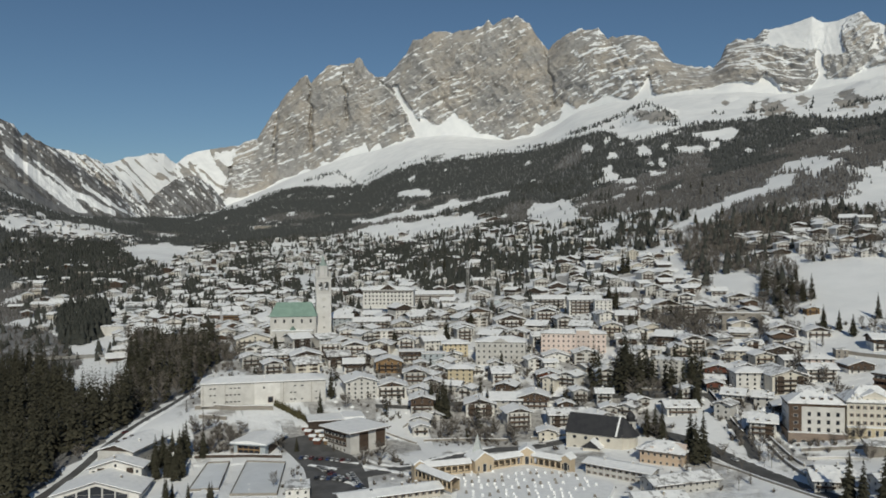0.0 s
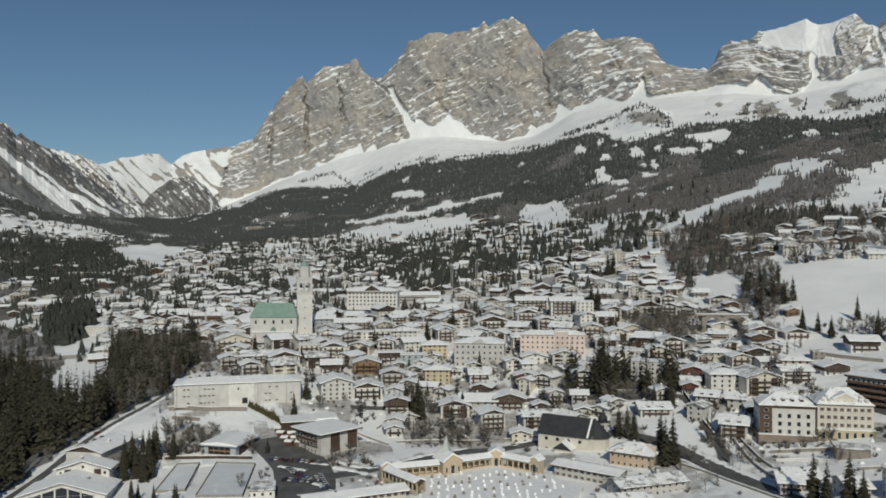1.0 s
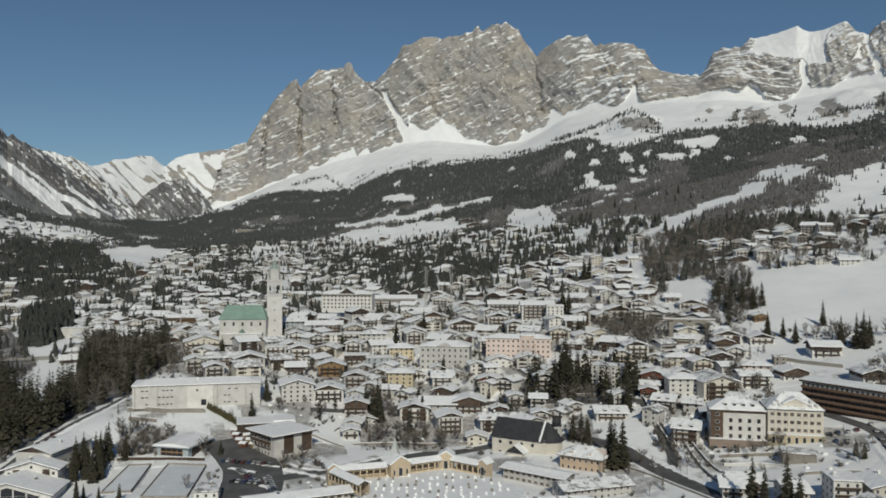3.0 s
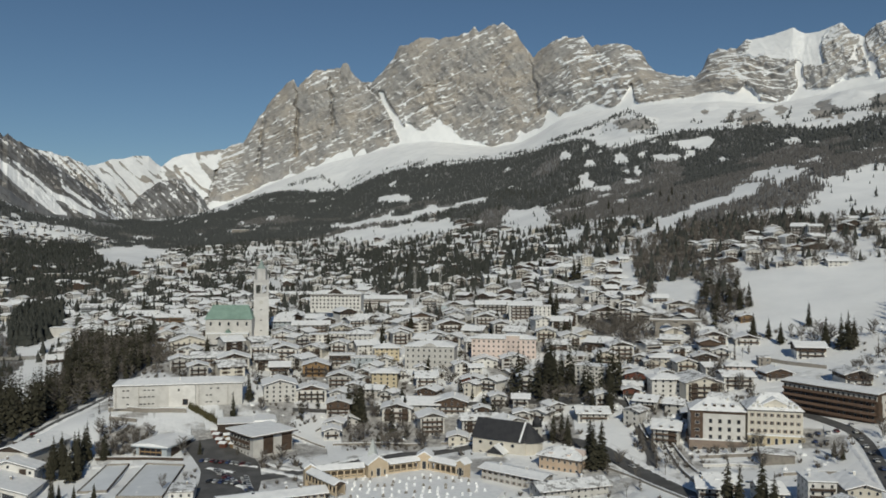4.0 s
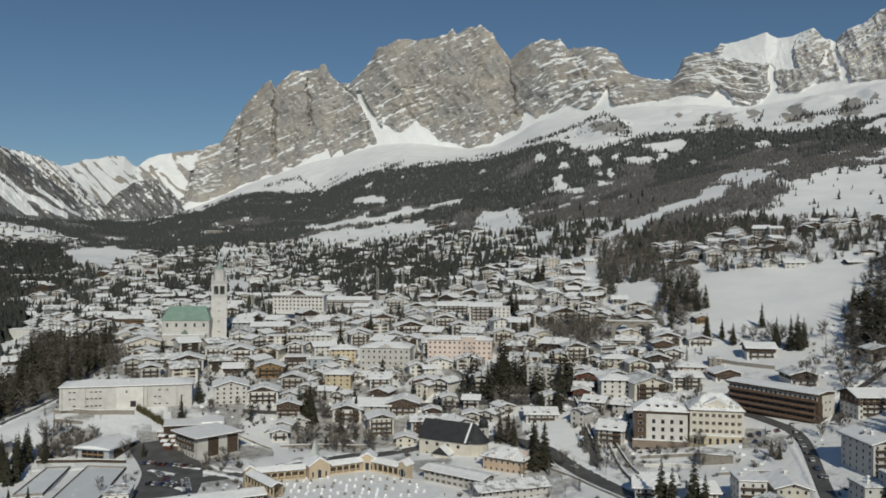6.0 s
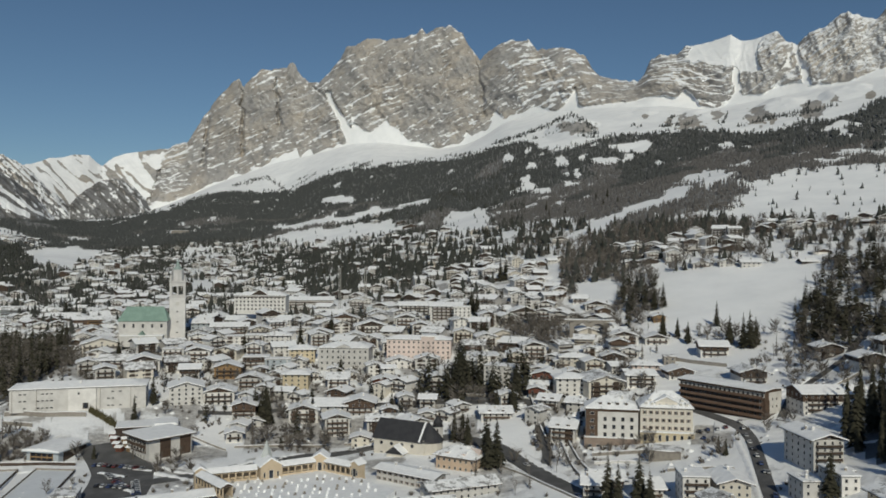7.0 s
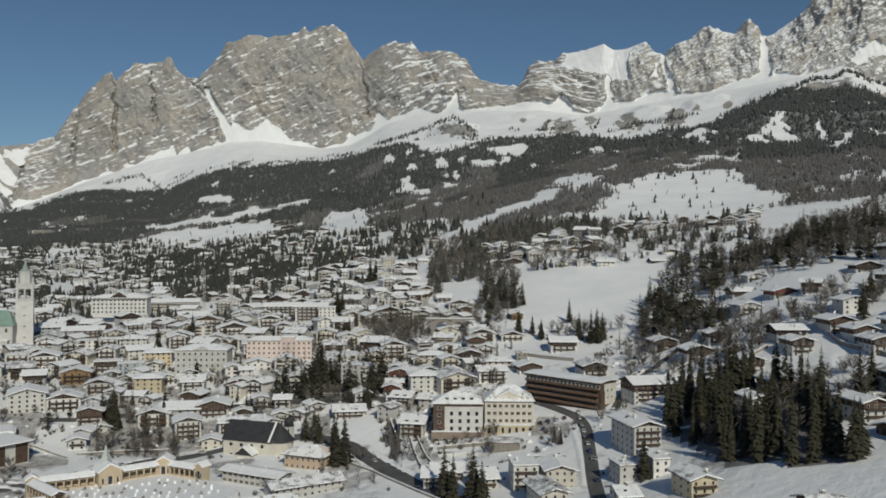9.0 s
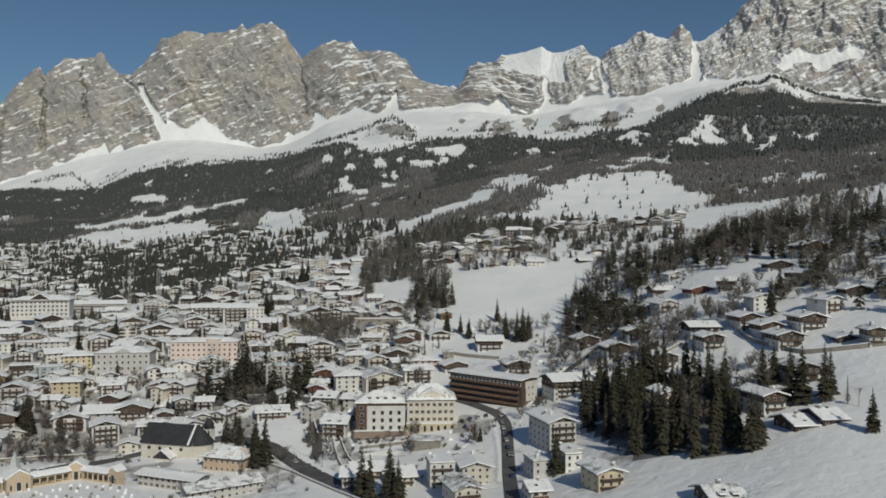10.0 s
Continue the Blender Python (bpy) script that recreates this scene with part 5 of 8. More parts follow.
# low hall with a glazed front beside the snowy courts
lh = house(-100.8, 454.4, -15, 19.0, 24.0, 2, "f", "u", 0, fh=3.7, base=-16.4, balcony=False, name="low_hall", label="low pale blue hall with glazed front and broad snowy roof", patchy=False)
part("glazing", Shape().box(-7.0, 6.4, -12.2, -12.0, 2.6, 6.6), GLASS, lh, "dark glazed front")
for u in (-7.0, -3.7, -0.3, 3.0, 6.3):
    part("mullion", Shape().box(u - 0.15, u + 0.15, -12.35, -12.2, 2.4, 6.8), OCHRE, lh)
part("transom", Shape().box(-7.2, 6.6, -12.4, -12.2, 4.3, 4.9), OCHRE, lh)
part("plinth", Shape().box(-9.6, 9.6, -12.3, -12.0, 0.0, 2.4), WHITE, lh, "white plinth")
part("side_cladding", Shape().box(9.5, 9.7, -8.0, 12.0, 1.0, 7.0), DARK, lh, "dark timber side wall")
part("roof_edge", Shape().box(-11.4, 11.4, -14.0, 13.2, 7.4, 7.9), BLUISH, lh, "pale roof edge")
part("edge_snow", Shape().prism([(-11.2, 7.9), (11.2, 7.9), (11.2, 8.5), (0, 9.7), (-11.2, 8.5)], "y", -13.8, 13.0), SNOW, lh, "thick snow over the whole roof")

# hotel of two blocks on a stone plinth
h1 = house(200.0, 424.5, -13, 27.0, 19.0, 4, "h", "w", 0, fh=3.9, pitch=0.5, over=0.9, base=1.2, name="hotel", balcony=False, label="white four-storey hotel wing with brown corner and snowy hipped roof", patchy=True)
for fl in range(3):
    for i in range(4):
        part("window", WIN["tall"], None, h1, "", pose(-3.6 + i * 4.6, -9.5, 1.0 + fl * 4.1) @ Matrix.Diagonal((1.1, 1, 0.85, 1)))
part("corner_cladding", Shape().box(-13.6, -7.4, -9.72, -9.4, -0.4, 15.8), BROWN, h1, "brown timber corner")
for fl in range(4):
    part("window", WIN["wide"], None, h1, "", pose(-10.3, -9.74, 1.0 + 3.8 * fl))
    for i in range(4):
        part("window", WIN["plain"], None, h1, "", pose(-13.5, -2.0 + i * 3.0, 1.2 + 3.8 * fl, 0, 0, -90))
part("frieze", Shape().box(-13.7, 13.7, -9.75, 9.75, 14.2, 15.9), BROWN, h1, "brown timber frieze under the eaves")
gable_dormers(h1, [(-6, -6.6), (-1.5, -6.6), (3, -6.6), (7.5, -6.6)], roof_z("h", 14.4, 10.4, 0.5), 15.4)
part("plinth", Shape().box(-14.5, 14.5, -12.5, 9.5, -8.0, 0.8), plain("reddish_stone", (0.35, 0.275, 0.225), (0.26, 0.205, 0.17), 0.5), h1, "reddish stone terrace plinth")
part("terrace_snow", Shape().box(-14.4, 14.4, -12.4, -9.5, 0.8, 1.1), SNOW, h1)
for i in range(6):
    part("window", WIN["wide"], None, h1, "", pose(-11.5 + i * 4.4, -12.5, -4.2))
h2 = house(227.6, 419.5, -13, 31.0, 21.0, 4, "h", "y", 0, fh=4.3, pitch=0.62, over=0.9, base=1.2, name="hotel", balcony=False, label="cream hotel wing with arched ochre ground floor and snowy roof", patchy=True)
h2.matrix_basis = h2.matrix_basis @ Matrix.Diagonal((0.86, 1.0, 1.0, 1.0))
for ch in h2.children:
    if ch.name.startswith("wall"):
        ch.data.materials[0] = CREAM
for fl in range(3):
    for i in range(8):
        part("window", WIN["shutter"], None, h2, "", pose(-13.0 + i * 3.7, -10.5, 5.6 + fl * 4.0) @ Matrix.Diagonal((1.1, 1, 1.3, 1)))
    part("string_course", Shape().box(-15.7, 15.7, -10.75, -10.45, 4.6 + fl * 4.0, 4.9 + fl * 4.0), FRAME, h2)
part("arcade", Shape().box(-15.9, 15.9, -13.6, -10.5, -2.0, 4.6), YELLOW, h2, "ochre ground-floor arcade")
part("terrace_snow", Shape().box(-16.1, 16.1, -13.8, -10.55, 4.6, 5.0), SNOW, h2)
for i in range(7):
    part("window", WIN["arch"], None, h2, "dark arched window", pose(-12.9 + i * 4.3, -13.6, 0.2) @ Matrix.Diagonal((1.35, 1, 1.15, 1)))
fg = part("front_gable", Shape().box(-6.5, 6.5, -9.6, -2.0, 16.5, 20.0), CREAM, h2, "wide cream roof gable")
part("gable_snow", Shape().prism([(-7.2, 19.7), (0, 22.6), (7.2, 19.7), (7.2, 20.3), (0, 23.3), (-7.2, 20.3)], "y", -10.1, -1.0), SNOW, fg)
part("gable_end", Shape().prism([(-6.5, 20.0), (6.5, 20.0), (0, 22.4)], "y", -9.6, -2.0), CREAM, fg)
for u in (-4.0, 0.0, 4.0):
    part("window", WIN["plain"], None, fg, "", pose(u, -9.6, 17.4))
gz = roof_z("h", 16.4, 11.4, 0.62)
gable_dormers(h2, [(-9.5, -6.5), (9.5, -6.5), (-12, -8.8), (12, -8.8), (-8.5, -9.0), (8.5, -9.0)], gz, 16.7, FRAME)
house(216.0, 386.0, -20, 15.0, 12.0, 1, "f", "k", 0, fh=8.0, base=-5.5, balcony=False, name="garage_block", label="low grey stone garage with snowy flat roof")

# long brown hotel by the street
lb = house(271.6, 437.9, -58, 64.0, 16.0, 5, "s", "b", 0, fh=3.45, pitch=0.1, over=1.4, base=8.8, name="hotel", balcony=False, label="long brown hotel with timber balcony bands and snowy low roof")
lb.matrix_basis = lb.matrix_basis @ Matrix.Diagonal((0.84, 1.0, 1.0, 1.0))
HT = plain("hotel_timber", (0.20, 0.128, 0.09), (0.14, 0.09, 0.065), 0.4)
part("fascia", Shape().box(-33.2, 33.2, -9.3, -8.9, 16.5, 17.4), DARK, lb, "dark timber fascia")
part("window_band", Shape().box(-31.8, 31.9, -8.35, -8.0, 13.9, 16.3), FRAME, lb, "pale band of windows under the roof")
for i in range(19):
    part("window", WIN["far"], None, lb, "", pose(-30.5 + i * 3.4, -8.34, 14.2) @ Matrix.Diagonal((1.25, 1, 1.15, 1)))
for fl in range(1, 5):
    z = fl * 3.4 - 0.2
    part("balcony", Shape().box(-31.8, 31.6, -9.6, -8.05, z - 0.15, z + 0.05).box(-31.8, 31.6, -9.6, -9.48, z + 0.05, z + 1.3), HT, lb, "long timber balcony band")
    if fl < 4:
        for i in range(17):
            part("window", WIN["far"], None, lb, "", pose(-30 + i * 3.7, -8.0, z + 1.0) @ Matrix.Diagonal((1.2, 1, 1, 1)))
part("end_wall", Shape().box(32.0, 32.3, -4.0, 7.8, 5.0, 16.4), WHITE, lb, "white plastered end wall")
part("end_cladding", Shape().box(32.0, 32.5, -8.0, -4.0, 0.0, 12.5), BROWN, lb, "brown timber end wall")
for i in range(2):
    for k in range(2):
        part("window", WIN["plain"], None, lb, "", pose(32.3, -1.0 + i * 4.0, 8.0 + 4.0 * k, 0, 0, 90))
rd = plain("red_brown_render", (0.26, 0.14, 0.105), (0.18, 0.10, 0.08), 0.4)
an = house(292.0, 406.0, -58, 9.0, 15.0, 2, "f", "r", 0, base=6.5, balcony=False, name="annexe", label="low red-brown annexe with snowy flat roof")
for ch in an.children:
    if ch.name.startswith(("wall", "timber_gable")):
        ch.data.materials[0] = rd

# pink hotel and white palazzo in the middle of the town
pk = house(105.5, 617.0, -9, 49.0, 15.0, 4, "h", "p", 0, fh=3.7, pitch=0.3, over=0.8, base=17.5, name="hotel", balcony=False, label="long pink hotel with white window rows and snowy roof")
part("tower_bay", Shape().box(2.0, 12.0, -8.4, 7.6, 0, 17.5), PINK, pk, "taller middle bay")
part("bay_snow", Shape().box(1.6, 12.4, -8.8, 8.0, 17.5, 18.3), SNOW, pk)
for fl in range(4):
    for i in range(13):
        u = -22.5 + i * 3.75
        part("window", WIN["far"], None, pk, "", pose(u, -8.4 if 2.2 < u < 11.8 else -7.5, 1.0 + fl * 3.7))
cbp = house(49.5, 614.0, -8, 37.5, 22.0, 4, "h", "w", 0, fh=4.4, pitch=0.28, over=0.8, base=9.2, name="town_hall", balcony=False, label="white palazzo of four storeys with pediment and snowy hipped roof")
for fl in range(4):
    for i in range(9):
        part("window", WIN["far"], None, cbp, "", pose(-16.4 + i * 4.1, -11.0, 1.3 + fl * 4.3) @ Matrix.Diagonal((1, 1, 1.2, 1)))
part("pediment", Shape().prism([(-7, 17.6), (7, 17.6), (0, 20.6)], "y", -11.8, -9.0), WHITE, cbp)
for fl in range(1, 4):
    part("string_course", Shape().box(-19.0, 19.0, -11.2, -10.95, fl * 4.4 - 0.3, fl * 4.4), FRAME, cbp)
gh = house(-51.0, 862.0, -4, 54.0, 20.0, 5, "h", "w", 0, fh=3.9, pitch=0.3, over=1.0, base=33.0, name="hotel", balcony=False, label="large white hotel with rows of windows and snowy roof")
for fl in range(1, 5):
    for i in range(13):
        part("window", WIN["far"], None, gh, "", pose(-24 + i * 4.0, -10.0, 0.7 + fl * 3.9) @ Matrix.Diagonal((1.4, 1, 1.35, 1)))
part("roof_pavilion", Shape().prism([(-9, 20.0), (9, 20.0), (0, 26.0)], "y", -10.6, 8), DARK, gh, "dark central roof gable")
part("gable_snow", Shape().prism([(-10, 19.6), (0, 26.1), (10, 19.6), (10, 20.2), (0, 26.9), (-10, 20.2)], "y", -11.2, 8), SNOW, gh)
part("loggia_band", Shape().box(-26.5, 26.5, -10.3, -10.0, 17.6, 18.4), DARK, gh, "dark band under the eaves")

# dark-roofed chapel beside the cemetery
def chapel(x, y, z, rot):
    ob = thing("chapel", pose(x, y, z, 0, 0, rot), "cream chapel with bare dark slate roof and round windows", "church")
    L, D, H, R = 37.0, 15.0, 11.5, 8.6
    body = Shape().box(-L / 2, L / 2 - 5, -D / 2, D / 2, -2, H)
    body.prism([(-D / 2, H), (D / 2, H), (0, H + R - 0.3)], "x", -L / 2, L / 2 - 6)
    part("wall", body, CREAM, ob)
    part("apse", Shape().ring(7.2, 7.2, -2, H - 0.4, 14, L / 2 - 6, 0), CREAM, ob, "rounded cream apse")
    roof = Shape()
    for sgn in (-1, 1):
        n = len(roof.v)
        roof.v += [(-L / 2 - 0.6, sgn * 8.3, H - 0.8), (L / 2 - 6, sgn * 8.3, H - 0.8), (L / 2 - 6, 0, H + R), (-L / 2 - 0.6, 0, H + R)]
        roof.v += [(a, b, c - 0.3) for a, b, c in roof.v[n:n + 4]]
        q = [(0, 1, 2, 3), (7, 6, 5, 4), (0, 4, 5, 1), (1, 5, 6, 2), (2, 6, 7, 3), (3, 7, 4, 0)]
        roof.f += [tuple(n + i for i in (f if sgn < 0 else f[::-1])) for f in q]
    part("roof", roof, SLATE, ob, "bare dark slate roof")
    part("apse_roof", Shape().ring(8.2, 0.2, H - 0.8, H + R - 0.2, 18, L / 2 - 6, 0), SLATE, ob, "conical dark slate apse roof")
    part("snow_ridge", Shape().prism([(-8.3, H - 0.7), (0, H + R + 0.05), (0, H + R + 0.45), (-8.4, H - 0.2)], "x", L / 2 - 8.6, L / 2 - 7.6), SNOW, ob, "strip of snow down the roof")
    for i in range(4):
        part("window", Shape().ring(0.95, 0.95, 0, 0.2, 12), GLASS, ob, "round nave window", pose(-L / 2 + 5 + i * 6.5, -D / 2 - 0.1, 8.2, 90, 0, 0))
    part("window", WIN["slot"], None, ob, "", pose(-L / 2 + 5, -D / 2, 2.5))
    part("porch", Shape().box(-L / 2 + 12, -L / 2 + 21, -D / 2 - 6, -D / 2, -1, 4.5), CREAM, ob)
    part("porch_roof", Shape().prism([(-L / 2 + 11, 4.4), (-L / 2 + 22, 4.4), (-L / 2 + 16.5, 8.4)], "y", -D / 2 - 6.6, -D / 2), SLATE, ob, "small dark porch gable")
    part("porch_snow", Shape().prism([(-L / 2 + 16.5, 8.5), (-L / 2 + 22.2, 4.4), (-L / 2 + 22.2, 4.9), (-L / 2 + 16.5, 9.0)], "y", -D / 2 - 6.6, -D / 2), SNOW, ob)
    tw = part("turret", Shape().box(L / 2 - 7, L / 2 - 2.6, D / 2 - 2, D / 2 + 2.4, -1, 17), WHITE, ob, "small white bell turret")
    for a in (-1, 1):
        part("opening", Shape().box(L / 2 - 4.8 + a * 1.0 - 0.5, L / 2 - 4.8 + a * 1.0 + 0.5, D / 2 - 2.08, D / 2 - 1.9, 12.5, 15.8), GLASS, tw)
    part("dome", Shape().ring(3.0, 3.0, 17, 17.6, 12, L / 2 - 4.8, D / 2 + 0.2).ring(2.4, 2.7, 17.6, 19.5, 12, L / 2 - 4.8, D / 2 + 0.2).ring(2.7, 0.3, 19.5, 22.5, 12, L / 2 - 4.8, D / 2 + 0.2), SLATE, tw, "dark onion dome")
    HOUSES.append((x, y, 20))


chapel(92.0, 444.5, -14.5, -31)
ff = house(118.0, 413.0, -33, 22.0, 15.0, 2, "h", "p", 2, fh=3.8, pitch=0.42, base=-12.6, name="parsonage", balcony=False, label="peach-plastered parsonage with snowy hipped roof and gable")
for ch in ff.children:
    if ch.name.startswith("wall"):
        ch.data.materials[0] = plain("peach_plaster", (0.62, 0.475, 0.35), (0.52, 0.395, 0.29), 0.25)
part("gable", Shape().prism([(-3.5, 7.6), (3.5, 7.6), (0, 11.0)], "x", 5.0, 11.2), PINK, ff, "peach gable end")
house(91.0, 394.0, -38, 34.0, 11.0, 2, "s", "w", 2, pitch=0.2, base=-14.6, balcony=False, name="row_house")
house(113.0, 373.0, 18, 34.0, 13.0, 2, "s", "w", 2, pitch=0.3, base=-14.8, balcony=False, name="row_house")
house(97.0, 352.0, 5, 22.0, 12.0, 2, "s", "w", 1, pitch=0.3, base=-16.5, balcony=False, name="row_house")

# glazed hall and long barrack-like block by the river road
hb = house(-166.0, 398.0, 6, 40.0, 22.0, 3, "g", "w", 0, fh=3.2, pitch=0.3, over=1.6, base=-28.5, name="sports_hall", balcony=False, label="timber sports hall with glazed gable and snowy roof", patchy=False)
part("glazing", Shape().box(-15, 15, -11.25, -11.02, 4.2, 9.4), GLASS, hb, "dark glazed gable wall")
part("glazing", Shape().prism([(-13, 9.6), (13, 9.6), (0, 13.6)], "y", -11.25, -11.02), GLASS, hb, "dark glazed gable wall")
for u in (-15, -9, -3, 3, 9, 15):
    part("post", Shape().box(u - 0.35, u + 0.35, -11.5, -11.25, 0, 9.8 + (15 - abs(u)) * 0.28), WHITE, hb, "white timber post")
house(-165.0, 415.0, 4, 26.0, 10.0, 3, "g", "w", 1, fh=3.5, base=-23.0, balcony=False, name="annexe", patchy=False)
bk = house(-166.8, 440.5, -10, 20.0, 36.0, 5, "g", "d", 0, fh=3.1, base=-22.8, over=1.2, pitch=0.3, balcony=False, name="barrack", label="long dark timber block with snow-covered ridged roof", patchy=False)
for v in (-10.0, -3.0, 4.0):
    part("dormer", Shape().box(-4.2, -2.6, v - 0.8, v + 0.8, 17.3, 19.0), DARK, bk)
for fl in range(3):
    for i in range(8):
        part("window", WIN["far"], None, bk, "", pose(10.08, -14.0 + i * 4.0, 2.2 + fl * 3.0, 0, 0, 90))


TAN = plain("tan_plaster", (0.58, 0.475, 0.345), (0.48, 0.385, 0.275), 0.4)


def cemetery():
    z = -11.6
    plan = [(-9.0, 388.0), (20.5, 397.5), (46.0, 411.0), (64.5, 397.0), (83.0, 373.0), (70.0, 340.0), (8.0, 334.0), (9.0, 362.0)]
    ob = thing("cemetery_court", pose(0, 0, 0), "walled cemetery court with snow-covered rows of graves", "cemetery")
    sh = Shape()
    k = len(plan)
    sh.v = [(x, y, z - 6.0) for x, y in plan] + [(x, y, z) for x, y in plan]
    sh.f = [tuple(range(k, 2 * k))[::-1]] + [(i, (i + 1) % k, k + (i + 1) % k, k + i)[::-1] for i in range(k)]
    part("terrace", sh, SNOW, ob, "snow-covered terrace")
    rng = random.Random(5)
    poly = [(x * 0.93 + 2.5, y * 0.93 + 27) for x, y in plan]
    for j in range(11):
        for i in range(22):
            px, py = 2 + i * 3.6 + rng.uniform(-0.5, 0.5), 340 + j * 5.4 + rng.uniform(-0.6, 0.6) + i * 0.25
            if inside(poly, np.array([px]), np.array([py]))[0] and rng.random() < 0.6:
                part("gravestone", Shape().box(px - 0.5, px + 0.5, py - 0.16, py + 0.16, z, z + rng.uniform(0.7, 1.2)).box(px - 0.75, px + 0.75, py - 1.5, py - 0.2, z, z + 0.16), SNOW if rng.random() < 0.7 else STONE, ob)
    HOUSES.append((40, 375, 45))
    ob["category"] = "cemetery"
    # arcaded galleries between pavilions
    def gallery(ax, ay, bx, by):
        L = math.hypot(bx - ax, by - ay)
        g = thing("arcade_gallery", pose((ax + bx) / 2, (ay + by) / 2, z, 0, 0, math.degrees(math.atan2(by - ay, bx - ax))), "tan arcaded cemetery gallery with snowy lean-to roof", "gallery", "galleries of the cemetery")
        part("back_wall", Shape().box(-L / 2, L / 2, 2.2, 2.7, -5, 5.0), TAN, g)
        part("parapet", Shape().box(-L / 2, L / 2, -2.2, -1.8, -0.2, 0.9), TAN, g)
        n = max(3, int(L / 3.2))
        for i in range(n + 1):
            u = -L / 2 + 0.35 + (L - 0.7) * i / n
            part("column", Shape().box(u - 0.35, u + 0.35, -2.25, -1.75, 0.9, 4.0), TAN, g)
        part("lintel", Shape().box(-L / 2, L / 2, -2.3, -1.7, 3.9, 4.9), TAN, g)
        part("floor", Shape().box(-L / 2, L / 2, -1.8, 2.2, -0.3, 0.06), STONE, g)
        part("roof", Shape().prism([(-3.2, 4.75), (3.2, 4.75), (0, 6.3)], "x", -L / 2, L / 2), DARK, g)
        part("roof_snow", Shape().prism([(-3.3, 4.9), (0, 6.4), (3.3, 4.9), (3.3, 5.4), (0, 7.0), (-3.3, 5.4)], "x", -L / 2, L / 2), SNOW, g)

    def pavilion(x, y, w, rot, spire):
        g = thing("pavilion", pose(x, y, z, 0, 0, rot), "tan gabled cemetery pavilion with arched doorway and snowy roof", "pavilion", "pavilions of the cemetery")
        part("wall", Shape().box(-w / 2, w / 2, -w / 2, w / 2, -5, 6.4).prism([(-w / 2, 6.4), (w / 2, 6.4), (0, 6.4 + w * 0.3)], "y", -w / 2, w / 2), TAN, g)
        part("doorway", WIN["arch"], None, g, "dark arched doorway", pose(0, -w / 2, 0.2) @ Matrix.Diagonal((1.5, 1, 1.4, 1)))
        for a in (-1, 1):
            part("window", WIN["arch"], None, g, "", pose(a * w * 0.32, -w / 2, 0.8) @ Matrix.Diagonal((0.7, 1, 0.9, 1)))
        hw = w / 2 + 0.6
        part("roof_snow", Shape().prism([(-hw, 6.1), (0, 6.1 + hw * 0.62), (hw, 6.1), (hw, 6.8), (0, 6.9 + hw * 0.62), (-hw, 6.8)], "y", -w / 2 - 0.5, w / 2 + 0.5), SNOW, g)
        if spire:
            part("spire", Shape().ring(3.0, 2.3, 8.0, 11.0, 4, 0.0, 2.0).ring(2.3, 0.1, 11.0, 17.5, 4, 0.0, 2.0), plain("frosted_copper", (0.55, 0.57, 0.56), (0.42, 0.45, 0.44), 0.4), g, "snow-dusted pyramid spire")
    gallery(-6.5, 389.0, 16.0, 396.0)
    gallery(26.5, 401.0, 42.5, 409.0)
    gallery(49.5, 408.5, 63.0, 398.0)
    gallery(-8.0, 386.0, 8.0, 364.5)
    pavilion(21.0, 399.0, 10.5, 26, True)
    pavilion(46.0, 411.0, 7.5, -6, False)
    pavilion(65.0, 397.0, 5.0, -40, False)
    pavilion(-9.5, 388.5, 5.0, 20, False)


cemetery()
house(-22.0, 362.0, 22, 46.0, 10.0, 2, "s", "c", 2, pitch=0.25, base=-16.5, balcony=False, name="row_house", label="cream row of garages and rooms under snowy roof")


def road_bridge(ax, ay, bx, by, za, zb):
    L = math.hypot(bx - ax, by - ay)
    ob = thing("road_bridge", pose((ax + bx) / 2, (ay + by) / 2, (za + zb) / 2, 0, -math.degrees(math.atan2(zb - za, L)), math.degrees(math.atan2(by - ay, bx - ax))), "long concrete road bridge on tall piers over a ravine", "bridge")
    conc = plain("grey_concrete", (0.38, 0.37, 0.35), (0.28, 0.27, 0.26), 0.3)
    part("deck", Shape().box(-L / 2, L / 2, -4.5, 4.5, -1.6, 0), conc, ob)
    part("parapet", Shape().box(-L / 2, L / 2, -4.7, -4.4, 0, 1.1), conc, ob)
    part("parapet", Shape().box(-L / 2, L / 2, 4.4, 4.7, 0, 1.1), conc, ob)
    part("snow_edge", Shape().box(-L / 2, L / 2, -4.3, -3.0, 0, 0.5), SNOW, ob)
    for i in range(4):
        u = -L / 2 + L * (i + 0.5) / 4
        part("pier", Shape().box(u - 1, u + 1, -3, 3, -30, -1.6), conc, ob)


road_bridge(-440.0, 858.0, -312.0, 815.0, -19.0, -8.5)


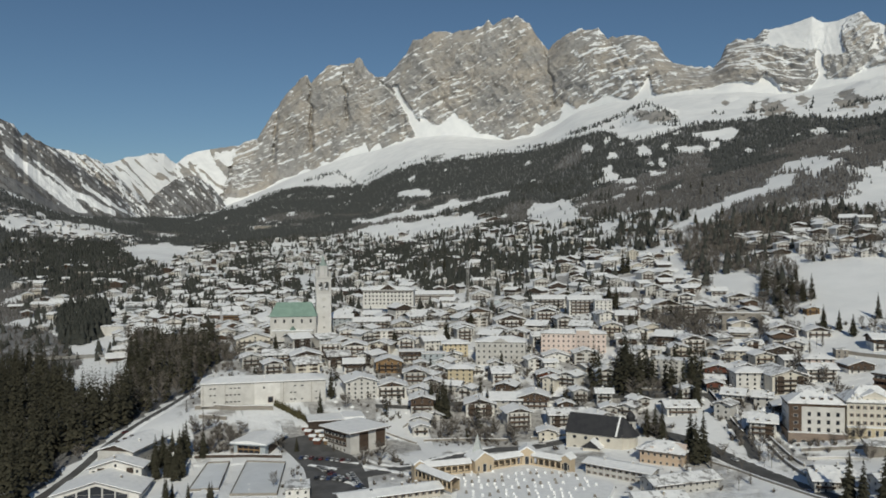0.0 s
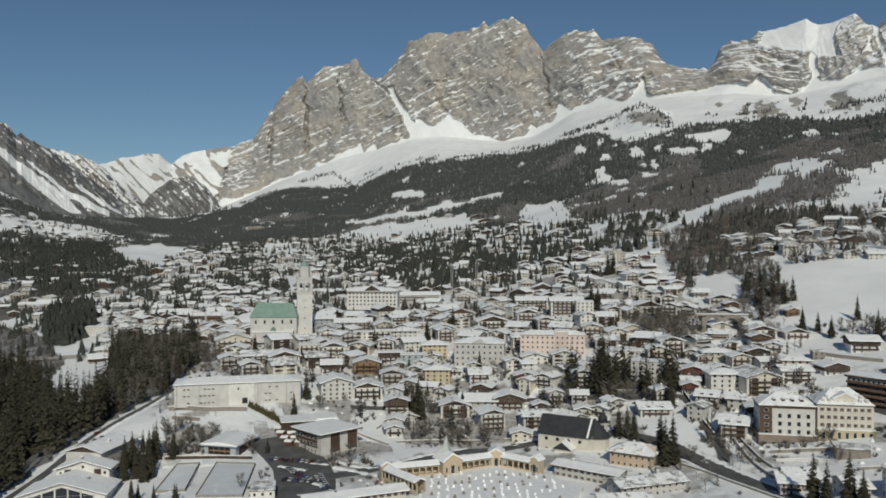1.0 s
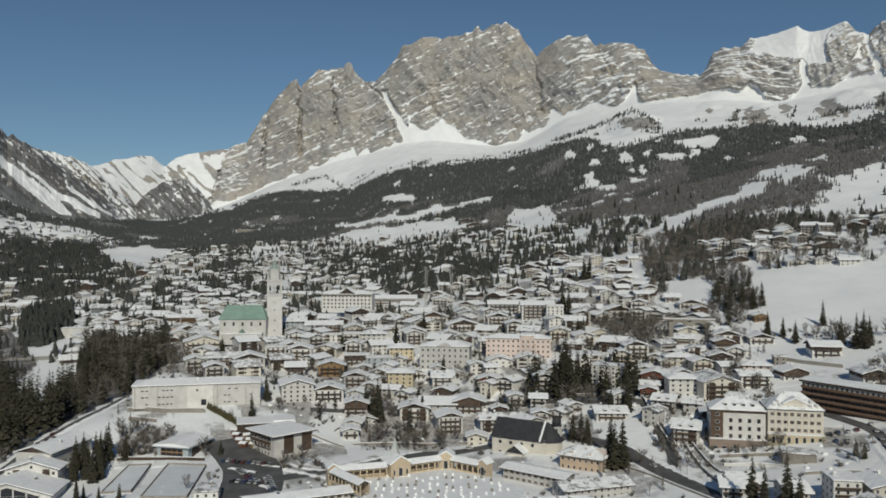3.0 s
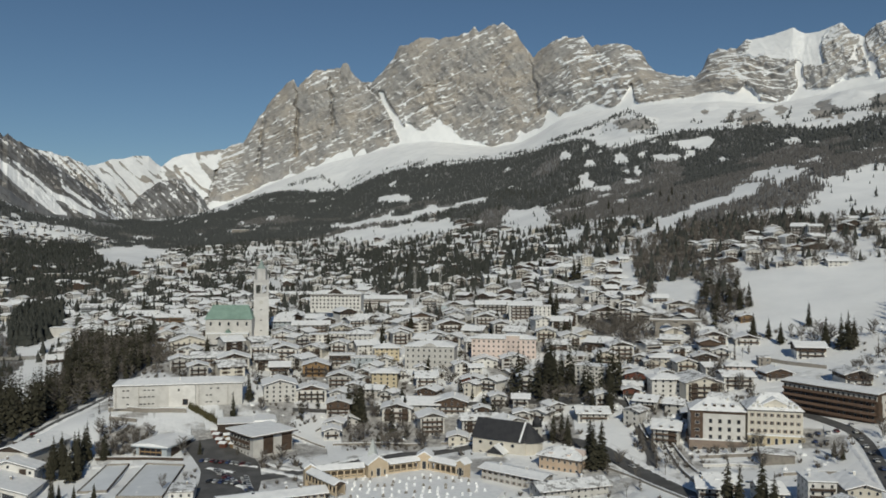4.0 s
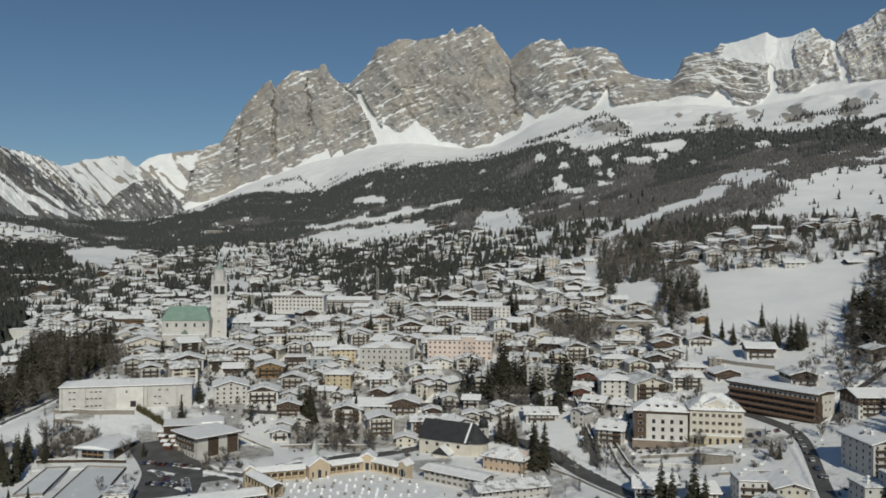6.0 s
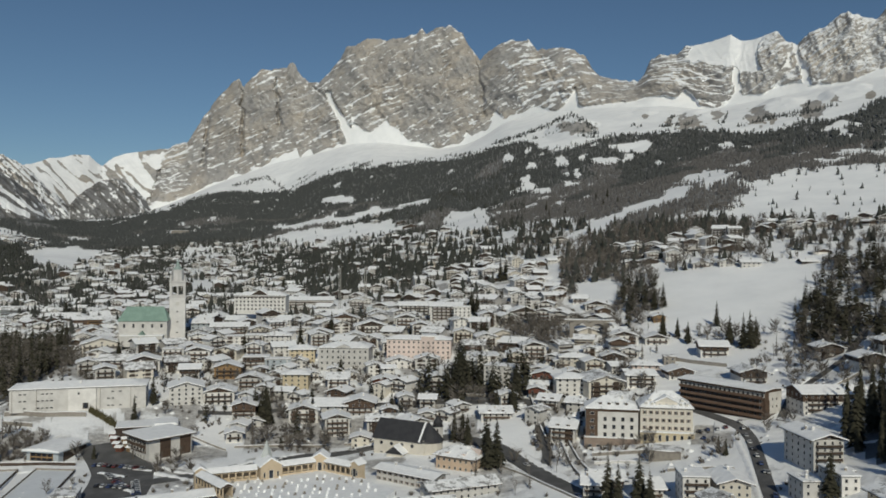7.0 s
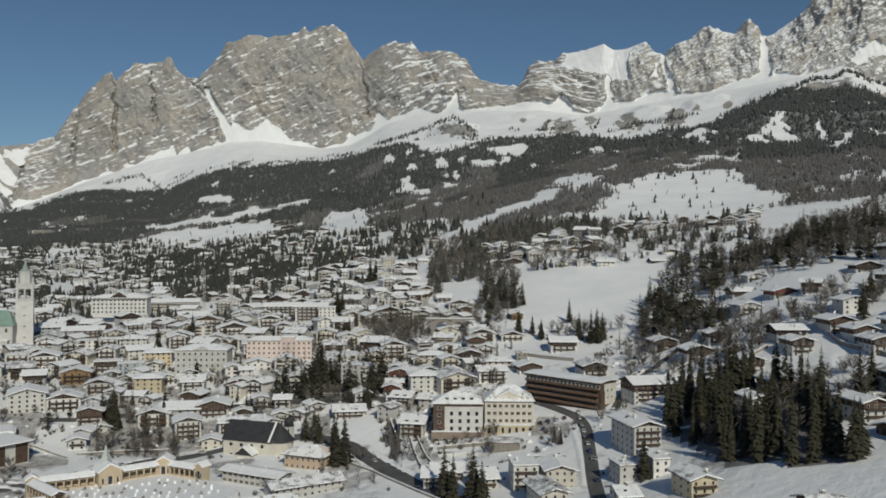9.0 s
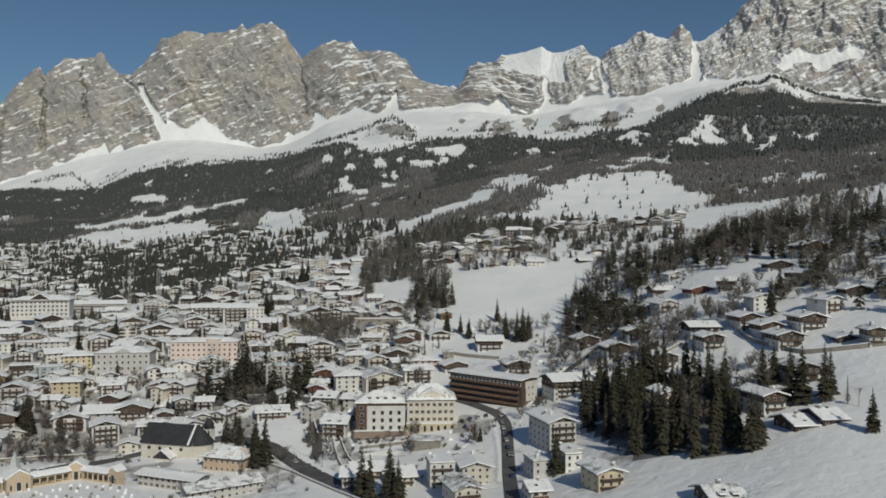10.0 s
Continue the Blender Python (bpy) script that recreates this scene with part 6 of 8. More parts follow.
def viaduct(x, y, rot):
    z = ground(x, y)
    ob = thing("stone_viaduct", pose(x, y, z, 0, 0, rot), "old stone railway viaduct with two arches", "viaduct")
    for i in range(3):
        part("pier", Shape().box(-14 + i * 14 - 1.6, -14 + i * 14 + 1.6, -2.5, 2.5, -4, 11), STONE, ob)
    for i in range(2):
        arc = [(-7.0 + i * 14 + 5.4 * math.cos(math.pi * k / 10), 5 + 5.4 * math.sin(math.pi * k / 10)) for k in range(11)]
        n = len(arc)
        sh = Shape()
        for v in (-2.5, 2.5):
            sh.v += [(u, v, w) for u, w in arc] + [(u, v, 12.0) for u, _ in arc]
        for k in range(n - 1):
            p, q = k, k + 1
            sh.f += [(p, q, n + q, n + p), (2 * n + q, 2 * n + p, 3 * n + p, 3 * n + q), (q, p, 2 * n + p, 2 * n + q), (n + p, n + q, 3 * n + q, 3 * n + p)]
        part("arch", sh, STONE, ob, "rubble stone arch")
    part("deck", Shape().box(-20, 20, -2.9, 2.9, 12.0, 13.2), STONE, ob)
    part("deck_snow", Shape().box(-20, 20, -2.6, 2.6, 13.2, 13.6), SNOW, ob)


viaduct(243.0, 634.0, -12)


def crane(x, y, h, rot, reach):
    z = ground(x, y)
    steel = plain("pale_steel", (0.5, 0.48, 0.44), (0.4, 0.38, 0.35), 0.5, 0.5, 0.3)
    ob = thing("tower_crane", pose(x, y, z, 0, 0, rot), "slender pale steel tower crane over the roofs", "crane", "cranes")
    mast = Shape()
    for a in (-0.9, 0.9):
        for b in (-0.9, 0.9):
            mast.box(a - 0.16, a + 0.16, b - 0.16, b + 0.16, 0, h)
    for i in range(int(h / 3)):
        mast.box(-0.9, 0.9, -1.0, -0.84, i * 3, i * 3 + 0.25).box(-1.0, -0.84, -0.9, 0.9, i * 3 + 1.5, i * 3 + 1.75)
    part("mast", mast, steel, ob)
    part("jib", Shape().prism([(-0.6, h), (0.6, h), (0, h + 1.3)], "x", -10, reach), steel, ob)
    part("counterweight", Shape().box(-10.5, -7.5, -0.9, 0.9, h - 2.0, h), STONE, ob)


crane(32.6, 834.0, 52, -80, 4)
crane(58.9, 839.0, 50, 100, 5)
# ---- houses that stand by themselves, each at its place ----
house(-383.5, 952.8, 5, 26.3, 14, 4, "f", "w", 0)
house(-366.6, 994.0, 12, 27.9, 15, 2, "s", "w", 0)
house(-306.1, 932.7, 21, 23.3, 15, 3, "g", "w", 0)
house(-272.7, 893.9, 10, 21.1, 10, 2, "h", "w", 0)
house(-215.4, 824.6, 9, 21.6, 18, 3, "g", "p", 0)
house(-307.0, 999.6, 10, 37.4, 18, 3, "s", "d", 0)
house(-214.0, 863.1, 9, 29.6, 18, 4, "s", "o", 0)
house(-157.4, 690.8, 17, 30.9, 20, 4, "g", "c", 1)
house(-145.3, 624.1, 19, 14.0, 15, 3, "g", "w", 1)
house(-121.5, 623.5, 8, 25.6, 18, 3, "s", "w", 1)
house(-100.9, 614.7, 15, 22.1, 20, 3, "g", "x", 1)
house(-116.5, 712.6, 7, 39.1, 18, 2, "s", "w", 1)
house(-84.5, 636.0, 6, 15.9, 12, 4, "f", "x", 1)
house(-65.1, 634.5, 6, 17.8, 18, 4, "g", "x", 1)
house(-52.7, 541.3, 14, 20.8, 22, 4, "g", "w", 1)
house(-88.3, 749.5, 6, 18.7, 18, 4, "s", "u", 1)
house(-59.4, 731.7, 5, 32.0, 18, 3, "s", "w", 1)
house(-29.3, 679.1, 4, 14.2, 12, 4, "f", "x", 1)
house(-10.4, 679.6, 3, 20.8, 14, 4, "h", "w", 1)
house(14.5, 635.7, 2, 19.4, 14, 4, "h", "y", 1)
house(-45.4, 688.7, 4, 19.1, 12, 3, "f", "w", 1)
house(-19.8, 627.0, 4, 19.5, 14, 3, "f", "d", 1)
house(-2.5, 618.9, 3, 18.9, 12, 3, "f", "u", 1)
house(13.1, 624.1, 2, 11.7, 15, 2, "g", "w", 1)
house(-36.3, 602.6, 4, 18.8, 18, 3, "g", "o", 1)
house(16.8, 570.2, -3, 17.8, 12, 4, "h", "y", 1)
house(-5.5, 822.9, 2, 13.9, 15, 2, "g", "y", 1)
house(-30.2, 839.4, 3, 17.6, 12, 3, "f", "d", 1)
house(0.9, 741.2, 2, 23.2, 12, 2, "f", "x", 1)
house(-25.1, 766.2, 3, 20.2, 15, 2, "g", "w", 1)
house(21.8, 706.5, 1, 22.1, 15, 3, "g", "x", 1)
house(40.2, 788.3, 1, 27.2, 18, 3, "g", "x", 1)
house(66.3, 724.7, 5, 28.1, 20, 3, "g", "x", 1)
house(53.0, 698.2, 0, 21.9, 18, 2, "g", "w", 1)
house(-7.7, 935.8, 2, 55.8, 20, 4, "s", "w", 0)
house(15.6, 861.7, 1, 27.1, 15, 2, "s", "w", 0)
house(73.3, 888.2, -1, 30.9, 20, 2, "f", "u", 0)
house(11.0, 1110.9, 1, 28.0, 15, 2, "g", "w", 0)
house(98.2, 720.0, -2, 19.0, 18, 4, "g", "d", 1)
house(108.1, 771.0, -2, 30.0, 18, 5, "s", "x", 1)
house(134.9, 732.8, -3, 28.6, 18, 5, "s", "x", 1)
house(147.5, 709.9, -4, 14.9, 12, 5, "f", "w", 1)
house(179.8, 730.2, -5, 26.7, 18, 2, "s", "p", 1)
house(203.1, 713.9, 2, 27.8, 20, 2, "g", "d", 1)
house(89.5, 601.0, -2, 18.8, 15, 2, "g", "w", 1)
house(109.8, 592.1, -3, 17.1, 15, 3, "g", "w", 1)
house(156.6, 530.9, -27, 20.7, 14, 5, "f", "w", 1)
house(174.0, 574.8, -6, 13.7, 18, 4, "g", "c", 1)
house(189.3, 595.2, -1, 17.2, 18, 4, "g", "d", 1)
house(186.2, 527.1, -22, 15.9, 18, 3, "g", "r", 1)
house(178.5, 512.1, -17, 11.0, 10, 2, "s", "r", 1)
house(213.4, 562.9, -8, 20.5, 12, 3, "h", "c", 1)
house(195.0, 500.9, -3, 18.1, 14, 4, "h", "w", 1)
house(213.5, 494.1, 1, 22.2, 25, 4, "g", "c", 1)
house(241.7, 506.6, -2, 18.5, 15, 3, "s", "d", 1)
house(255.5, 534.0, -10, 18.0, 10, 2, "h", "p", 1)
house(261.8, 606.2, -9, 19.9, 18, 3, "g", "x", 1)
house(284.4, 596.0, -11, 17.3, 15, 2, "g", "d", 1)
house(309.1, 549.8, -12, 18.7, 18, 3, "s", "b", 1)
house(275.7, 544.0, -11, 7.7, 8, 2, "f", "k", 1)
house(270.8, 514.7, -1, 16.2, 15, 2, "g", "b", 1)
house(302.5, 479.7, -6, 15.7, 20, 3, "g", "d", 1)
house(241.5, 563.4, -9, 15.6, 15, 2, "g", "d", 1)
house(232.0, 596.2, -8, 18.8, 15, 1, "s", "w", 1)
house(144.2, 475.5, -2, 17.9, 15, 2, "s", "d", 2)
house(179.0, 480.3, -27, 12.1, 15, 2, "s", "x", 2)
house(177.4, 433.8, -23, 13.0, 18, 3, "s", "x", 2)
house(-31.5, 545.4, 7, 19.9, 18, 3, "g", "x", 1)
house(-9.7, 518.1, 1, 14.3, 18, 4, "g", "x", 1)
house(-2.9, 510.7, 10, 12.9, 12, 1, "g", "w", 1)
house(27.7, 517.9, -2, 18.2, 18, 3, "g", "x", 1)
house(48.8, 494.1, 9, 14.9, 15, 4, "g", "x", 2)
house(42.8, 524.4, -2, 23.0, 20, 3, "s", "w", 1)
house(62.9, 522.6, -3, 19.0, 18, 3, "g", "b", 1)
house(78.3, 489.1, 0, 20.9, 15, 3, "s", "x", 2)
house(78.6, 562.3, -4, 15.6, 15, 2, "g", "r", 1)
house(-15.5, 574.5, 1, 16.3, 15, 3, "g", "x", 1)
house(-65.1, 372.3, 10, 10.8, 14, 2, "f", "w", 2)
house(179.5, 361.7, -6, 13.9, 15, 2, "s", "w", 2)
house(191.5, 339.6, -2, 9.1, 15, 2, "s", "w", 2)
house(206.2, 326.5, -8, 10.9, 14, 4, "f", "x", 2)
house(220.3, 322.4, -9, 12.4, 18, 3, "g", "c", 2)
house(206.5, 296.8, 1, 11.0, 18, 3, "g", "c", 2)
house(243.7, 305.0, -2, 8.2, 12, 3, "f", "w", 2)
house(230.4, 276.1, -4, 7.1, 12, 2, "s", "w", 2)
house(255.6, 299.4, -3, 7.2, 12, 3, "f", "w", 2)
house(252.4, 262.8, -0, 10.4, 15, 3, "g", "y", 2)
house(313.4, 409.7, -1, 36.6, 18, 4, "s", "x", 2)
house(357.6, 487.9, -8, 15.3, 15, 3, "g", "x", 1)
house(354.5, 439.0, -9, 16.6, 15, 3, "g", "d", 1)
house(373.4, 449.7, -10, 11.2, 12, 3, "g", "x", 1)
house(421.1, 558.9, -14, 17.8, 15, 2, "g", "d", 1)
house(444.0, 530.2, -11, 18.0, 15, 2, "s", "b", 1)
house(441.8, 479.1, -12, 16.5, 18, 2, "g", "r", 1)
house(376.2, 372.0, -13, 11.3, 15, 3, "g", "x", 2)
house(386.6, 396.2, -12, 16.7, 15, 3, "s", "d", 1)
house(336.0, 333.9, -9, 11.0, 15, 3, "g", "b", 2)
house(405.7, 379.4, -14, 13.4, 18, 3, "g", "b", 1)
house(395.3, 334.8, -15, 13.1, 18, 3, "g", "x", 2)
house(417.0, 343.1, -16, 13.5, 18, 3, "g", "x", 2)
house(413.4, 313.5, -22, 10.1, 15, 1, "g", "d", 2)
house(334.7, 274.6, -4, 10.3, 18, 3, "g", "x", 2)
house(326.7, 245.4, -8, 8.2, 15, 1, "s", "b", 2)
house(336.8, 241.5, -9, 9.0, 15, 1, "s", "b", 2)
house(366.9, 291.0, -15, 12.4, 18, 3, "g", "x", 2)
house(497.4, 465.4, -20, 16.6, 15, 2, "g", "d", 1)
house(532.1, 473.9, -11, 20.8, 18, 3, "g", "b", 1)
house(464.0, 358.8, -22, 14.5, 15, 2, "g", "x", 1)
house(413.6, 295.0, -22, 7.3, 12, 3, "g", "b", 2)
house(269.5, 213.0, -10, 10.6, 15, 1, "s", "b", 2)
house(350.3, 377.4, -11, 11.2, 15, 3, "g", "d", 2)
house(394.2, 778.2, -10, 18.1, 15, 2, "g", "w", 1)
house(412.8, 763.5, -11, 13.7, 12, 2, "g", "w", 1)
house(416.3, 858.0, -10, 17.6, 15, 2, "g", "w", 0)
house(428.2, 829.0, -10, 19.4, 15, 2, "g", "x", 0)
house(444.0, 817.6, -11, 22.6, 15, 2, "g", "x", 0)
house(431.0, 750.1, -12, 17.8, 15, 2, "s", "w", 1)
house(504.4, 752.5, -14, 18.3, 15, 1, "g", "x", 0)
house(503.2, 707.9, -14, 18.3, 15, 1, "s", "w", 1)
house(479.3, 726.5, -13, 18.6, 15, 1, "s", "d", 1)
house(387.7, 1004.2, -8, 20.1, 15, 2, "g", "d", 0)
house(361.1, 837.5, -8, 16.9, 15, 2, "g", "d", 0)
house(304.7, 648.3, -8, 9.6, 12, 2, "g", "o", 1)
house(269.7, 715.5, -6, 19.8, 15, 2, "g", "d", 1)
house(346.3, 848.0, -9, 21.5, 18, 2, "g", "d", 0)
house(371.8, 880.0, -10, 14.5, 15, 1, "g", "d", 0)
house(251.7, 874.1, -6, 22.1, 15, 1, "s", "d", 0)
house(343.8, 1192.3, -7, 24.2, 15, 3, "g", "d", 0)
house(313.3, 1294.4, -6, 19.7, 15, 2, "g", "d", 0)
house(150.6, 2044.5, -1, 46.6, 20, 2, "g", "d", 0)
house(-432.3, 1501.1, 9, 70.0, 40, 2, "f", "u", 0)
house(132.0, 2133.4, -1, 40.6, 18, 2, "g", "d", 0)
house(-596.3, 1235.4, 13, 46.7, 18, 3, "s", "w", 0)
house(-649.4, 1262.5, 14, 39.8, 15, 2, "s", "d", 0)
house(-581.1, 1249.1, 13, 35.4, 18, 3, "s", "d", 0)
house(-504.4, 1181.5, 12, 37.3, 15, 2, "s", "w", 0)
house(-674.8, 1595.8, 11, 67.0, 20, 3, "f", "k", 0)
house(-406.7, 1117.5, 15, 49.2, 25, 3, "s", "u", 0)
house(-430.9, 811.5, 14, 33.9, 16, 2, "f", "d", 0)
house(-544.3, 2517.9, 6, 53.1, 16, 4, "f", "k", 0)
house(266.5, 340.6, -0, 13.4, 25, 5, "g", "x", 2)
house(262.1, 314.9, -3, 10.1, 10, 2, "f", "w", 2)
house(312.1, 314.7, -8, 8.5, 15, 4, "g", "w", 2)
house(174.8, 502.5, -14, 9.8, 12, 2, "g", "r", 1)
house(172.3, 357.3, -13, 9.0, 15, 2, "s", "w", 2)
house(149.7, 592.3, 0, 27.0, 26, 3, "f", "w", 1)
house(205.0, 565.0, -7, 10.7, 12, 2, "g", "w", 1)
house(115.0, 543.3, -3, 13.6, 15, 3, "g", "x", 1)
house(46.1, 567.6, 1, 14.2, 18, 3, "s", "w", 1)
# ---- the rest of the town, street by street ----
def clear_of(x, y, r):
    return all((x - a) ** 2 + (y - b) ** 2 > (r + c) ** 2 for a, b, c in HOUSES)


def on_meadow(x, y):
    return any(inside(p, np.array([x]), np.array([y]))[0] for p in MEADOWS.values())


def in_wood(x, y):
    return any(inside(w[0], np.array([x]), np.array([y]))[0] for w in WOODS.values())


FAR = Bulk()


def quarter(n, az0, az1, r0, r1, sizes, floors, walls, seed, kinds="gggs", keep_wood=True, far=True, near=0, fields=False):
    rng = random.Random(seed)
    made = 0
    for _ in range(n * 14):
        if made >= n:
            break
        az, r = rng.uniform(az0, az1), math.sqrt(rng.uniform(r0 * r0, r1 * r1))
        x, y = CX + r * math.sin(radians(az)), CY + r * math.cos(radians(az))
        w = rng.uniform(*sizes)
        d = rng.uniform(0.95, 1.25) * w
        if not clear_of(x, y, max(w, d) * 0.5) or (on_meadow(x, y) and not fields) or (keep_wood and in_wood(x, y)):
            continue
        rot = -az * 0.5 + rng.uniform(-36, 36)
        if far:
            FAR.house(x, y, rot, w, d, rng.choice(floors), rng.choice(kinds), rng.choice(walls), rng)
        else:
            house(x, y, rot, w, d, rng.choice(floors), rng.choice(kinds), rng.choice(walls), near, seed=rng.randint(0, 99999))
        made += 1


quarter(44, -8, 20, 470, 610, (8.5, 13), (2, 3), "wwxwxcw", 11, far=False, near=1)
quarter(80, -17, 14, 600, 790, (12, 19), (3, 3, 4), "wwxwcxxw", 1, far=False, near=1)
quarter(26, 8, 20, 560, 720, (11, 16), (2, 3), "wxxdbc", 6, far=False)
quarter(10, 36, 50, 480, 800, (11, 15), (2, 3), "xwxd", 12, far=False, near=1)
quarter(130, -18, 12, 790, 1150, (12, 19), (2, 3, 3, 4), "wxxxwwcdxw", 2)
quarter(170, -20, 9, 1150, 1750, (12, 20), (2, 3, 3), "wxxdxwc", 3, keep_wood=False)
quarter(90, -25, -15, 700, 1250, (12, 18), (2, 3), "wxxwb", 4)
quarter(80, -29, -16, 1150, 1900, (12, 18), (2, 3, 4), "wxxwcb", 14, keep_wood=False)
quarter(46, -31, -21.5, 2330, 2480, (12, 18), (2, 2), "wxwd", 15, keep_wood=False, fields=True)
quarter(120, -20, 2, 1750, 2310, (12, 20), (2, 3, 4), "wxdwx", 5, keep_wood=False)
quarter(26, 18, 26, 890, 1040, (12, 17), (3, 3, 4), "wwxw", 7, keep_wood=False)
quarter(26, 27, 36, 1000, 1280, (11, 15), (2, 3), "xwd", 8, keep_wood=False)
quarter(34, -30, -21, 1900, 2400, (12, 18), (2, 2), "wxd", 9, keep_wood=False)
quarter(24, 7, 17, 720, 1050, (11, 15), (2, 2), "xxdb", 10)
FAR.finish("distant_houses", "snow-roofed chalets and houses of the upper town")
# ---- roads and yards ----
drape("road", [(118, 452), (140, 430), (154, 391), (169, 344), (181, 312), (190, 280)], 9.0, ASPHALT, "wet grey asphalt road cleared of snow", "road")
drape("road", [(251, 462), (254.5, 450), (259, 437), (262.5, 422), (265, 408), (262, 390), (250, 357), (236, 319), (224.5, 286), (217, 262)], 6.0, ASPHALT, "wet town street with ploughed edges", "road")
drape("road", [(-165, 600), (-172, 576), (-182, 511), (-197, 471), (-206, 422), (-215, 380)], 7.0, ASPHALT, "narrow wet road along the wood", "road")
drape("road", [(-59, 392), (-24, 413), (2, 436), (34, 455), (73, 458), (118, 452)], 9.0, ASPHALT, "wet asphalt road round the cemetery", "road")
drape("road", [(104, 516), (137, 501), (168, 495), (167, 455), (163, 410), (156, 395)], 5.5, ASPHALT, "narrow wet lane between the houses", "road")
drape("road", [(104, 516), (60, 530), (10, 530), (-40, 520)], 5.5, ASPHALT, "narrow wet lane between the houses", "road", 0.3)
drape("car_park", [(-80, 470), (-66, 446), (-56, 425), (-50, 400), (-47, 375), (-44, 350)], 30.0, ASPHALT, "dark wet car park with ridges of snow", "car park", 0.24)
drape("road", [(390, 500), (360, 470), (330, 452), (310, 440), (285, 405)], 5.0, ASPHALT, "narrow wet hillside lane", "road")
# ---- snowed-over sports courts beside the sports hall ----
PACKED = plain("packed_snow", (0.77, 0.79, 0.82), (0.68, 0.70, 0.73), 0.15, 0.6)


def court(corners):
    """A level court under packed snow, with a low board round it."""
    z = height([a for a, _ in corners], [b for _, b in corners]) + 0.7
    ob = thing("sports_court", pose(corners[0][0], corners[0][1], float(z[0])), "snow-covered sports court with a low dark board fence", "sports court", "courts beside the hall")
    P = [Vector((a, b, c)) - ob.matrix_basis.translation for (a, b), c in zip(corners, z)]
    sh = Shape()
    for dz in (-4.0, 0.0):
        sh.v += [tuple(p + Vector((0, 0, dz))) for p in P]
    sh.f = [(0, 1, 2, 3)[::-1], (4, 5, 6, 7)] + [(i, (i + 1) % 4, 4 + (i + 1) % 4, 4 + i) for i in range(4)]
    part("surface", sh, PACKED, ob, "grey packed snow")
    for i in range(4):
        p, q = P[i], P[(i + 1) % 4]
        n = Vector((q.y - p.y, p.x - q.x, 0)).normalized() * 0.12
        b = Shape()
        for c in (p, q):
            b.v += [tuple(c + n * k + Vector((0, 0, dz))) for k, dz in ((-1, -0.3), (1, -0.3), (1, 0.9), (-1, 0.9))]
        b.f = [(0, 1, 2, 3), (7, 6, 5, 4)] + [(k, 4 + k, 4 + (k + 1) % 4, (k + 1) % 4) for k in range(4)]
        part("board", b, DARK if i == 1 else STONE, ob)
    HOUSES.append((sum(a for a, _ in corners) / 4, sum(b for _, b in corners) / 4, 16))


court([(-122.0, 392.0), (-106.0, 388.0), (-112.5, 434.0), (-124.5, 434.0)])
court([(-98.0, 378.0), (-75.0, 374.0), (-81.0, 427.0), (-103.0, 433.0)])
# ---- cars ----
def car_kind(seed, paint):
    """A parked car: body, glazed cabin, snow on the roof, wheels. Returns its root."""
    ob = thing("car", pose(0, 0, 0), "parked car on the cleared asphalt", "car", "parked cars")
    L, w = 4.3, 1.8
    body = Shape().prism([(-L / 2, 0.35), (L / 2, 0.35), (L / 2, 0.75), (L / 2 - 0.15, 0.9), (-L / 2 + 0.1, 0.95), (-L / 2, 0.8)], "y", -w / 2, w / 2)
    part("body", body, paint, ob)
    cab = part("cabin", Shape().prism([(-1.75, 0.9), (1.0, 0.88), (0.45, 1.42), (-1.4, 1.45)], "y", -w / 2 + 0.1, w / 2 - 0.1), GLASS, ob, "dark car windows")
    part("roof_panel", Shape().box(-1.38, 0.42, -w / 2 + 0.14, w / 2 - 0.14, 1.43, 1.5), paint, cab)
    for x in (-1.35, 1.35):
        for y in (-w / 2 + 0.02, w / 2 - 0.02):
            part("wheel", Shape().ring(0.33, 0.33, -0.11, 0.11, 10), SLATE, ob, "", pose(x, y, 0.33, 90, 0, 0))
    return ob


PAINTS = [plain("car_paint_" + n, c, None, 0.8, 0.3, 0.2, 0.5, 0.05, 0.0) for n, c in (("white", (0.7, 0.7, 0.7)), ("black", (0.03, 0.03, 0.035)), ("silver", (0.4, 0.41, 0.42)), ("red", (0.17, 0.03, 0.03)), ("blue", (0.05, 0.08, 0.2)))]
KINDS = [car_kind(k, p) for k, p in enumerate(PAINTS)]
rng = random.Random(9)
SPOTS = []
for i in range(9):
    SPOTS += [(-61 + i * 2.0 + rng.uniform(-0.4, 0.4), 417 - i * 3.0, 20), (-44 + i * 1.1, 404 - i * 3.4, 200)]
for i in range(8):
    SPOTS.append((267.5 - i * 3.2, 415.0 - i * 10.5, 75))
for i in range(5):
    SPOTS.append((212 + i * 3.4, 392 - i * 0.8, 80))
SPOTS += [(243.4, 410.7, 78), (248.2, 411.4, 80), (253.0, 410.2, 76), (257.6, 410.6, 80), (242.0, 400.9, 70), (246.8, 399.0, 74)]
SPOTS += [(150, 402, 110), (164, 352, 108), (-190, 488, 65), (20, 446, 30), (60, 459, 5), (255, 372, 255), (246, 340, 72), (235, 312, 248)]
for i in range(10):
    SPOTS.append((-74 + i * 2.9 + rng.uniform(-0.5, 0.5), 436 - i * 0.9 + rng.uniform(-1, 1), 80))
for i in range(7):
    SPOTS.append((-60 + i * 3.1, 398 - i * 0.6, 84 + rng.uniform(-6, 6)))
first = set()
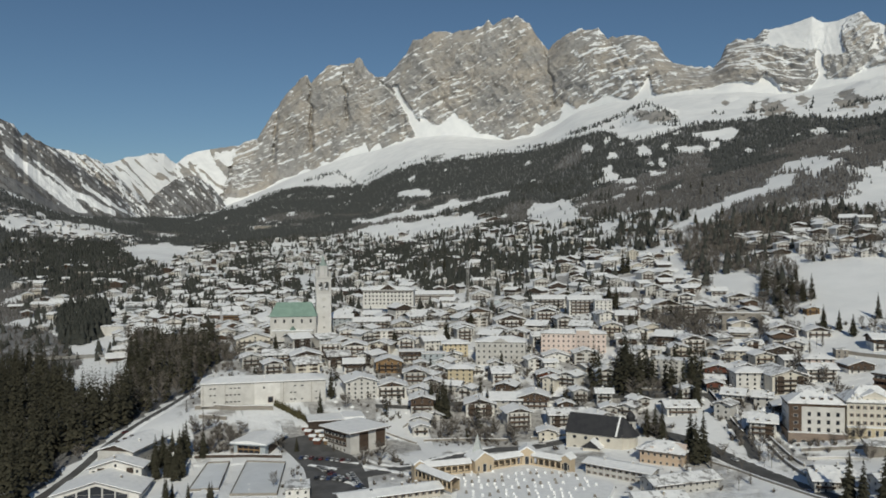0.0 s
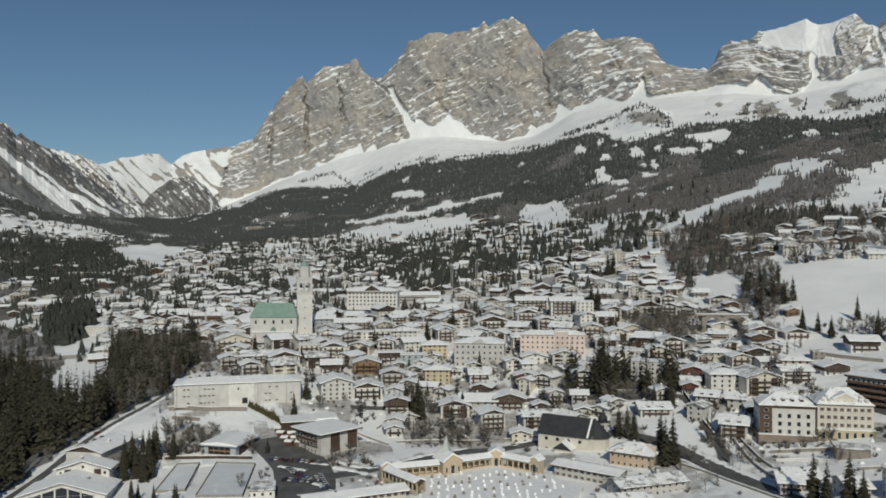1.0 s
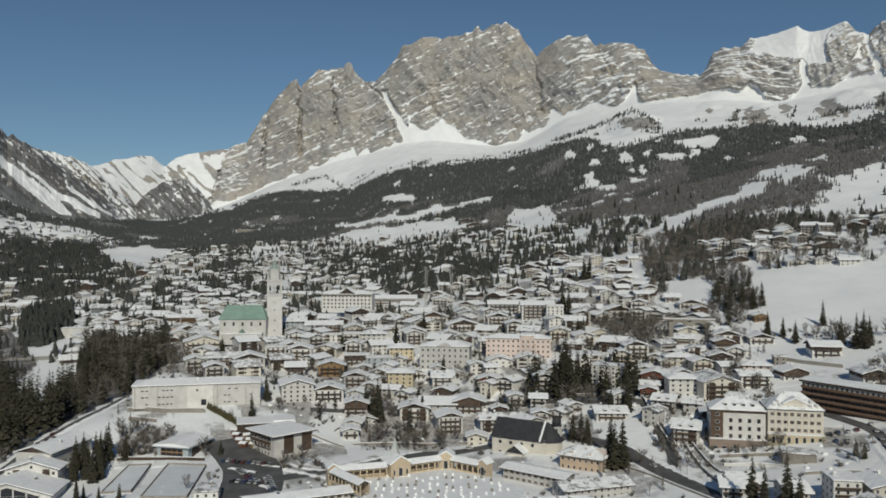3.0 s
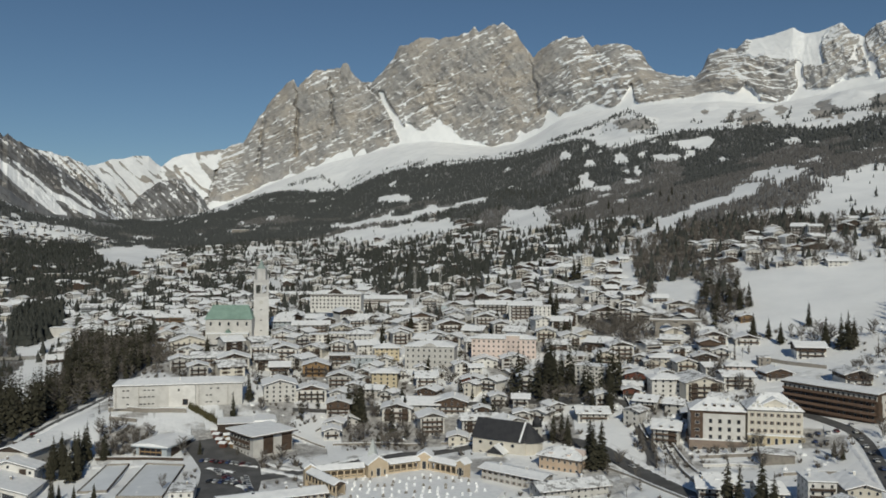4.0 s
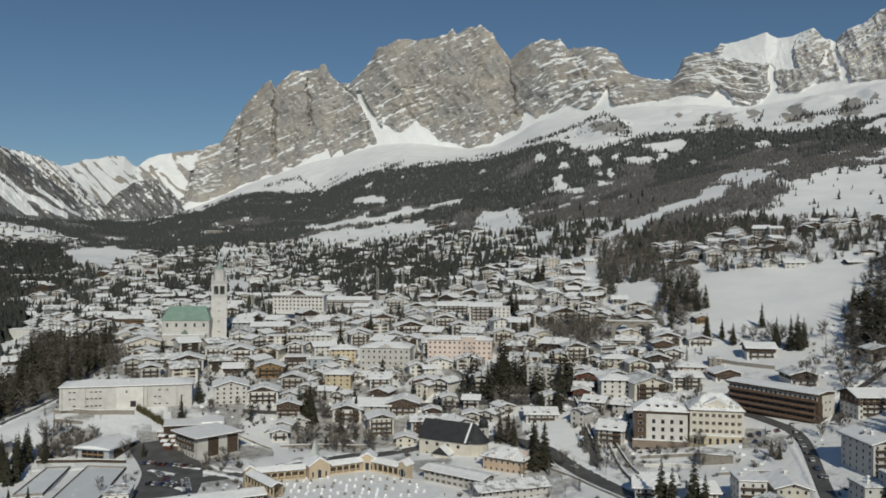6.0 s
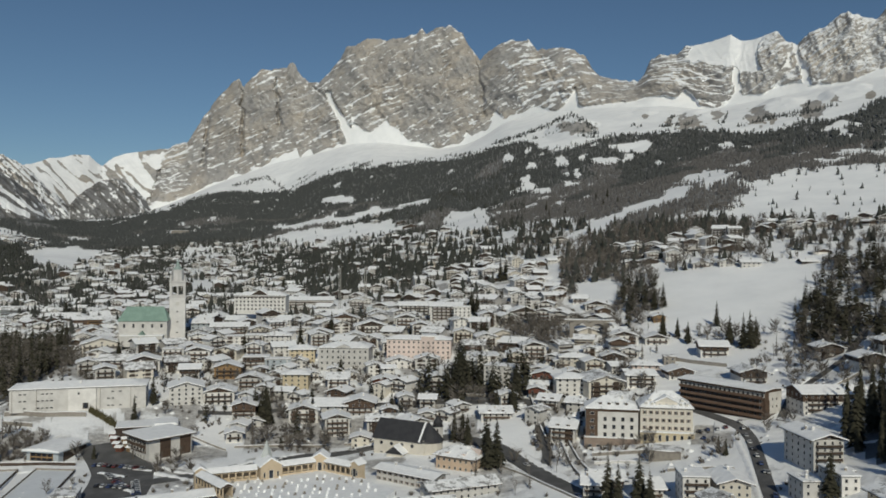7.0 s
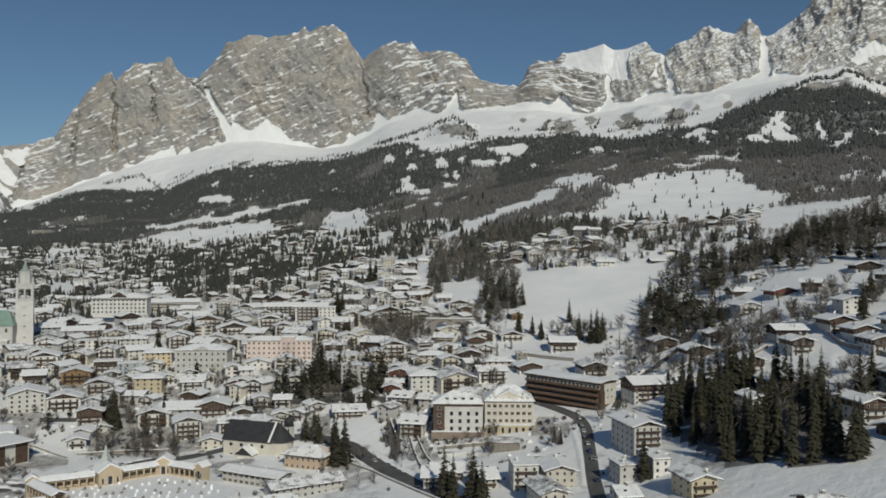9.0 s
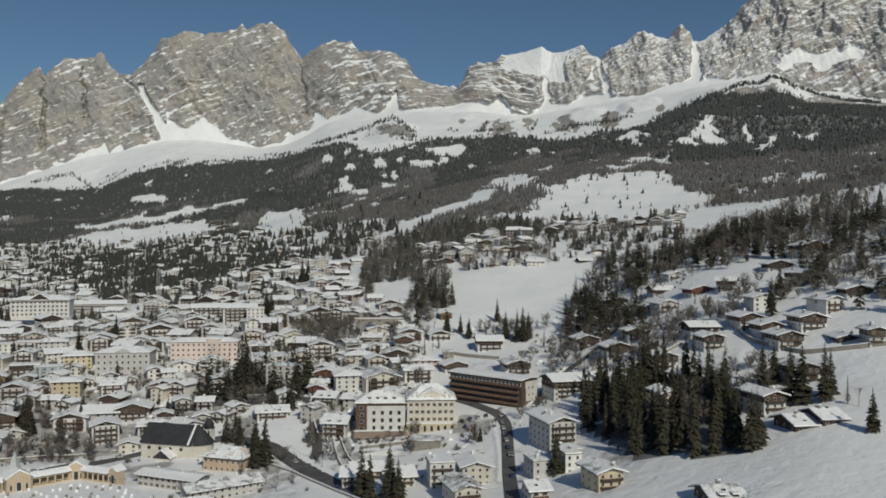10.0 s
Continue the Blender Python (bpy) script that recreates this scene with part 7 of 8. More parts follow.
for i, (x, y, rot) in enumerate(SPOTS):
    k = rng.choice((0, 0, 0, 1, 1, 1, 2, 2, 2, 4, 4, 3))
    m = pose(x, y, ground(x, y) + 0.3, 0, 0, rot)
    if k not in first:
        first.add(k)
        KINDS[k].matrix_basis = m
    else:
        copy_thing(KINDS[k], m)
for k, ob in enumerate(KINDS):
    if k not in first:
        ob.matrix_basis = pose(-30 + k * 2.5, 418, ground(-30 + k * 2.5, 418) + 0.3, 0, 0, 30)
for k, n in enumerate(("white", "black", "silver", "red", "blue")):
    for ob in bpy.data.objects:
        if ob.name.startswith("car") and ob.type == "EMPTY" and any(c.data.materials[0] == PAINTS[k] for c in ob.children if c.type == "MESH"):
            ob["label"] = f"{n} car parked on the cleared asphalt"


def snow_bank(line, h, seed):
    """A ploughed ridge of snow along a road's edge."""
    rng = random.Random(seed)
    v, f = [], []
    pts = []
    for (ax, ay), (bx, by) in zip(line, line[1:]):
        n = max(2, int(math.hypot(bx - ax, by - ay) / 1.5))
        pts += [(ax + (bx - ax) * i / n, ay + (by - ay) * i / n) for i in range(n)]
    for i, (x, y) in enumerate(pts):
        q = pts[min(i + 1, len(pts) - 1)]
        p = pts[max(i - 1, 0)]
        dx, dy = q[0] - p[0], q[1] - p[1]
        l = math.hypot(dx, dy) or 1
        nx, ny = -dy / l, dx / l
        hh = h * rng.uniform(0.3, 0.95)
        ww = h * rng.uniform(1.5, 2.6)
        z = ground(x, y)
        for u, zz in ((-ww, -0.3), (-0.45 * ww, 0.75 * hh), (0.1 * ww, hh), (0.6 * ww, 0.6 * hh), (ww, -0.3)):
            v.append((x + nx * u, y + ny * u, z + zz))
    for i in range(len(pts) - 1):
        for k in range(4):
            a = i * 5 + k
            f.append((a, a + 5, a + 6, a + 1))
    me = bpy.data.meshes.new("snow_bank")
    me.from_pydata(v, [], f)
    me.materials.append(SNOW)
    me.polygons.foreach_set("use_smooth", [True] * len(f))
    return tagged(new("snow_bank", me), "ploughed ridge of snow beside the asphalt", "snow bank", "snow banks")


for k, line in enumerate(([(-38, 432), (-30, 424), (-20, 420), (-12, 424)], [(-68, 424), (-58, 418), (-50, 414)], [(-38, 420), (-20, 409), (-12, 404)], [(-52, 428), (-40, 424)], [(-48, 396), (-38, 386), (-33, 372)], [(-120, 433), (-116, 400), (-110, 372)],
                          [(-100, 432), (-95, 404), (-88, 374)], [(-132, 434), (-84, 432)], [(145, 435), (160, 394), (176, 345), (188, 314)],
                          [(258, 400), (242, 348), (227, 308)], [(-168, 580), (-177, 512), (-191, 472)], [(-15, 424), (8, 444), (34, 461)],
                          [(175, 470), (173, 412)], [(60, 535), (10, 536)], [(330, 458), (300, 440)], [(285, 350), (300, 330), (310, 300)])):
    snow_bank(line, 0.9 + 0.2 * (k % 3), k)
# ---- trees ----
def leaf_material(name, c1, c2):
    m, nt, b = nodes_of(name, 0.85, 0.0, 0.15)
    geo = nt.nodes.new("ShaderNodeNewGeometry")
    oi = nt.nodes.new("ShaderNodeObjectInfo")
    n = noise_of(nt, 0.12, 3.0, 0.6, "World")
    f = math_node(nt, "MULTIPLY_ADD", geo.outputs["Random Per Island"], 0.5, math_node(nt, "MULTIPLY_ADD", oi.outputs["Random"], 0.2, math_node(nt, "MULTIPLY", n, 0.4)), clamp=True)
    nt.links.new(mixc(nt, f, c1, c2), b.inputs["Base Color"])
    return m


# distance haze is put into the far needles and twigs: paler, bluer colours
HAZY_NEEDLE = leaf_material("hazy_spruce_needles", (0.052, 0.057, 0.058), (0.108, 0.112, 0.110))
HAZY_TWIGS = leaf_material("hazy_larch_twigs", (0.085, 0.082, 0.081), (0.165, 0.157, 0.152))
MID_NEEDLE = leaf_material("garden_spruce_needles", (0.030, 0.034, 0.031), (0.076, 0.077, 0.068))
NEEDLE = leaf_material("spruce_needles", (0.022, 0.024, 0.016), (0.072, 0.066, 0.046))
LARCH = leaf_material("bare_larch_twigs", (0.085, 0.076, 0.068), (0.19, 0.170, 0.150))


def spruce(seed, h, tiers, per, spread, slim=1.0, fan=0.30):
    """Crown of drooping boughs, each a folded blade, thinning to the tip; trunk apart. Returns two shapes."""
    rng = random.Random(seed)
    crown, trunk = Shape(), Shape()
    trunk.ring(h * 0.014 + 0.08, 0.04, -0.6, h * 0.97, 6)
    for t in range(tiers):
        q = (t + 0.5) / tiers
        z = h * (0.10 + 0.88 * q)
        r = spread * (1 - q) ** 0.85 * rng.uniform(0.82, 1.12) + 0.15
        k = max(4, int(per * (1 - 0.5 * q)))
        a0 = rng.uniform(0, 6.28)
        for i in range(k):
            a = a0 + 6.283 * i / k + rng.uniform(-0.25, 0.25)
            L = r * rng.uniform(0.7, 1.15) * slim
            zz = z + rng.uniform(-0.045, 0.045) * h
            dz = L * rng.uniform(0.25, 0.6)
            ca, sa = math.cos(a), math.sin(a)
            wd = L * fan * rng.uniform(0.8, 1.3)
            n = len(crown.v)
            mx, mz = 0.55 * L, zz - 0.35 * dz
            crown.v += [(0, 0, zz + 0.25 * dz), (mx * ca - wd * sa, mx * sa + wd * ca, mz - 0.3 * wd), (L * ca, L * sa, zz - dz), (mx * ca + wd * sa, mx * sa - wd * ca, mz - 0.3 * wd), (mx * ca, mx * sa, mz + 0.35 * wd)]
            crown.f += [(n, n + 1, n + 4), (n + 4, n + 1, n + 2), (n, n + 4, n + 3), (n + 4, n + 2, n + 3)]
    return crown, trunk


def bare_tree(seed, h):
    """A leafless broad tree: limbs that fork into twigs."""
    rng = random.Random(seed)
    sh = Shape()

    def limb(p, d, L, r, depth):
        q = p + d * L
        n = len(sh.v)
        side = d.orthogonal().normalized()
        up = d.cross(side)
        for c, rad in ((p, r), (q, r * 0.55)):
            for k in range(3):
                a = 2.094 * k
                sh.v.append(tuple(c + (side * math.cos(a) + up * math.sin(a)) * rad))
        for k in range(3):
            m = (k + 1) % 3
            sh.f.append((n + k, n + m, n + 3 + m, n + 3 + k))
        if depth:
            for _ in range(4 if depth > 1 else 5):
                e = (d + Vector((rng.uniform(-1, 1), rng.uniform(-1, 1), rng.uniform(-0.15, 0.8))) * 0.75).normalized()
                limb(p + d * L * rng.uniform(0.45, 1.0), e, L * rng.uniform(0.5, 0.75), r * 0.5, depth - 1)
    limb(Vector((0, 0, -0.4)), Vector((0, 0, 1)), h * 0.45, h * 0.016, 3)
    return sh


SPRUCES = []
for k in range(6):
    cr, tr = spruce(100 + k, 23.0 + k, 26, 13, 3.3 + 0.35 * (k % 3), 1.0, 0.3)
    SPRUCES.append((cr.mesh("spruce_crown", NEEDLE), tr.mesh("spruce_trunk", BARK), cr))
LARCHES = []
for k in range(4):
    cr, tr = spruce(200 + k, 18.0 + k, 16, 9, 2.6, 1.0, 0.16)
    LARCHES.append((cr.mesh("larch_crown", LARCH), tr.mesh("larch_trunk", BARK), cr))
BARES = [bare_tree(300 + k, 11.0 + k).mesh("bare_crown", LARCH) for k in range(4)]
MID_SPRUCE = [spruce(420 + k, 24.0 + 1.5 * k, 13, 7, 3.4, 1.0, 0.38)[0] for k in range(4)]


def twiggy(seed, h, blades, width):
    """A leafless tree seen from afar: a stem and many thin twigs that fan out to a rounded, uneven crown."""
    rng = random.Random(seed)
    sh = Shape()
    w = width * 0.7
    sh.v += [(-w / 2, 0, -0.4), (w / 2, 0, -0.4), (0, 0, h * 0.9), (0, -w / 2, -0.4), (0, w / 2, -0.4)]
    sh.f += [(0, 1, 2), (3, 4, 2)]
    for i in range(blades):
        z0 = h * rng.uniform(0.12, 0.7)
        a = rng.uniform(0, 6.28)
        q = rng.uniform(0.0, 1.0)
        r = h * 0.27 * (0.35 + 0.65 * math.sin(math.pi * min(1.0, z0 / h + 0.15))) * rng.uniform(0.5, 1.15)
        z1 = z0 + (h - z0) * rng.uniform(0.12, 0.6) + h * 0.06 * q
        b = rng.uniform(0, 6.28)
        n = len(sh.v)
        dx, dy = width * math.cos(b) / 2, width * math.sin(b) / 2
        m = 0.45
        sh.v += [(0, 0, z0), (r * m * math.cos(a) + dx, r * m * math.sin(a) + dy, z0 + (z1 - z0) * 0.4 - width / 2), (r * math.cos(a), r * math.sin(a), z1), (r * m * math.cos(a) - dx, r * m * math.sin(a) - dy, z0 + (z1 - z0) * 0.5 + width / 2)]
        sh.f += [(n, n + 1, n + 2), (n, n + 2, n + 3)]
    return sh


MID_LARCH = [twiggy(430 + k, 17.0 + k, 52, 0.23) for k in range(4)]


def far_tree(seed, h, tiers, k, spread):
    """A few ragged skirts, for woods that stay far off."""
    rng = random.Random(seed)
    sh = Shape()
    for t in range(tiers):
        q = t / tiers
        z0, z1 = h * (0.06 + 0.9 * q), h * (0.06 + 0.9 * q) + h * (0.62 - 0.12 * t)
        n = len(sh.v)
        sh.v.append((0, 0, min(z1, h)))
        for i in range(k):
            a = 6.283 * i / k + rng.uniform(-0.3, 0.3)
            r = spread * (1 - q) ** 0.9 * rng.uniform(0.6, 1.25)
            sh.v.append((r * math.cos(a), r * math.sin(a), z0 + rng.uniform(-0.06, 0.06) * h))
        sh.f += [(n, n + 1 + i, n + 1 + (i + 1) % k) for i in range(k)]
    return sh


def bush(seed):
    """A leafless shrub: thin twigs that spread from the foot."""
    rng = random.Random(seed)
    sh = Shape()
    for i in range(26):
        a, l = rng.uniform(0, 6.28), rng.uniform(1.2, 2.6)
        z = rng.uniform(2.0, 5.0)
        b = a + 1.57
        n = len(sh.v)
        q = 0.22
        sh.v += [(0.3 * math.cos(a), 0.3 * math.sin(a), 0.0), (0.6 * l * math.cos(a) + q * math.cos(b), 0.6 * l * math.sin(a) + q * math.sin(b), 0.6 * z),
                 (l * math.cos(a), l * math.sin(a), z), (0.6 * l * math.cos(a) - q * math.cos(b), 0.6 * l * math.sin(a) - q * math.sin(b), 0.55 * z)]
        sh.f += [(n, n + 1, n + 2), (n, n + 2, n + 3)]
    return sh


FAR_SPRUCE = [far_tree(400 + k, 20.0, 2, 4, 4.8) for k in range(4)]
GARDEN_SPRUCE = [far_tree(405 + k, 20.0, 4, 6, 4.3) for k in range(5)]
FAR_LARCH = [far_tree(410 + k, 17.0, 2, 4, 3.3) for k in range(4)]
THIN_LARCH = [twiggy(415 + k, 17.0, 15, 0.62) for k in range(4)]


def plant_spruce(x, y, s, rng, group="spruces in the town"):
    cr, tr, _ = SPRUCES[rng.randrange(6)]
    ob = new("spruce", tr)
    ob.matrix_basis = pose(x, y, ground(x, y), 0, 0, rng.uniform(0, 360)) @ Matrix.Diagonal((s * rng.uniform(1.15, 1.45), s * rng.uniform(1.15, 1.45), s, 1))
    tagged(ob, "tall dark green spruce standing in the snow", "tree", group)
    part("crown", cr, None, ob)


def plant_bare(x, y, s, rng):
    cr, tr, _ = LARCHES[rng.randrange(4)]
    if rng.random() < 0.5:
        ob = new("larch", tr)
        part("crown", cr, None, ob)
        tagged(ob, "leafless brown larch standing in the snow", "tree", "bare trees in the town")
    else:
        ob = new("bare_tree", BARES[rng.randrange(4)])
        tagged(ob, "leafless brown broad-crowned tree in the snow", "tree", "bare trees in the town")
    ob.matrix_basis = pose(x, y, ground(x, y), 0, 0, rng.uniform(0, 360)) @ Matrix.Diagonal((s, s, s, 1))


def join_trees(name, shapes, places, mat, label, smin, smax, seed, wide=(1.0, 1.4)):
    """Many trees in one mesh: each a turned and scaled copy of one of the shapes."""
    rs = np.random.RandomState(seed)
    V, F, off = [], [], 0
    pick = rs.randint(0, len(shapes), len(places))
    for k, sh in enumerate(shapes):
        P = places[pick == k]
        if not len(P):
            continue
        v0, f0 = np.array(sh.v), np.array(sh.f)
        a, s = rs.uniform(0, 6.28, len(P)), rs.uniform(smin, smax, len(P))
        wx = s * rs.uniform(*wide, len(P))
        c, q = np.cos(a)[:, None], np.sin(a)[:, None]
        X = (v0[None, :, 0] * c - v0[None, :, 1] * q) * wx[:, None] + P[:, 0:1]
        Y = (v0[None, :, 0] * q + v0[None, :, 1] * c) * wx[:, None] + P[:, 1:2]
        Z = v0[None, :, 2] * s[:, None] + P[:, 2:3]
        V.append(np.stack([X, Y, Z], -1).reshape(-1, 3))
        F.append((f0[None] + (np.arange(len(P)) * len(v0))[:, None, None]).reshape(-1, 3) + off)
        off += len(P) * len(v0)
    V, F = np.concatenate(V), np.concatenate(F)
    me = bpy.data.meshes.new(name)
    me.vertices.add(len(V))
    me.vertices.foreach_set("co", V.astype(np.float32).ravel())
    me.loops.add(len(F) * 3)
    me.loops.foreach_set("vertex_index", F.astype(np.int32).ravel())
    me.polygons.add(len(F))
    me.polygons.foreach_set("loop_start", np.arange(0, len(F) * 3, 3, dtype=np.int32))
    me.update(calc_edges=True)
    me.materials.append(mat)
    ob = new(name, me)
    return tagged(ob, label, "woodland", kind="stuff")


def scatter(poly, spacing, rs):
    xs, ys = [p[0] for p in poly], [p[1] for p in poly]
    n = int((max(xs) - min(xs)) * (max(ys) - min(ys)) / spacing ** 2)
    x, y = rs.uniform(min(xs), max(xs), n), rs.uniform(min(ys), max(ys), n)
    k = inside(poly, x, y)
    return x[k], y[k]


def off_houses(x, y, margin=2.0):
    keep = np.ones(len(x), bool)
    for a, b, c in HOUSES:
        keep &= (x - a) ** 2 + (y - b) ** 2 > (c + margin) ** 2
    for a, b, c in WAYS:
        keep &= (x - a) ** 2 + (y - b) ** 2 > c ** 2
    return keep


rs = np.random.RandomState(7)
for name, (poly, share, spacing) in WOODS.items():
    x, y = scatter(poly, spacing, rs)
    k = off_houses(x, y)
    for key in ("ravine_bank", "slope_meadow", "east_clearing", "east_bank", "hill_clearing"):
        k = k & ~inside(MEADOWS[key], x, y)
    x, y = x[k], y[k]
    P = np.stack([x, y, height(x, y) - 0.4], 1)
    ever = rs.uniform(0, 1, len(x)) < np.clip(share + (fbm(x / 25, y / 25, 2, 5) - 0.5) * 1.6 * min(share, 1 - share) * 2, 0, 1)
    if name == "wood_river":
        bearing = np.degrees(np.arctan2(x - CX, y - CY))
        ever = rs.uniform(0, 1, len(x)) < np.where(bearing < -25.3, 0.92, 0.42)
    far = np.hypot(x - CX, y).mean() > 800
    tall = {"wood_grove": 1.32, "wood_park": 1.15, "wood_river": 1.3, "wood_bank": 1.25, "wood_knoll": 1.15, "wood_ravine": 0.55}.get(name, 0.95)
    if ever.sum():
        kinds = GARDEN_SPRUCE if far else ([k[2] for k in SPRUCES[:4]] if name == "wood_grove" else MID_SPRUCE)
        join_trees("spruce_wood", kinds, P[ever], MID_NEEDLE if far else NEEDLE, "dense dark green spruce wood on snowy ground", 0.7 * tall, 1.15 * tall, 11, {"wood_grove": (0.7, 1.0), "wood_park": (0.85, 1.15), "wood_river": (0.75, 1.05), "wood_bank": (0.75, 1.05)}.get(name, (1.0, 1.4)))
    if (~ever).sum():
        join_trees("larch_wood", THIN_LARCH if far else MID_LARCH, P[~ever], LARCH, "leafless brown larch and birch wood on snowy ground", 0.42 * tall, 0.88 * tall, 12)

# woods of the upper slopes
x, y = [], []
for _ in range(1):
    az = rs.uniform(-34, 52, 370000)
    r = np.sqrt(rs.uniform(1100.0 ** 2, 3600.0 ** 2, 370000))
    x, y = CX + r * np.sin(np.radians(az)), CY + r * np.cos(np.radians(az))
w = wooded(x, y)
rt_here = soft(BEARING, R_TREES, np.degrees(np.arctan2(x - CX, y - CY)), 3.0)
rr_here = np.hypot(x - CX, y - CY)
edge = (rr_here > rt_here - 60) & (rr_here < rt_here + 260)
w = np.where(edge & (w < 0.1), 0.22 * np.clip((fbm(x / 70, y / 70, 4, 95) - 0.56) * 8, 0, 1), w)
k = rs.uniform(0, 1, len(x)) < w * 0.68
x, y = x[k], y[k]
k = off_houses(x, y, 4.0)
x, y = x[k], y[k]
az, r = np.degrees(np.arctan2(x - CX, y - CY)), np.hypot(x - CX, y - CY)
ever = evergreen(x, y) > 0.5
P = np.stack([x, y, height(x, y) - 0.5], 1)
join_trees("mountain_spruce_wood", FAR_SPRUCE, P[ever], HAZY_NEEDLE, "dark spruce forest below the cliffs", 0.33, 0.66, 21)
join_trees("mountain_larch_wood", FAR_LARCH, P[~ever], HAZY_TWIGS, "brown leafless larch forest on the slopes", 0.3, 0.58, 22)

# trees along the crests of the rocky ribs above the wood
def slope_place(az, rise):
    """Where the open slope at this bearing climbs to this rise over run."""
    rt, _, rb, _, _, _ = ladder(np.array([az]))
    r = np.linspace(rt[0] - 150, rb[0], 90)
    x, y = CX + r * math.sin(radians(az)), CY + r * math.cos(radians(az))
    h = (height(x, y) - 100) / r
    k = int(np.argmin(np.abs(h - rise)))
    return x[k], y[k]


q = np.random.RandomState(58)
spots = []
for line in ([(8.4, 0.134), (10.3, 0.1455), (12.2, 0.158), (13.8, 0.170), (14.7, 0.164), (15.7, 0.148)], [(32.5, 0.159), (34.3, 0.174), (36.2, 0.184), (38.0, 0.198), (39.4, 0.1985), (40.1, 0.2065), (41.2, 0.193), (42.9, 0.1815), (46.3, 0.168)],
             [(-10.0, 0.079), (-8.6, 0.087), (-7.6, 0.090), (-6.2, 0.070)], [(20.4, 0.152), (20.9, 0.165)], [(29.0, 0.158), (29.6, 0.176)], [(24.0, 0.152), (24.3, 0.160)]):
    for (a0, v0), (a1, v1) in zip(line, line[1:]):
        n = int(abs(a1 - a0) * 26 + abs(v1 - v0) * 400)
        for u in q.uniform(0, 1, n):
            spots.append(slope_place(a0 + (a1 - a0) * u + q.normal(0, 0.07), v0 + (v1 - v0) * u + q.normal(0, 0.0014)))
x, y = np.array(spots).T
join_trees("ridge_trees", FAR_SPRUCE, np.stack([x, y, height(x, y) - 0.5], 1), HAZY_NEEDLE, "dark spruces along rocky ribs above the forest", 0.35, 0.75, 59)

# trees and shrubs between the houses of the upper town
def sprinkle(n, az0, az1, r0, r1, margin, seed):
    q = np.random.RandomState(seed)
    a, r = q.uniform(az0, az1, n), np.sqrt(q.uniform(r0 * r0, r1 * r1, n))
    x, y = CX + r * np.sin(np.radians(a)), CY + r * np.cos(np.radians(a))
    keep = off_houses(x, y, margin) & (fbm(x / 70, y / 70, 3, 91) > 0.46)
    keep &= ~((x > -165) & (x < -80) & (y < 515))
    for poly in MEADOWS.values():
        keep &= ~inside(poly, x, y)
    x, y = x[keep], y[keep]
    return np.stack([x, y, height(x, y) - 0.3], 1)


P = np.concatenate([sprinkle(13000, -26, 11, 800, 2360, 0.0, 31), sprinkle(5500, -29, -13, 1050, 2350, 0.0, 34)])
P = P[np.random.RandomState(30).permutation(len(P))]
half = len(P) * 6 // 10
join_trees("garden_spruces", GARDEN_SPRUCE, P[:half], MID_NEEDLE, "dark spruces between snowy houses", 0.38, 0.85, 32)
join_trees("garden_bare_trees", THIN_LARCH, P[half:], HAZY_TWIGS, "brown bare trees between snowy houses", 0.35, 0.8, 33)
P = sprinkle(1500, -22, 22, 430, 800, -1.5, 35)
join_trees("garden_shrubs", [bush(440 + k) for k in range(4)], P, LARCH, "leafless brown shrubs and small trees in gardens", 0.35, 1.0, 36)
q = np.random.RandomState(51)
x, y = scatter(WOODS["wood_scrub_low"][0], 3.4, q)
k = off_houses(x, y, -2.0)
join_trees("bank_shrubs", [bush(450 + k2) for k2 in range(4)], np.stack([x[k], y[k], height(x[k], y[k]) - 0.2], 1), LARCH, "leafless brown scrub on the snowy bank", 0.2, 0.5, 52)
for name in ("thicket_yard", "hall_yard"):
    x, y = scatter(YARDS[name], 3.6, q)
    k = off_houses(x, y, -4.0)
    join_trees("yard_thicket", [bush(460 + k2) for k2 in range(3)] + MID_LARCH[:1], np.stack([x[k], y[k], height(x[k], y[k]) - 0.2], 1), LARCH, "leafless brown thicket beside the hall", 0.35, 0.8, 54)
x, y = [], []
for name in ("alp", "upper_strip", "meadow_wide", "meadow_notch"):
    a, b = scatter(MEADOWS[name], 34.0 if name == "alp" else 50.0, q)
    x, y = np.append(x, a), np.append(y, b)
k = off_houses(x, y, 3.0)
join_trees("meadow_trees", FAR_SPRUCE + FAR_LARCH, np.stack([x[k], y[k], height(x[k], y[k]) - 0.3], 1), HAZY_NEEDLE, "single dark trees scattered over snowy meadows", 0.25, 0.6, 53)
P = sprinkle(1900, 18, 48, 470, 1250, 0.0, 37)
join_trees("hillside_bare_trees", MID_LARCH, P, LARCH, "scattered leafless trees on the snowy hillside", 0.35, 0.95, 38)
P = sprinkle(330, 21, 37, 830, 1180, 2.0, 39)
join_trees("hamlet_spruces", GARDEN_SPRUCE, P, MID_NEEDLE, "dark spruces round the chalets of the hamlet", 0.35, 0.75, 40)
P = sprinkle(260, 36, 46, 380, 560, 0.0, 41)
join_trees("hillside_bare_trees", MID_LARCH, P, LARCH, "leafless brown trees between the hillside chalets", 0.4, 0.9, 42)

q = np.random.RandomState(55)
x, y = scatter(MEADOWS["west_fields"], 24.0, q)
k = off_houses(x, y, 2.0) & (fbm(x / 80, y / 80, 3, 96) > 0.46)
join_trees("western_field_trees", FAR_SPRUCE, np.stack([x[k], y[k], height(x[k], y[k]) - 0.3], 1), HAZY_NEEDLE, "dark trees among the snowy western fields", 0.4, 0.8, 56)

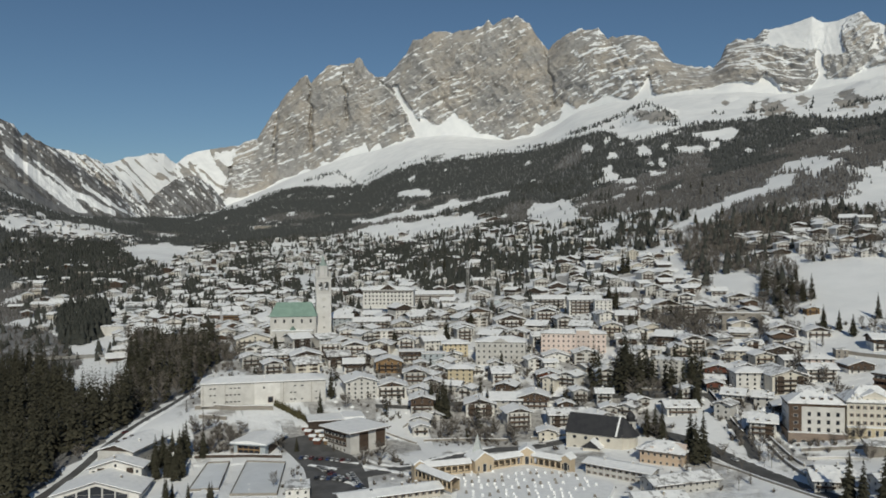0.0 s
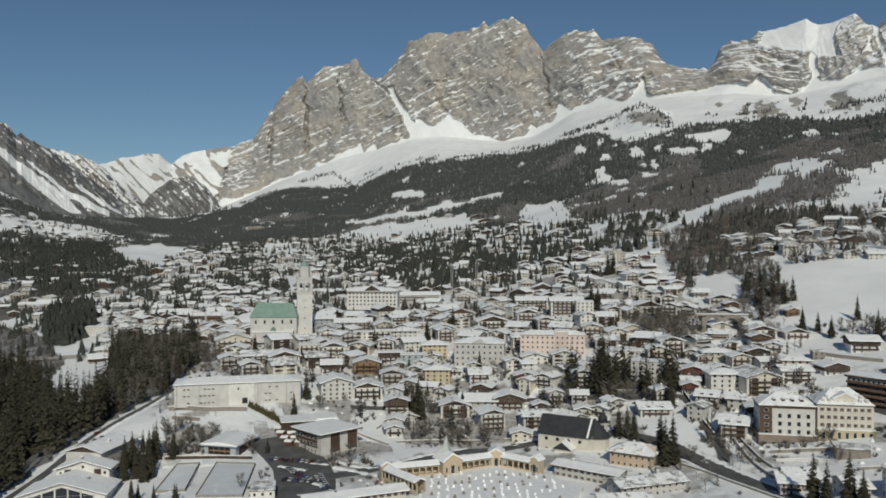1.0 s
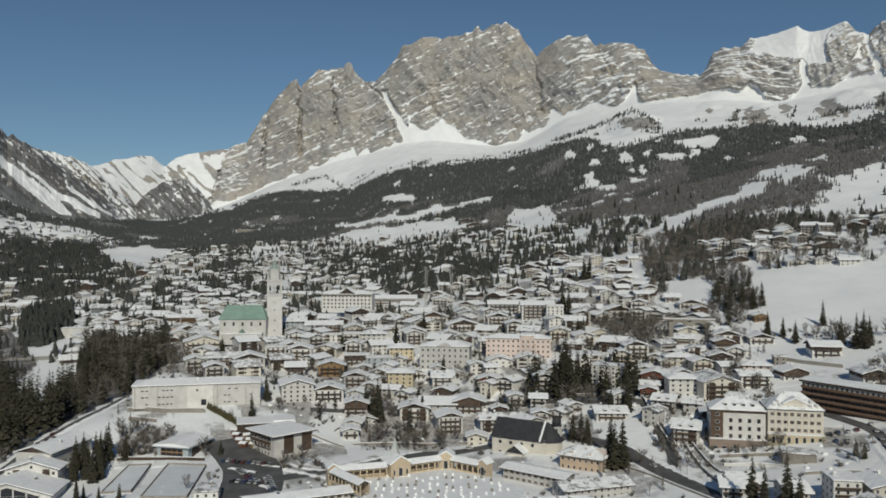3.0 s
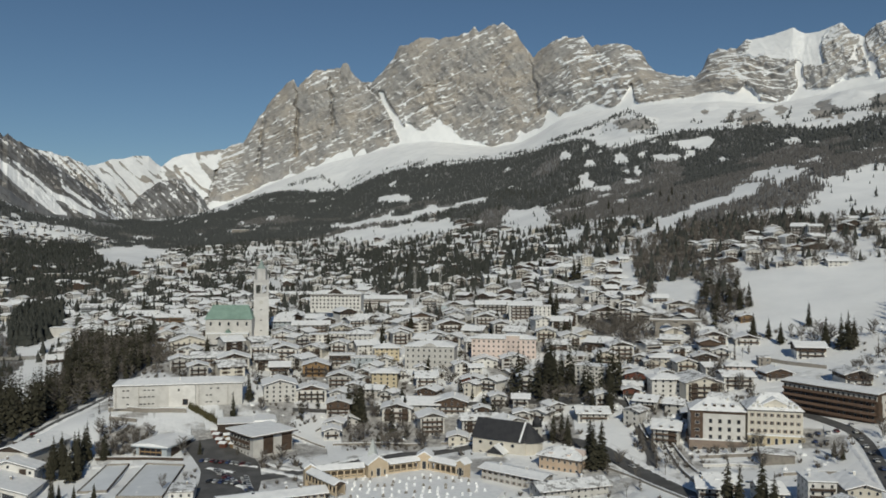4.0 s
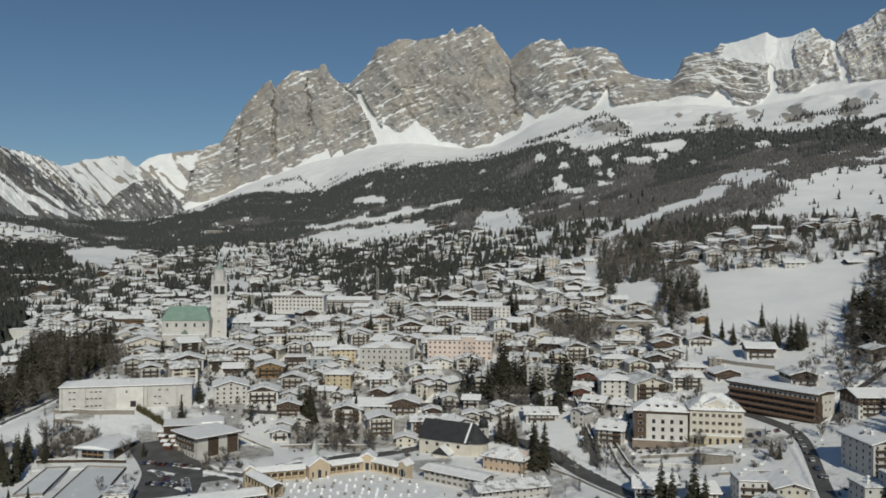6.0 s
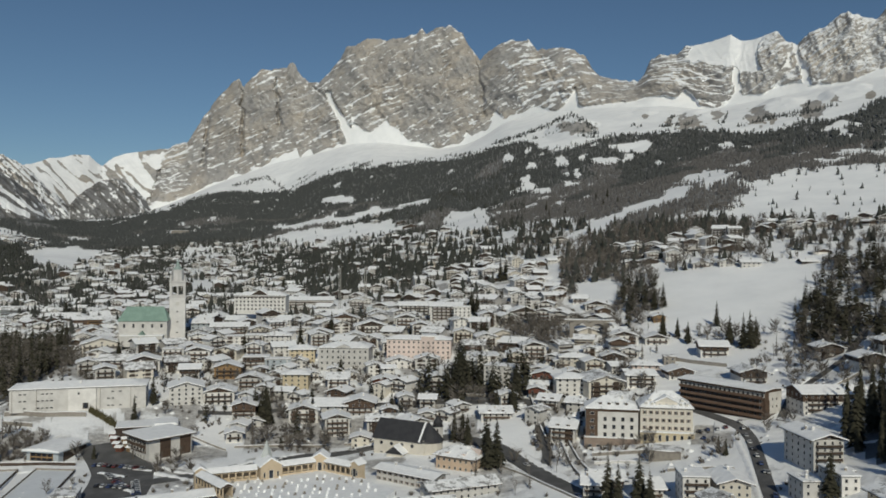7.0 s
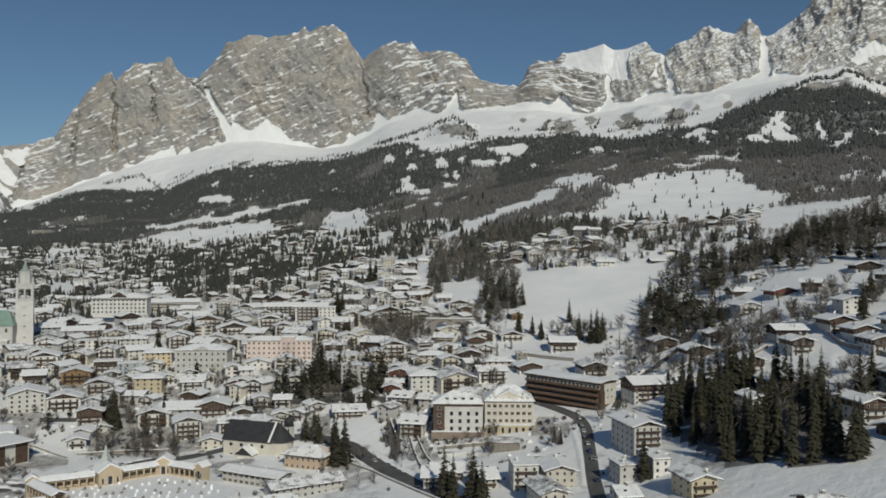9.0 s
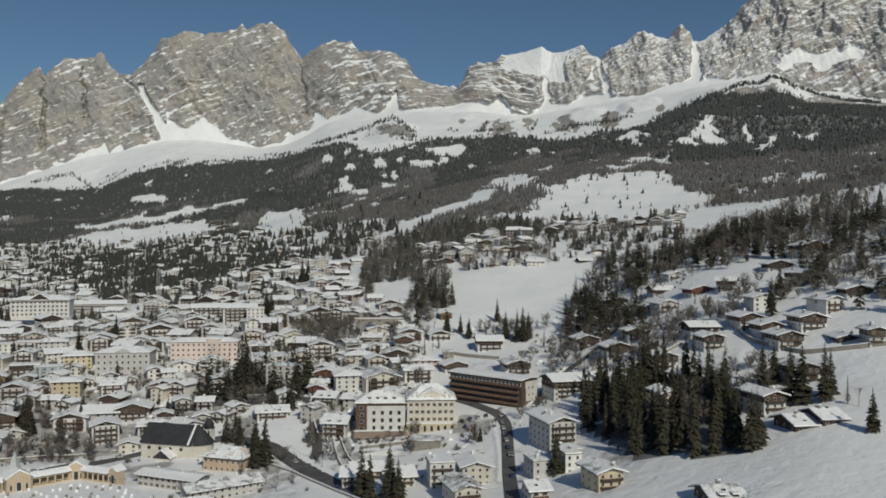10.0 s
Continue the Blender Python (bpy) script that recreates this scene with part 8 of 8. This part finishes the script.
# single trees of the town
rng = random.Random(44)
made = 0
while made < 110:
    az, r = rng.uniform(-20, 18), math.sqrt(rng.uniform(640.0 ** 2, 1750.0 ** 2))
    x, y = CX + r * math.sin(radians(az)), CY + r * math.cos(radians(az))
    if not clear_of(x, y, 1.5) or on_meadow(x, y):
        continue
    if rng.random() < 0.7:
        plant_spruce(x, y, rng.uniform(0.45, 0.95), rng)
    else:
        plant_bare(x, y, rng.uniform(0.5, 0.9), rng)
    made += 1
# single trees, each at its place: x, y, size
rng = random.Random(500)
for x, y, s in [(-69.8, 527.1, 0.8), (4.1, 510.7, 1.0), (5.8, 507.0, 0.9), (47.0, 580.3, 0.75), (121.8, 445.6, 0.8), (117.1, 445.5, 0.7), (123.7, 438.6, 0.75), (130.4, 410.8, 1.15), (135.3, 405.4, 1.05), (130.8, 403.3, 0.95), (161.5, 647.8, 0.75), (157.1, 648.6, 0.7), (-152.3, 432.9, 0.7), (-141.8, 421.4, 0.75), (-139.9, 434.9, 0.85), (-140.7, 444.2, 0.7), (-149.3, 451.5, 0.5), (-127.1, 375.8, 0.55), (-103.8, 368.3, 0.5), (-78.5, 446.6, 0.4), (171.9, 332.5, 0.9), (174.4, 326.0, 0.8), (182.7, 323.8, 0.9), (184.9, 317.4, 0.75), (240.1, 378.8, 0.4), (241.2, 373.0, 0.35)]:
    plant_spruce(x, y, s, rng)
rng = random.Random(501)
for x, y, s in [(248.7, 296.2, 0.75), (305.2, 239.8, 0.9), (300.6, 237.0, 0.95), (301.3, 248.0, 1.0), (350.7, 294.3, 0.9), (357.9, 295.6, 0.85), (342.8, 266.5, 1.15), (344.9, 262.2, 1.1), (350.6, 255.8, 1.1), (357.2, 259.9, 0.8), (445.1, 398.3, 0.9), (421.0, 376.1, 0.9), (338.1, 218.4, 0.7), (337.6, 608.5, 0.8), (327.0, 561.1, 0.9), (331.4, 548.6, 1.0), (334.8, 545.8, 1.1), (340.9, 549.5, 0.9), (303.6, 580.5, 0.7), (302.2, 598.0, 0.7), (290.3, 597.6, 0.8), (320.3, 680.2, 1.0), (311.6, 677.8, 0.9), (305.0, 682.8, 0.9), (210.0, 900.1, 1.1), (216.7, 902.8, 1.0), (130.6, 795.3, 0.9), (159.0, 736.0, 1.0), (162.3, 722.6, 1.0), (108.0, 712.0, 0.8)]:
    plant_spruce(x, y, s, rng)
rng = random.Random(502)
for x, y, s in [(155.8, 478.7, 0.8), (145.7, 478.6, 0.6), (12.7, 1275.0, 0.9), (293.2, 603.7, 0.8), (-416.0, 806.0, 0.9), (-440.9, 837.2, 0.8), (-287.3, 764.6, 1.0), (-280.5, 730.1, 0.9), (-147.4, 418.8, 0.85), (-141.3, 422.7, 0.8), (-149.4, 436.0, 0.85), (-138.8, 431.5, 0.8), (-138.6, 442.7, 0.85), (-135.8, 414.9, 0.75), (-133.8, 419.6, 0.8), (-72.8, 497.8, 0.7), (-129.2, 442.7, 0.7), (32.5, 517.0, 0.7), (-4.1, 520.5, 0.95), (0.7, 516.3, 0.8), (-132.6, 389.4, 0.4), (-127.7, 385.5, 0.35), (-118.7, 381.2, 0.35), (-107.2, 376.0, 0.4)]:
    plant_spruce(x, y, s, rng)
rng = random.Random(503)
for x, y, s in [(8.9, 482.5, 0.7), (2.0, 472.0, 0.8), (19.3, 486.9, 0.7), (-1.3, 490.6, 0.8), (42.9, 480.9, 0.6), (28.8, 473.6, 0.7), (-26.6, 509.6, 0.6), (-30.9, 522.0, 0.6), (55.1, 499.0, 0.5), (-58.1, 447.2, 0.5), (148.1, 387.6, 0.8), (160.9, 429.2, 0.9), (160.6, 421.8, 0.9), (150.2, 402.3, 0.7), (123.1, 393.4, 0.7), (100.0, 397.8, 0.6), (161.5, 564.6, 0.6), (225.8, 451.9, 0.6), (137.9, 364.9, 0.8), (133.5, 375.9, 0.7), (388.2, 391.7, 0.8), (403.7, 458.6, 1.0), (397.7, 435.9, 1.0), (416.8, 486.9, 1.0), (421.0, 451.8, 0.5), (353.9, 241.3, 0.7), (353.7, 246.9, 0.6), (432.0, 407.9, 0.7), (436.6, 430.8, 0.7), (161.9, 386.0, 0.8)]:
    plant_bare(x, y, s, rng)
rng = random.Random(504)
for x, y, s in [(164.9, 397.1, 0.8), (314.7, 571.8, 0.7), (288.0, 624.5, 0.7), (305.6, 647.2, 0.7), (-430.4, 921.9, 0.6), (-513.9, 1024.0, 0.6), (-521.7, 1054.4, 0.7), (-158.4, 506.5, 0.5), (-141.8, 469.0, 0.8), (-137.7, 471.8, 0.8)]:
    plant_bare(x, y, s, rng)
# ---- garden walls, hedges, stalls and shrubs ----
def garden_wall(line, h, thick, mat, label, name="garden_wall", step=4.0):
    """A wall that follows the ground along a line, with a cap of snow."""
    pts = []
    for (ax, ay), (bx, by) in zip(line, line[1:]):
        n = max(1, int(math.hypot(bx - ax, by - ay) / step))
        pts += [(ax + (bx - ax) * i / n, ay + (by - ay) * i / n) for i in range(n)]
    pts.append(line[-1])
    Q = np.array(pts, float)
    for _ in range(2):
        Q[1:-1] = (Q[:-2] + 2 * Q[1:-1] + Q[2:]) / 4
    T = np.gradient(Q, axis=0)
    T /= np.linalg.norm(T, axis=1)[:, None]
    N = np.stack([-T[:, 1], T[:, 0]], 1)
    z = height(Q[:, 0], Q[:, 1])

    def band(half, z0, z1):
        sh = Shape()
        n = len(Q)
        for (dx, dz) in ((-half, z0), (-half, z1), (half, z1), (half, z0)):
            sh.v += [(q[0] + m[0] * dx, q[1] + m[1] * dx, c + dz) for q, m, c in zip(Q, N, z)]
        for k in range(4):
            a, b = k * n, ((k + 1) % 4) * n
            sh.f += [(a + i, a + i + 1, b + i + 1, b + i) for i in range(n - 1)]
        sh.f += [(0, n, 2 * n, 3 * n), (n - 1, 4 * n - 1, 3 * n - 1, 2 * n - 1)]
        return sh

    ob = new(name, band(thick / 2, -1.0, h).mesh(name, mat))
    tagged(ob, label, "wall", "garden walls")
    part("snow_cap", band(thick / 2 + 0.12, h, h + 0.32), SNOW, ob, "cap of snow")


for line, h, t, mat, label in (
        ([(398, 376), (390, 355), (390, 334), (389, 314), (397, 304), (405, 294), (414, 287)], 2.2, 0.6, STONE, "grey stone retaining wall capped with snow"),
        ([(280, 550), (287, 538), (294, 526), (304, 514)], 2.4, 0.6, STONE, "grey stone terrace wall capped with snow"),
        ([(173, 424), (172, 410), (171, 395), (171, 380), (172, 372)], 1.6, 0.5, STONE, "curved grey stone lane wall capped with snow"),
        ([(177, 424), (176.5, 410), (176, 396), (177, 384)], 1.3, 0.5, STONE, "curved grey stone lane wall capped with snow"),
        ([(171, 514), (169, 489), (167, 465), (166, 446), (166, 433)], 1.8, 0.5, DARK, "dark timber fence along the lane"),
        ([(131, 416), (148, 388), (159, 360), (172, 322)], 1.0, 0.4, STONE, "low grey stone parapet beside the road"),
        ([(184, 403), (200, 399), (214, 394)], 1.7, 0.5, STONE, "grey terrace wall below the hotel"),
        ([(182, 392), (196, 388), (206, 380)], 1.2, 0.4, WHITE, "white garden wall capped with snow"),
        ([(-54, 496), (-28, 479), (-12, 465)], 1.0, 0.4, STONE, "low grey stone wall on the snowy bank"),
        ([(-21, 491), (-14, 505), (-8, 520)], 1.0, 0.4, STONE, "low grey stone wall on the snowy bank"),
        ([(55, 471), (75, 467), (90, 462)], 1.3, 0.4, STONE, "grey stone wall beside the road"),
        ([(-8, 470), (20, 474), (45, 472)], 1.2, 0.5, STONE, "grey stone wall at the foot of the bank"),
        ([(120, 520), (145, 509), (163, 505)], 1.4, 0.4, STONE, "grey stone lane wall capped with snow"),
        ([(-154, 510), (-125, 501.5), (-103, 503)], 2.6, 0.6, STONE, "grey stone retaining wall before the long building"),
        ([(-134, 442), (-110, 442), (-85, 438)], 1.7, 0.4, DARK, "dark timber fence along the courts"),
        ([(-146, 491), (-128, 487)], 2.2, 0.6, STONE, "grey stone wall on the snowy bank"),
        ([(210, 366), (226, 360), (236, 352)], 1.4, 0.4, STONE, "grey stone yard wall capped with snow"),
        ([(300, 428), (320, 425), (345, 430)], 1.8, 0.5, STONE, "grey stone wall beside the hillside lane"),
        ([(330, 400), (350, 392), (372, 392)], 1.8, 0.5, STONE, "grey stone terrace wall on the hillside")):
    garden_wall(line, h, t, mat, label)


def stall(x, y, rot, kind, k):
    """A small wooden stall: counter box, posts and a snowy pitched roof."""
    ob = thing("market_stall", pose(x, y, ground(x, y) + 0.2, 0, 0, rot), "small closed wooden stall with snow on its roof", "stall", "stalls by the car park")
    part("body", Shape().box(-1.9, 1.9, -1.1, 1.3, 0, 2.2), kind, ob)
    part("counter", Shape().box(-1.7, 1.7, -1.5, -1.1, 0.9, 1.05), BROWN, ob)
    part("roof", Shape().prism([(-1.9, 2.2), (1.9, 2.2), (0, 3.0)], "x", -2.2, 2.2), kind, ob)
    part("roof_snow", Shape().prism([(-2.0, 2.25), (0, 3.1), (2.0, 2.25), (2.0, 2.6), (0, 3.5), (-2.0, 2.6)], "x", -2.2, 2.2), SNOW, ob)


rng = random.Random(77)
k = 0
for j in range(4):
    for i in range(4):
        x, y = -79 + i * 5.0 + j * 3.6 + rng.uniform(-0.6, 0.6), 478 + i * 0.5 - j * 6.6 + rng.uniform(-0.6, 0.6)
        if i * 5 + j * 3.6 < 24:
            stall(x, y, rng.uniform(-20, 20), (RED, OCHRE, DARK, RED)[k % 4], k)
            k += 1


HEDGE_LEAF = leaf_material("hedge_needles", (0.045, 0.043, 0.022), (0.12, 0.105, 0.055))
HEDGES = []
for k in range(3):
    cr, tr = spruce(120 + k, 5.2, 9, 9, 1.9, 1.0, 0.45)
    HEDGES.append((cr.mesh("hedge_crown", HEDGE_LEAF), tr.mesh("hedge_trunk", BARK)))


def small_evergreen(x, y, s, rng):
    cr, tr = HEDGES[rng.randrange(3)]
    ob = new("hedge_tree", tr)
    ob.matrix_basis = pose(x, y, ground(x, y) - 0.3, 0, 0, rng.uniform(0, 360)) @ Matrix.Diagonal((s, s, s * rng.uniform(0.85, 1.1), 1))
    tagged(ob, "small dark evergreen in a row between the buildings", "tree", "hedge of small evergreens")
    part("crown", cr, None, ob)


for i in range(22):
    q = i / 21
    small_evergreen(-103 + 27 * q, 510 - 23 * q, rng.uniform(0.85, 1.15), rng)


def lump(seed):
    """A rounded shrub bowed under snow."""
    rng = random.Random(seed)
    sh = Shape()
    k, rows = 7, ((1.0, -0.2), (1.05, 0.35), (0.65, 0.85))
    for r, z in rows:
        sh.v += [(r * rng.uniform(0.75, 1.2) * math.cos(6.283 * i / k), r * rng.uniform(0.75, 1.2) * math.sin(6.283 * i / k), z + rng.uniform(-0.1, 0.1)) for i in range(k)]
    sh.v.append((0, 0, 1.05))
    for j in range(2):
        for i in range(k):
            a, b = j * k + i, j * k + (i + 1) % k
            sh.f += [(a, b, b + k), (a, b + k, a + k)]
    sh.f += [(2 * k + i, 2 * k + (i + 1) % k, 3 * k) for i in range(k)]
    return sh


P = sprinkle(450, -14, 34, 400, 680, -3.0, 61)
join_trees("snowy_shrubs", [lump(470 + k) for k in range(4)], P, SNOW, "low garden shrubs bowed under snow", 0.6, 1.5, 62)
P = sprinkle(2200, -20, 38, 370, 720, -3.5, 63)
join_trees("garden_hedges", [bush(480 + k) for k in range(4)], P, LARCH, "leafless brown hedges and shrubs in gardens", 0.25, 0.75, 64)
P = sprinkle(800, -22, 32, 400, 900, -2.0, 65)
join_trees("garden_larches", MID_LARCH, P, LARCH, "leafless grey-brown trees between the houses", 0.3, 0.75, 66)
P = sprinkle(260, -22, 14, 470, 850, -1.0, 67)
join_trees("garden_firs", MID_SPRUCE, P, NEEDLE, "dark evergreen trees between the houses", 0.2, 0.6, 68)
rng = random.Random(12)
for x, y, s in ((168, 430, 0.5), (166, 424, 0.6), (165, 418, 0.6), (164, 412, 0.7), (163, 405, 0.7), (161, 398, 0.6), (160, 390, 0.5), (-12, 520, 0.9), (-8, 512, 1.0), (-3, 524, 0.9), (-14, 508, 0.8),
                (325, 509, 0.8), (335, 512, 0.9), (346, 506, 0.9), (340, 518, 0.8), (270, 566, 0.8), (276, 570, 0.7), (262, 560, 0.8), (128, 408, 0.5), (136, 396, 0.5), (140, 384, 0.6), (146, 372, 0.5), (75, 452, 0.5), (82, 470, 0.6), (88, 466, 0.5)):
    plant_bare(x, y, s, rng)
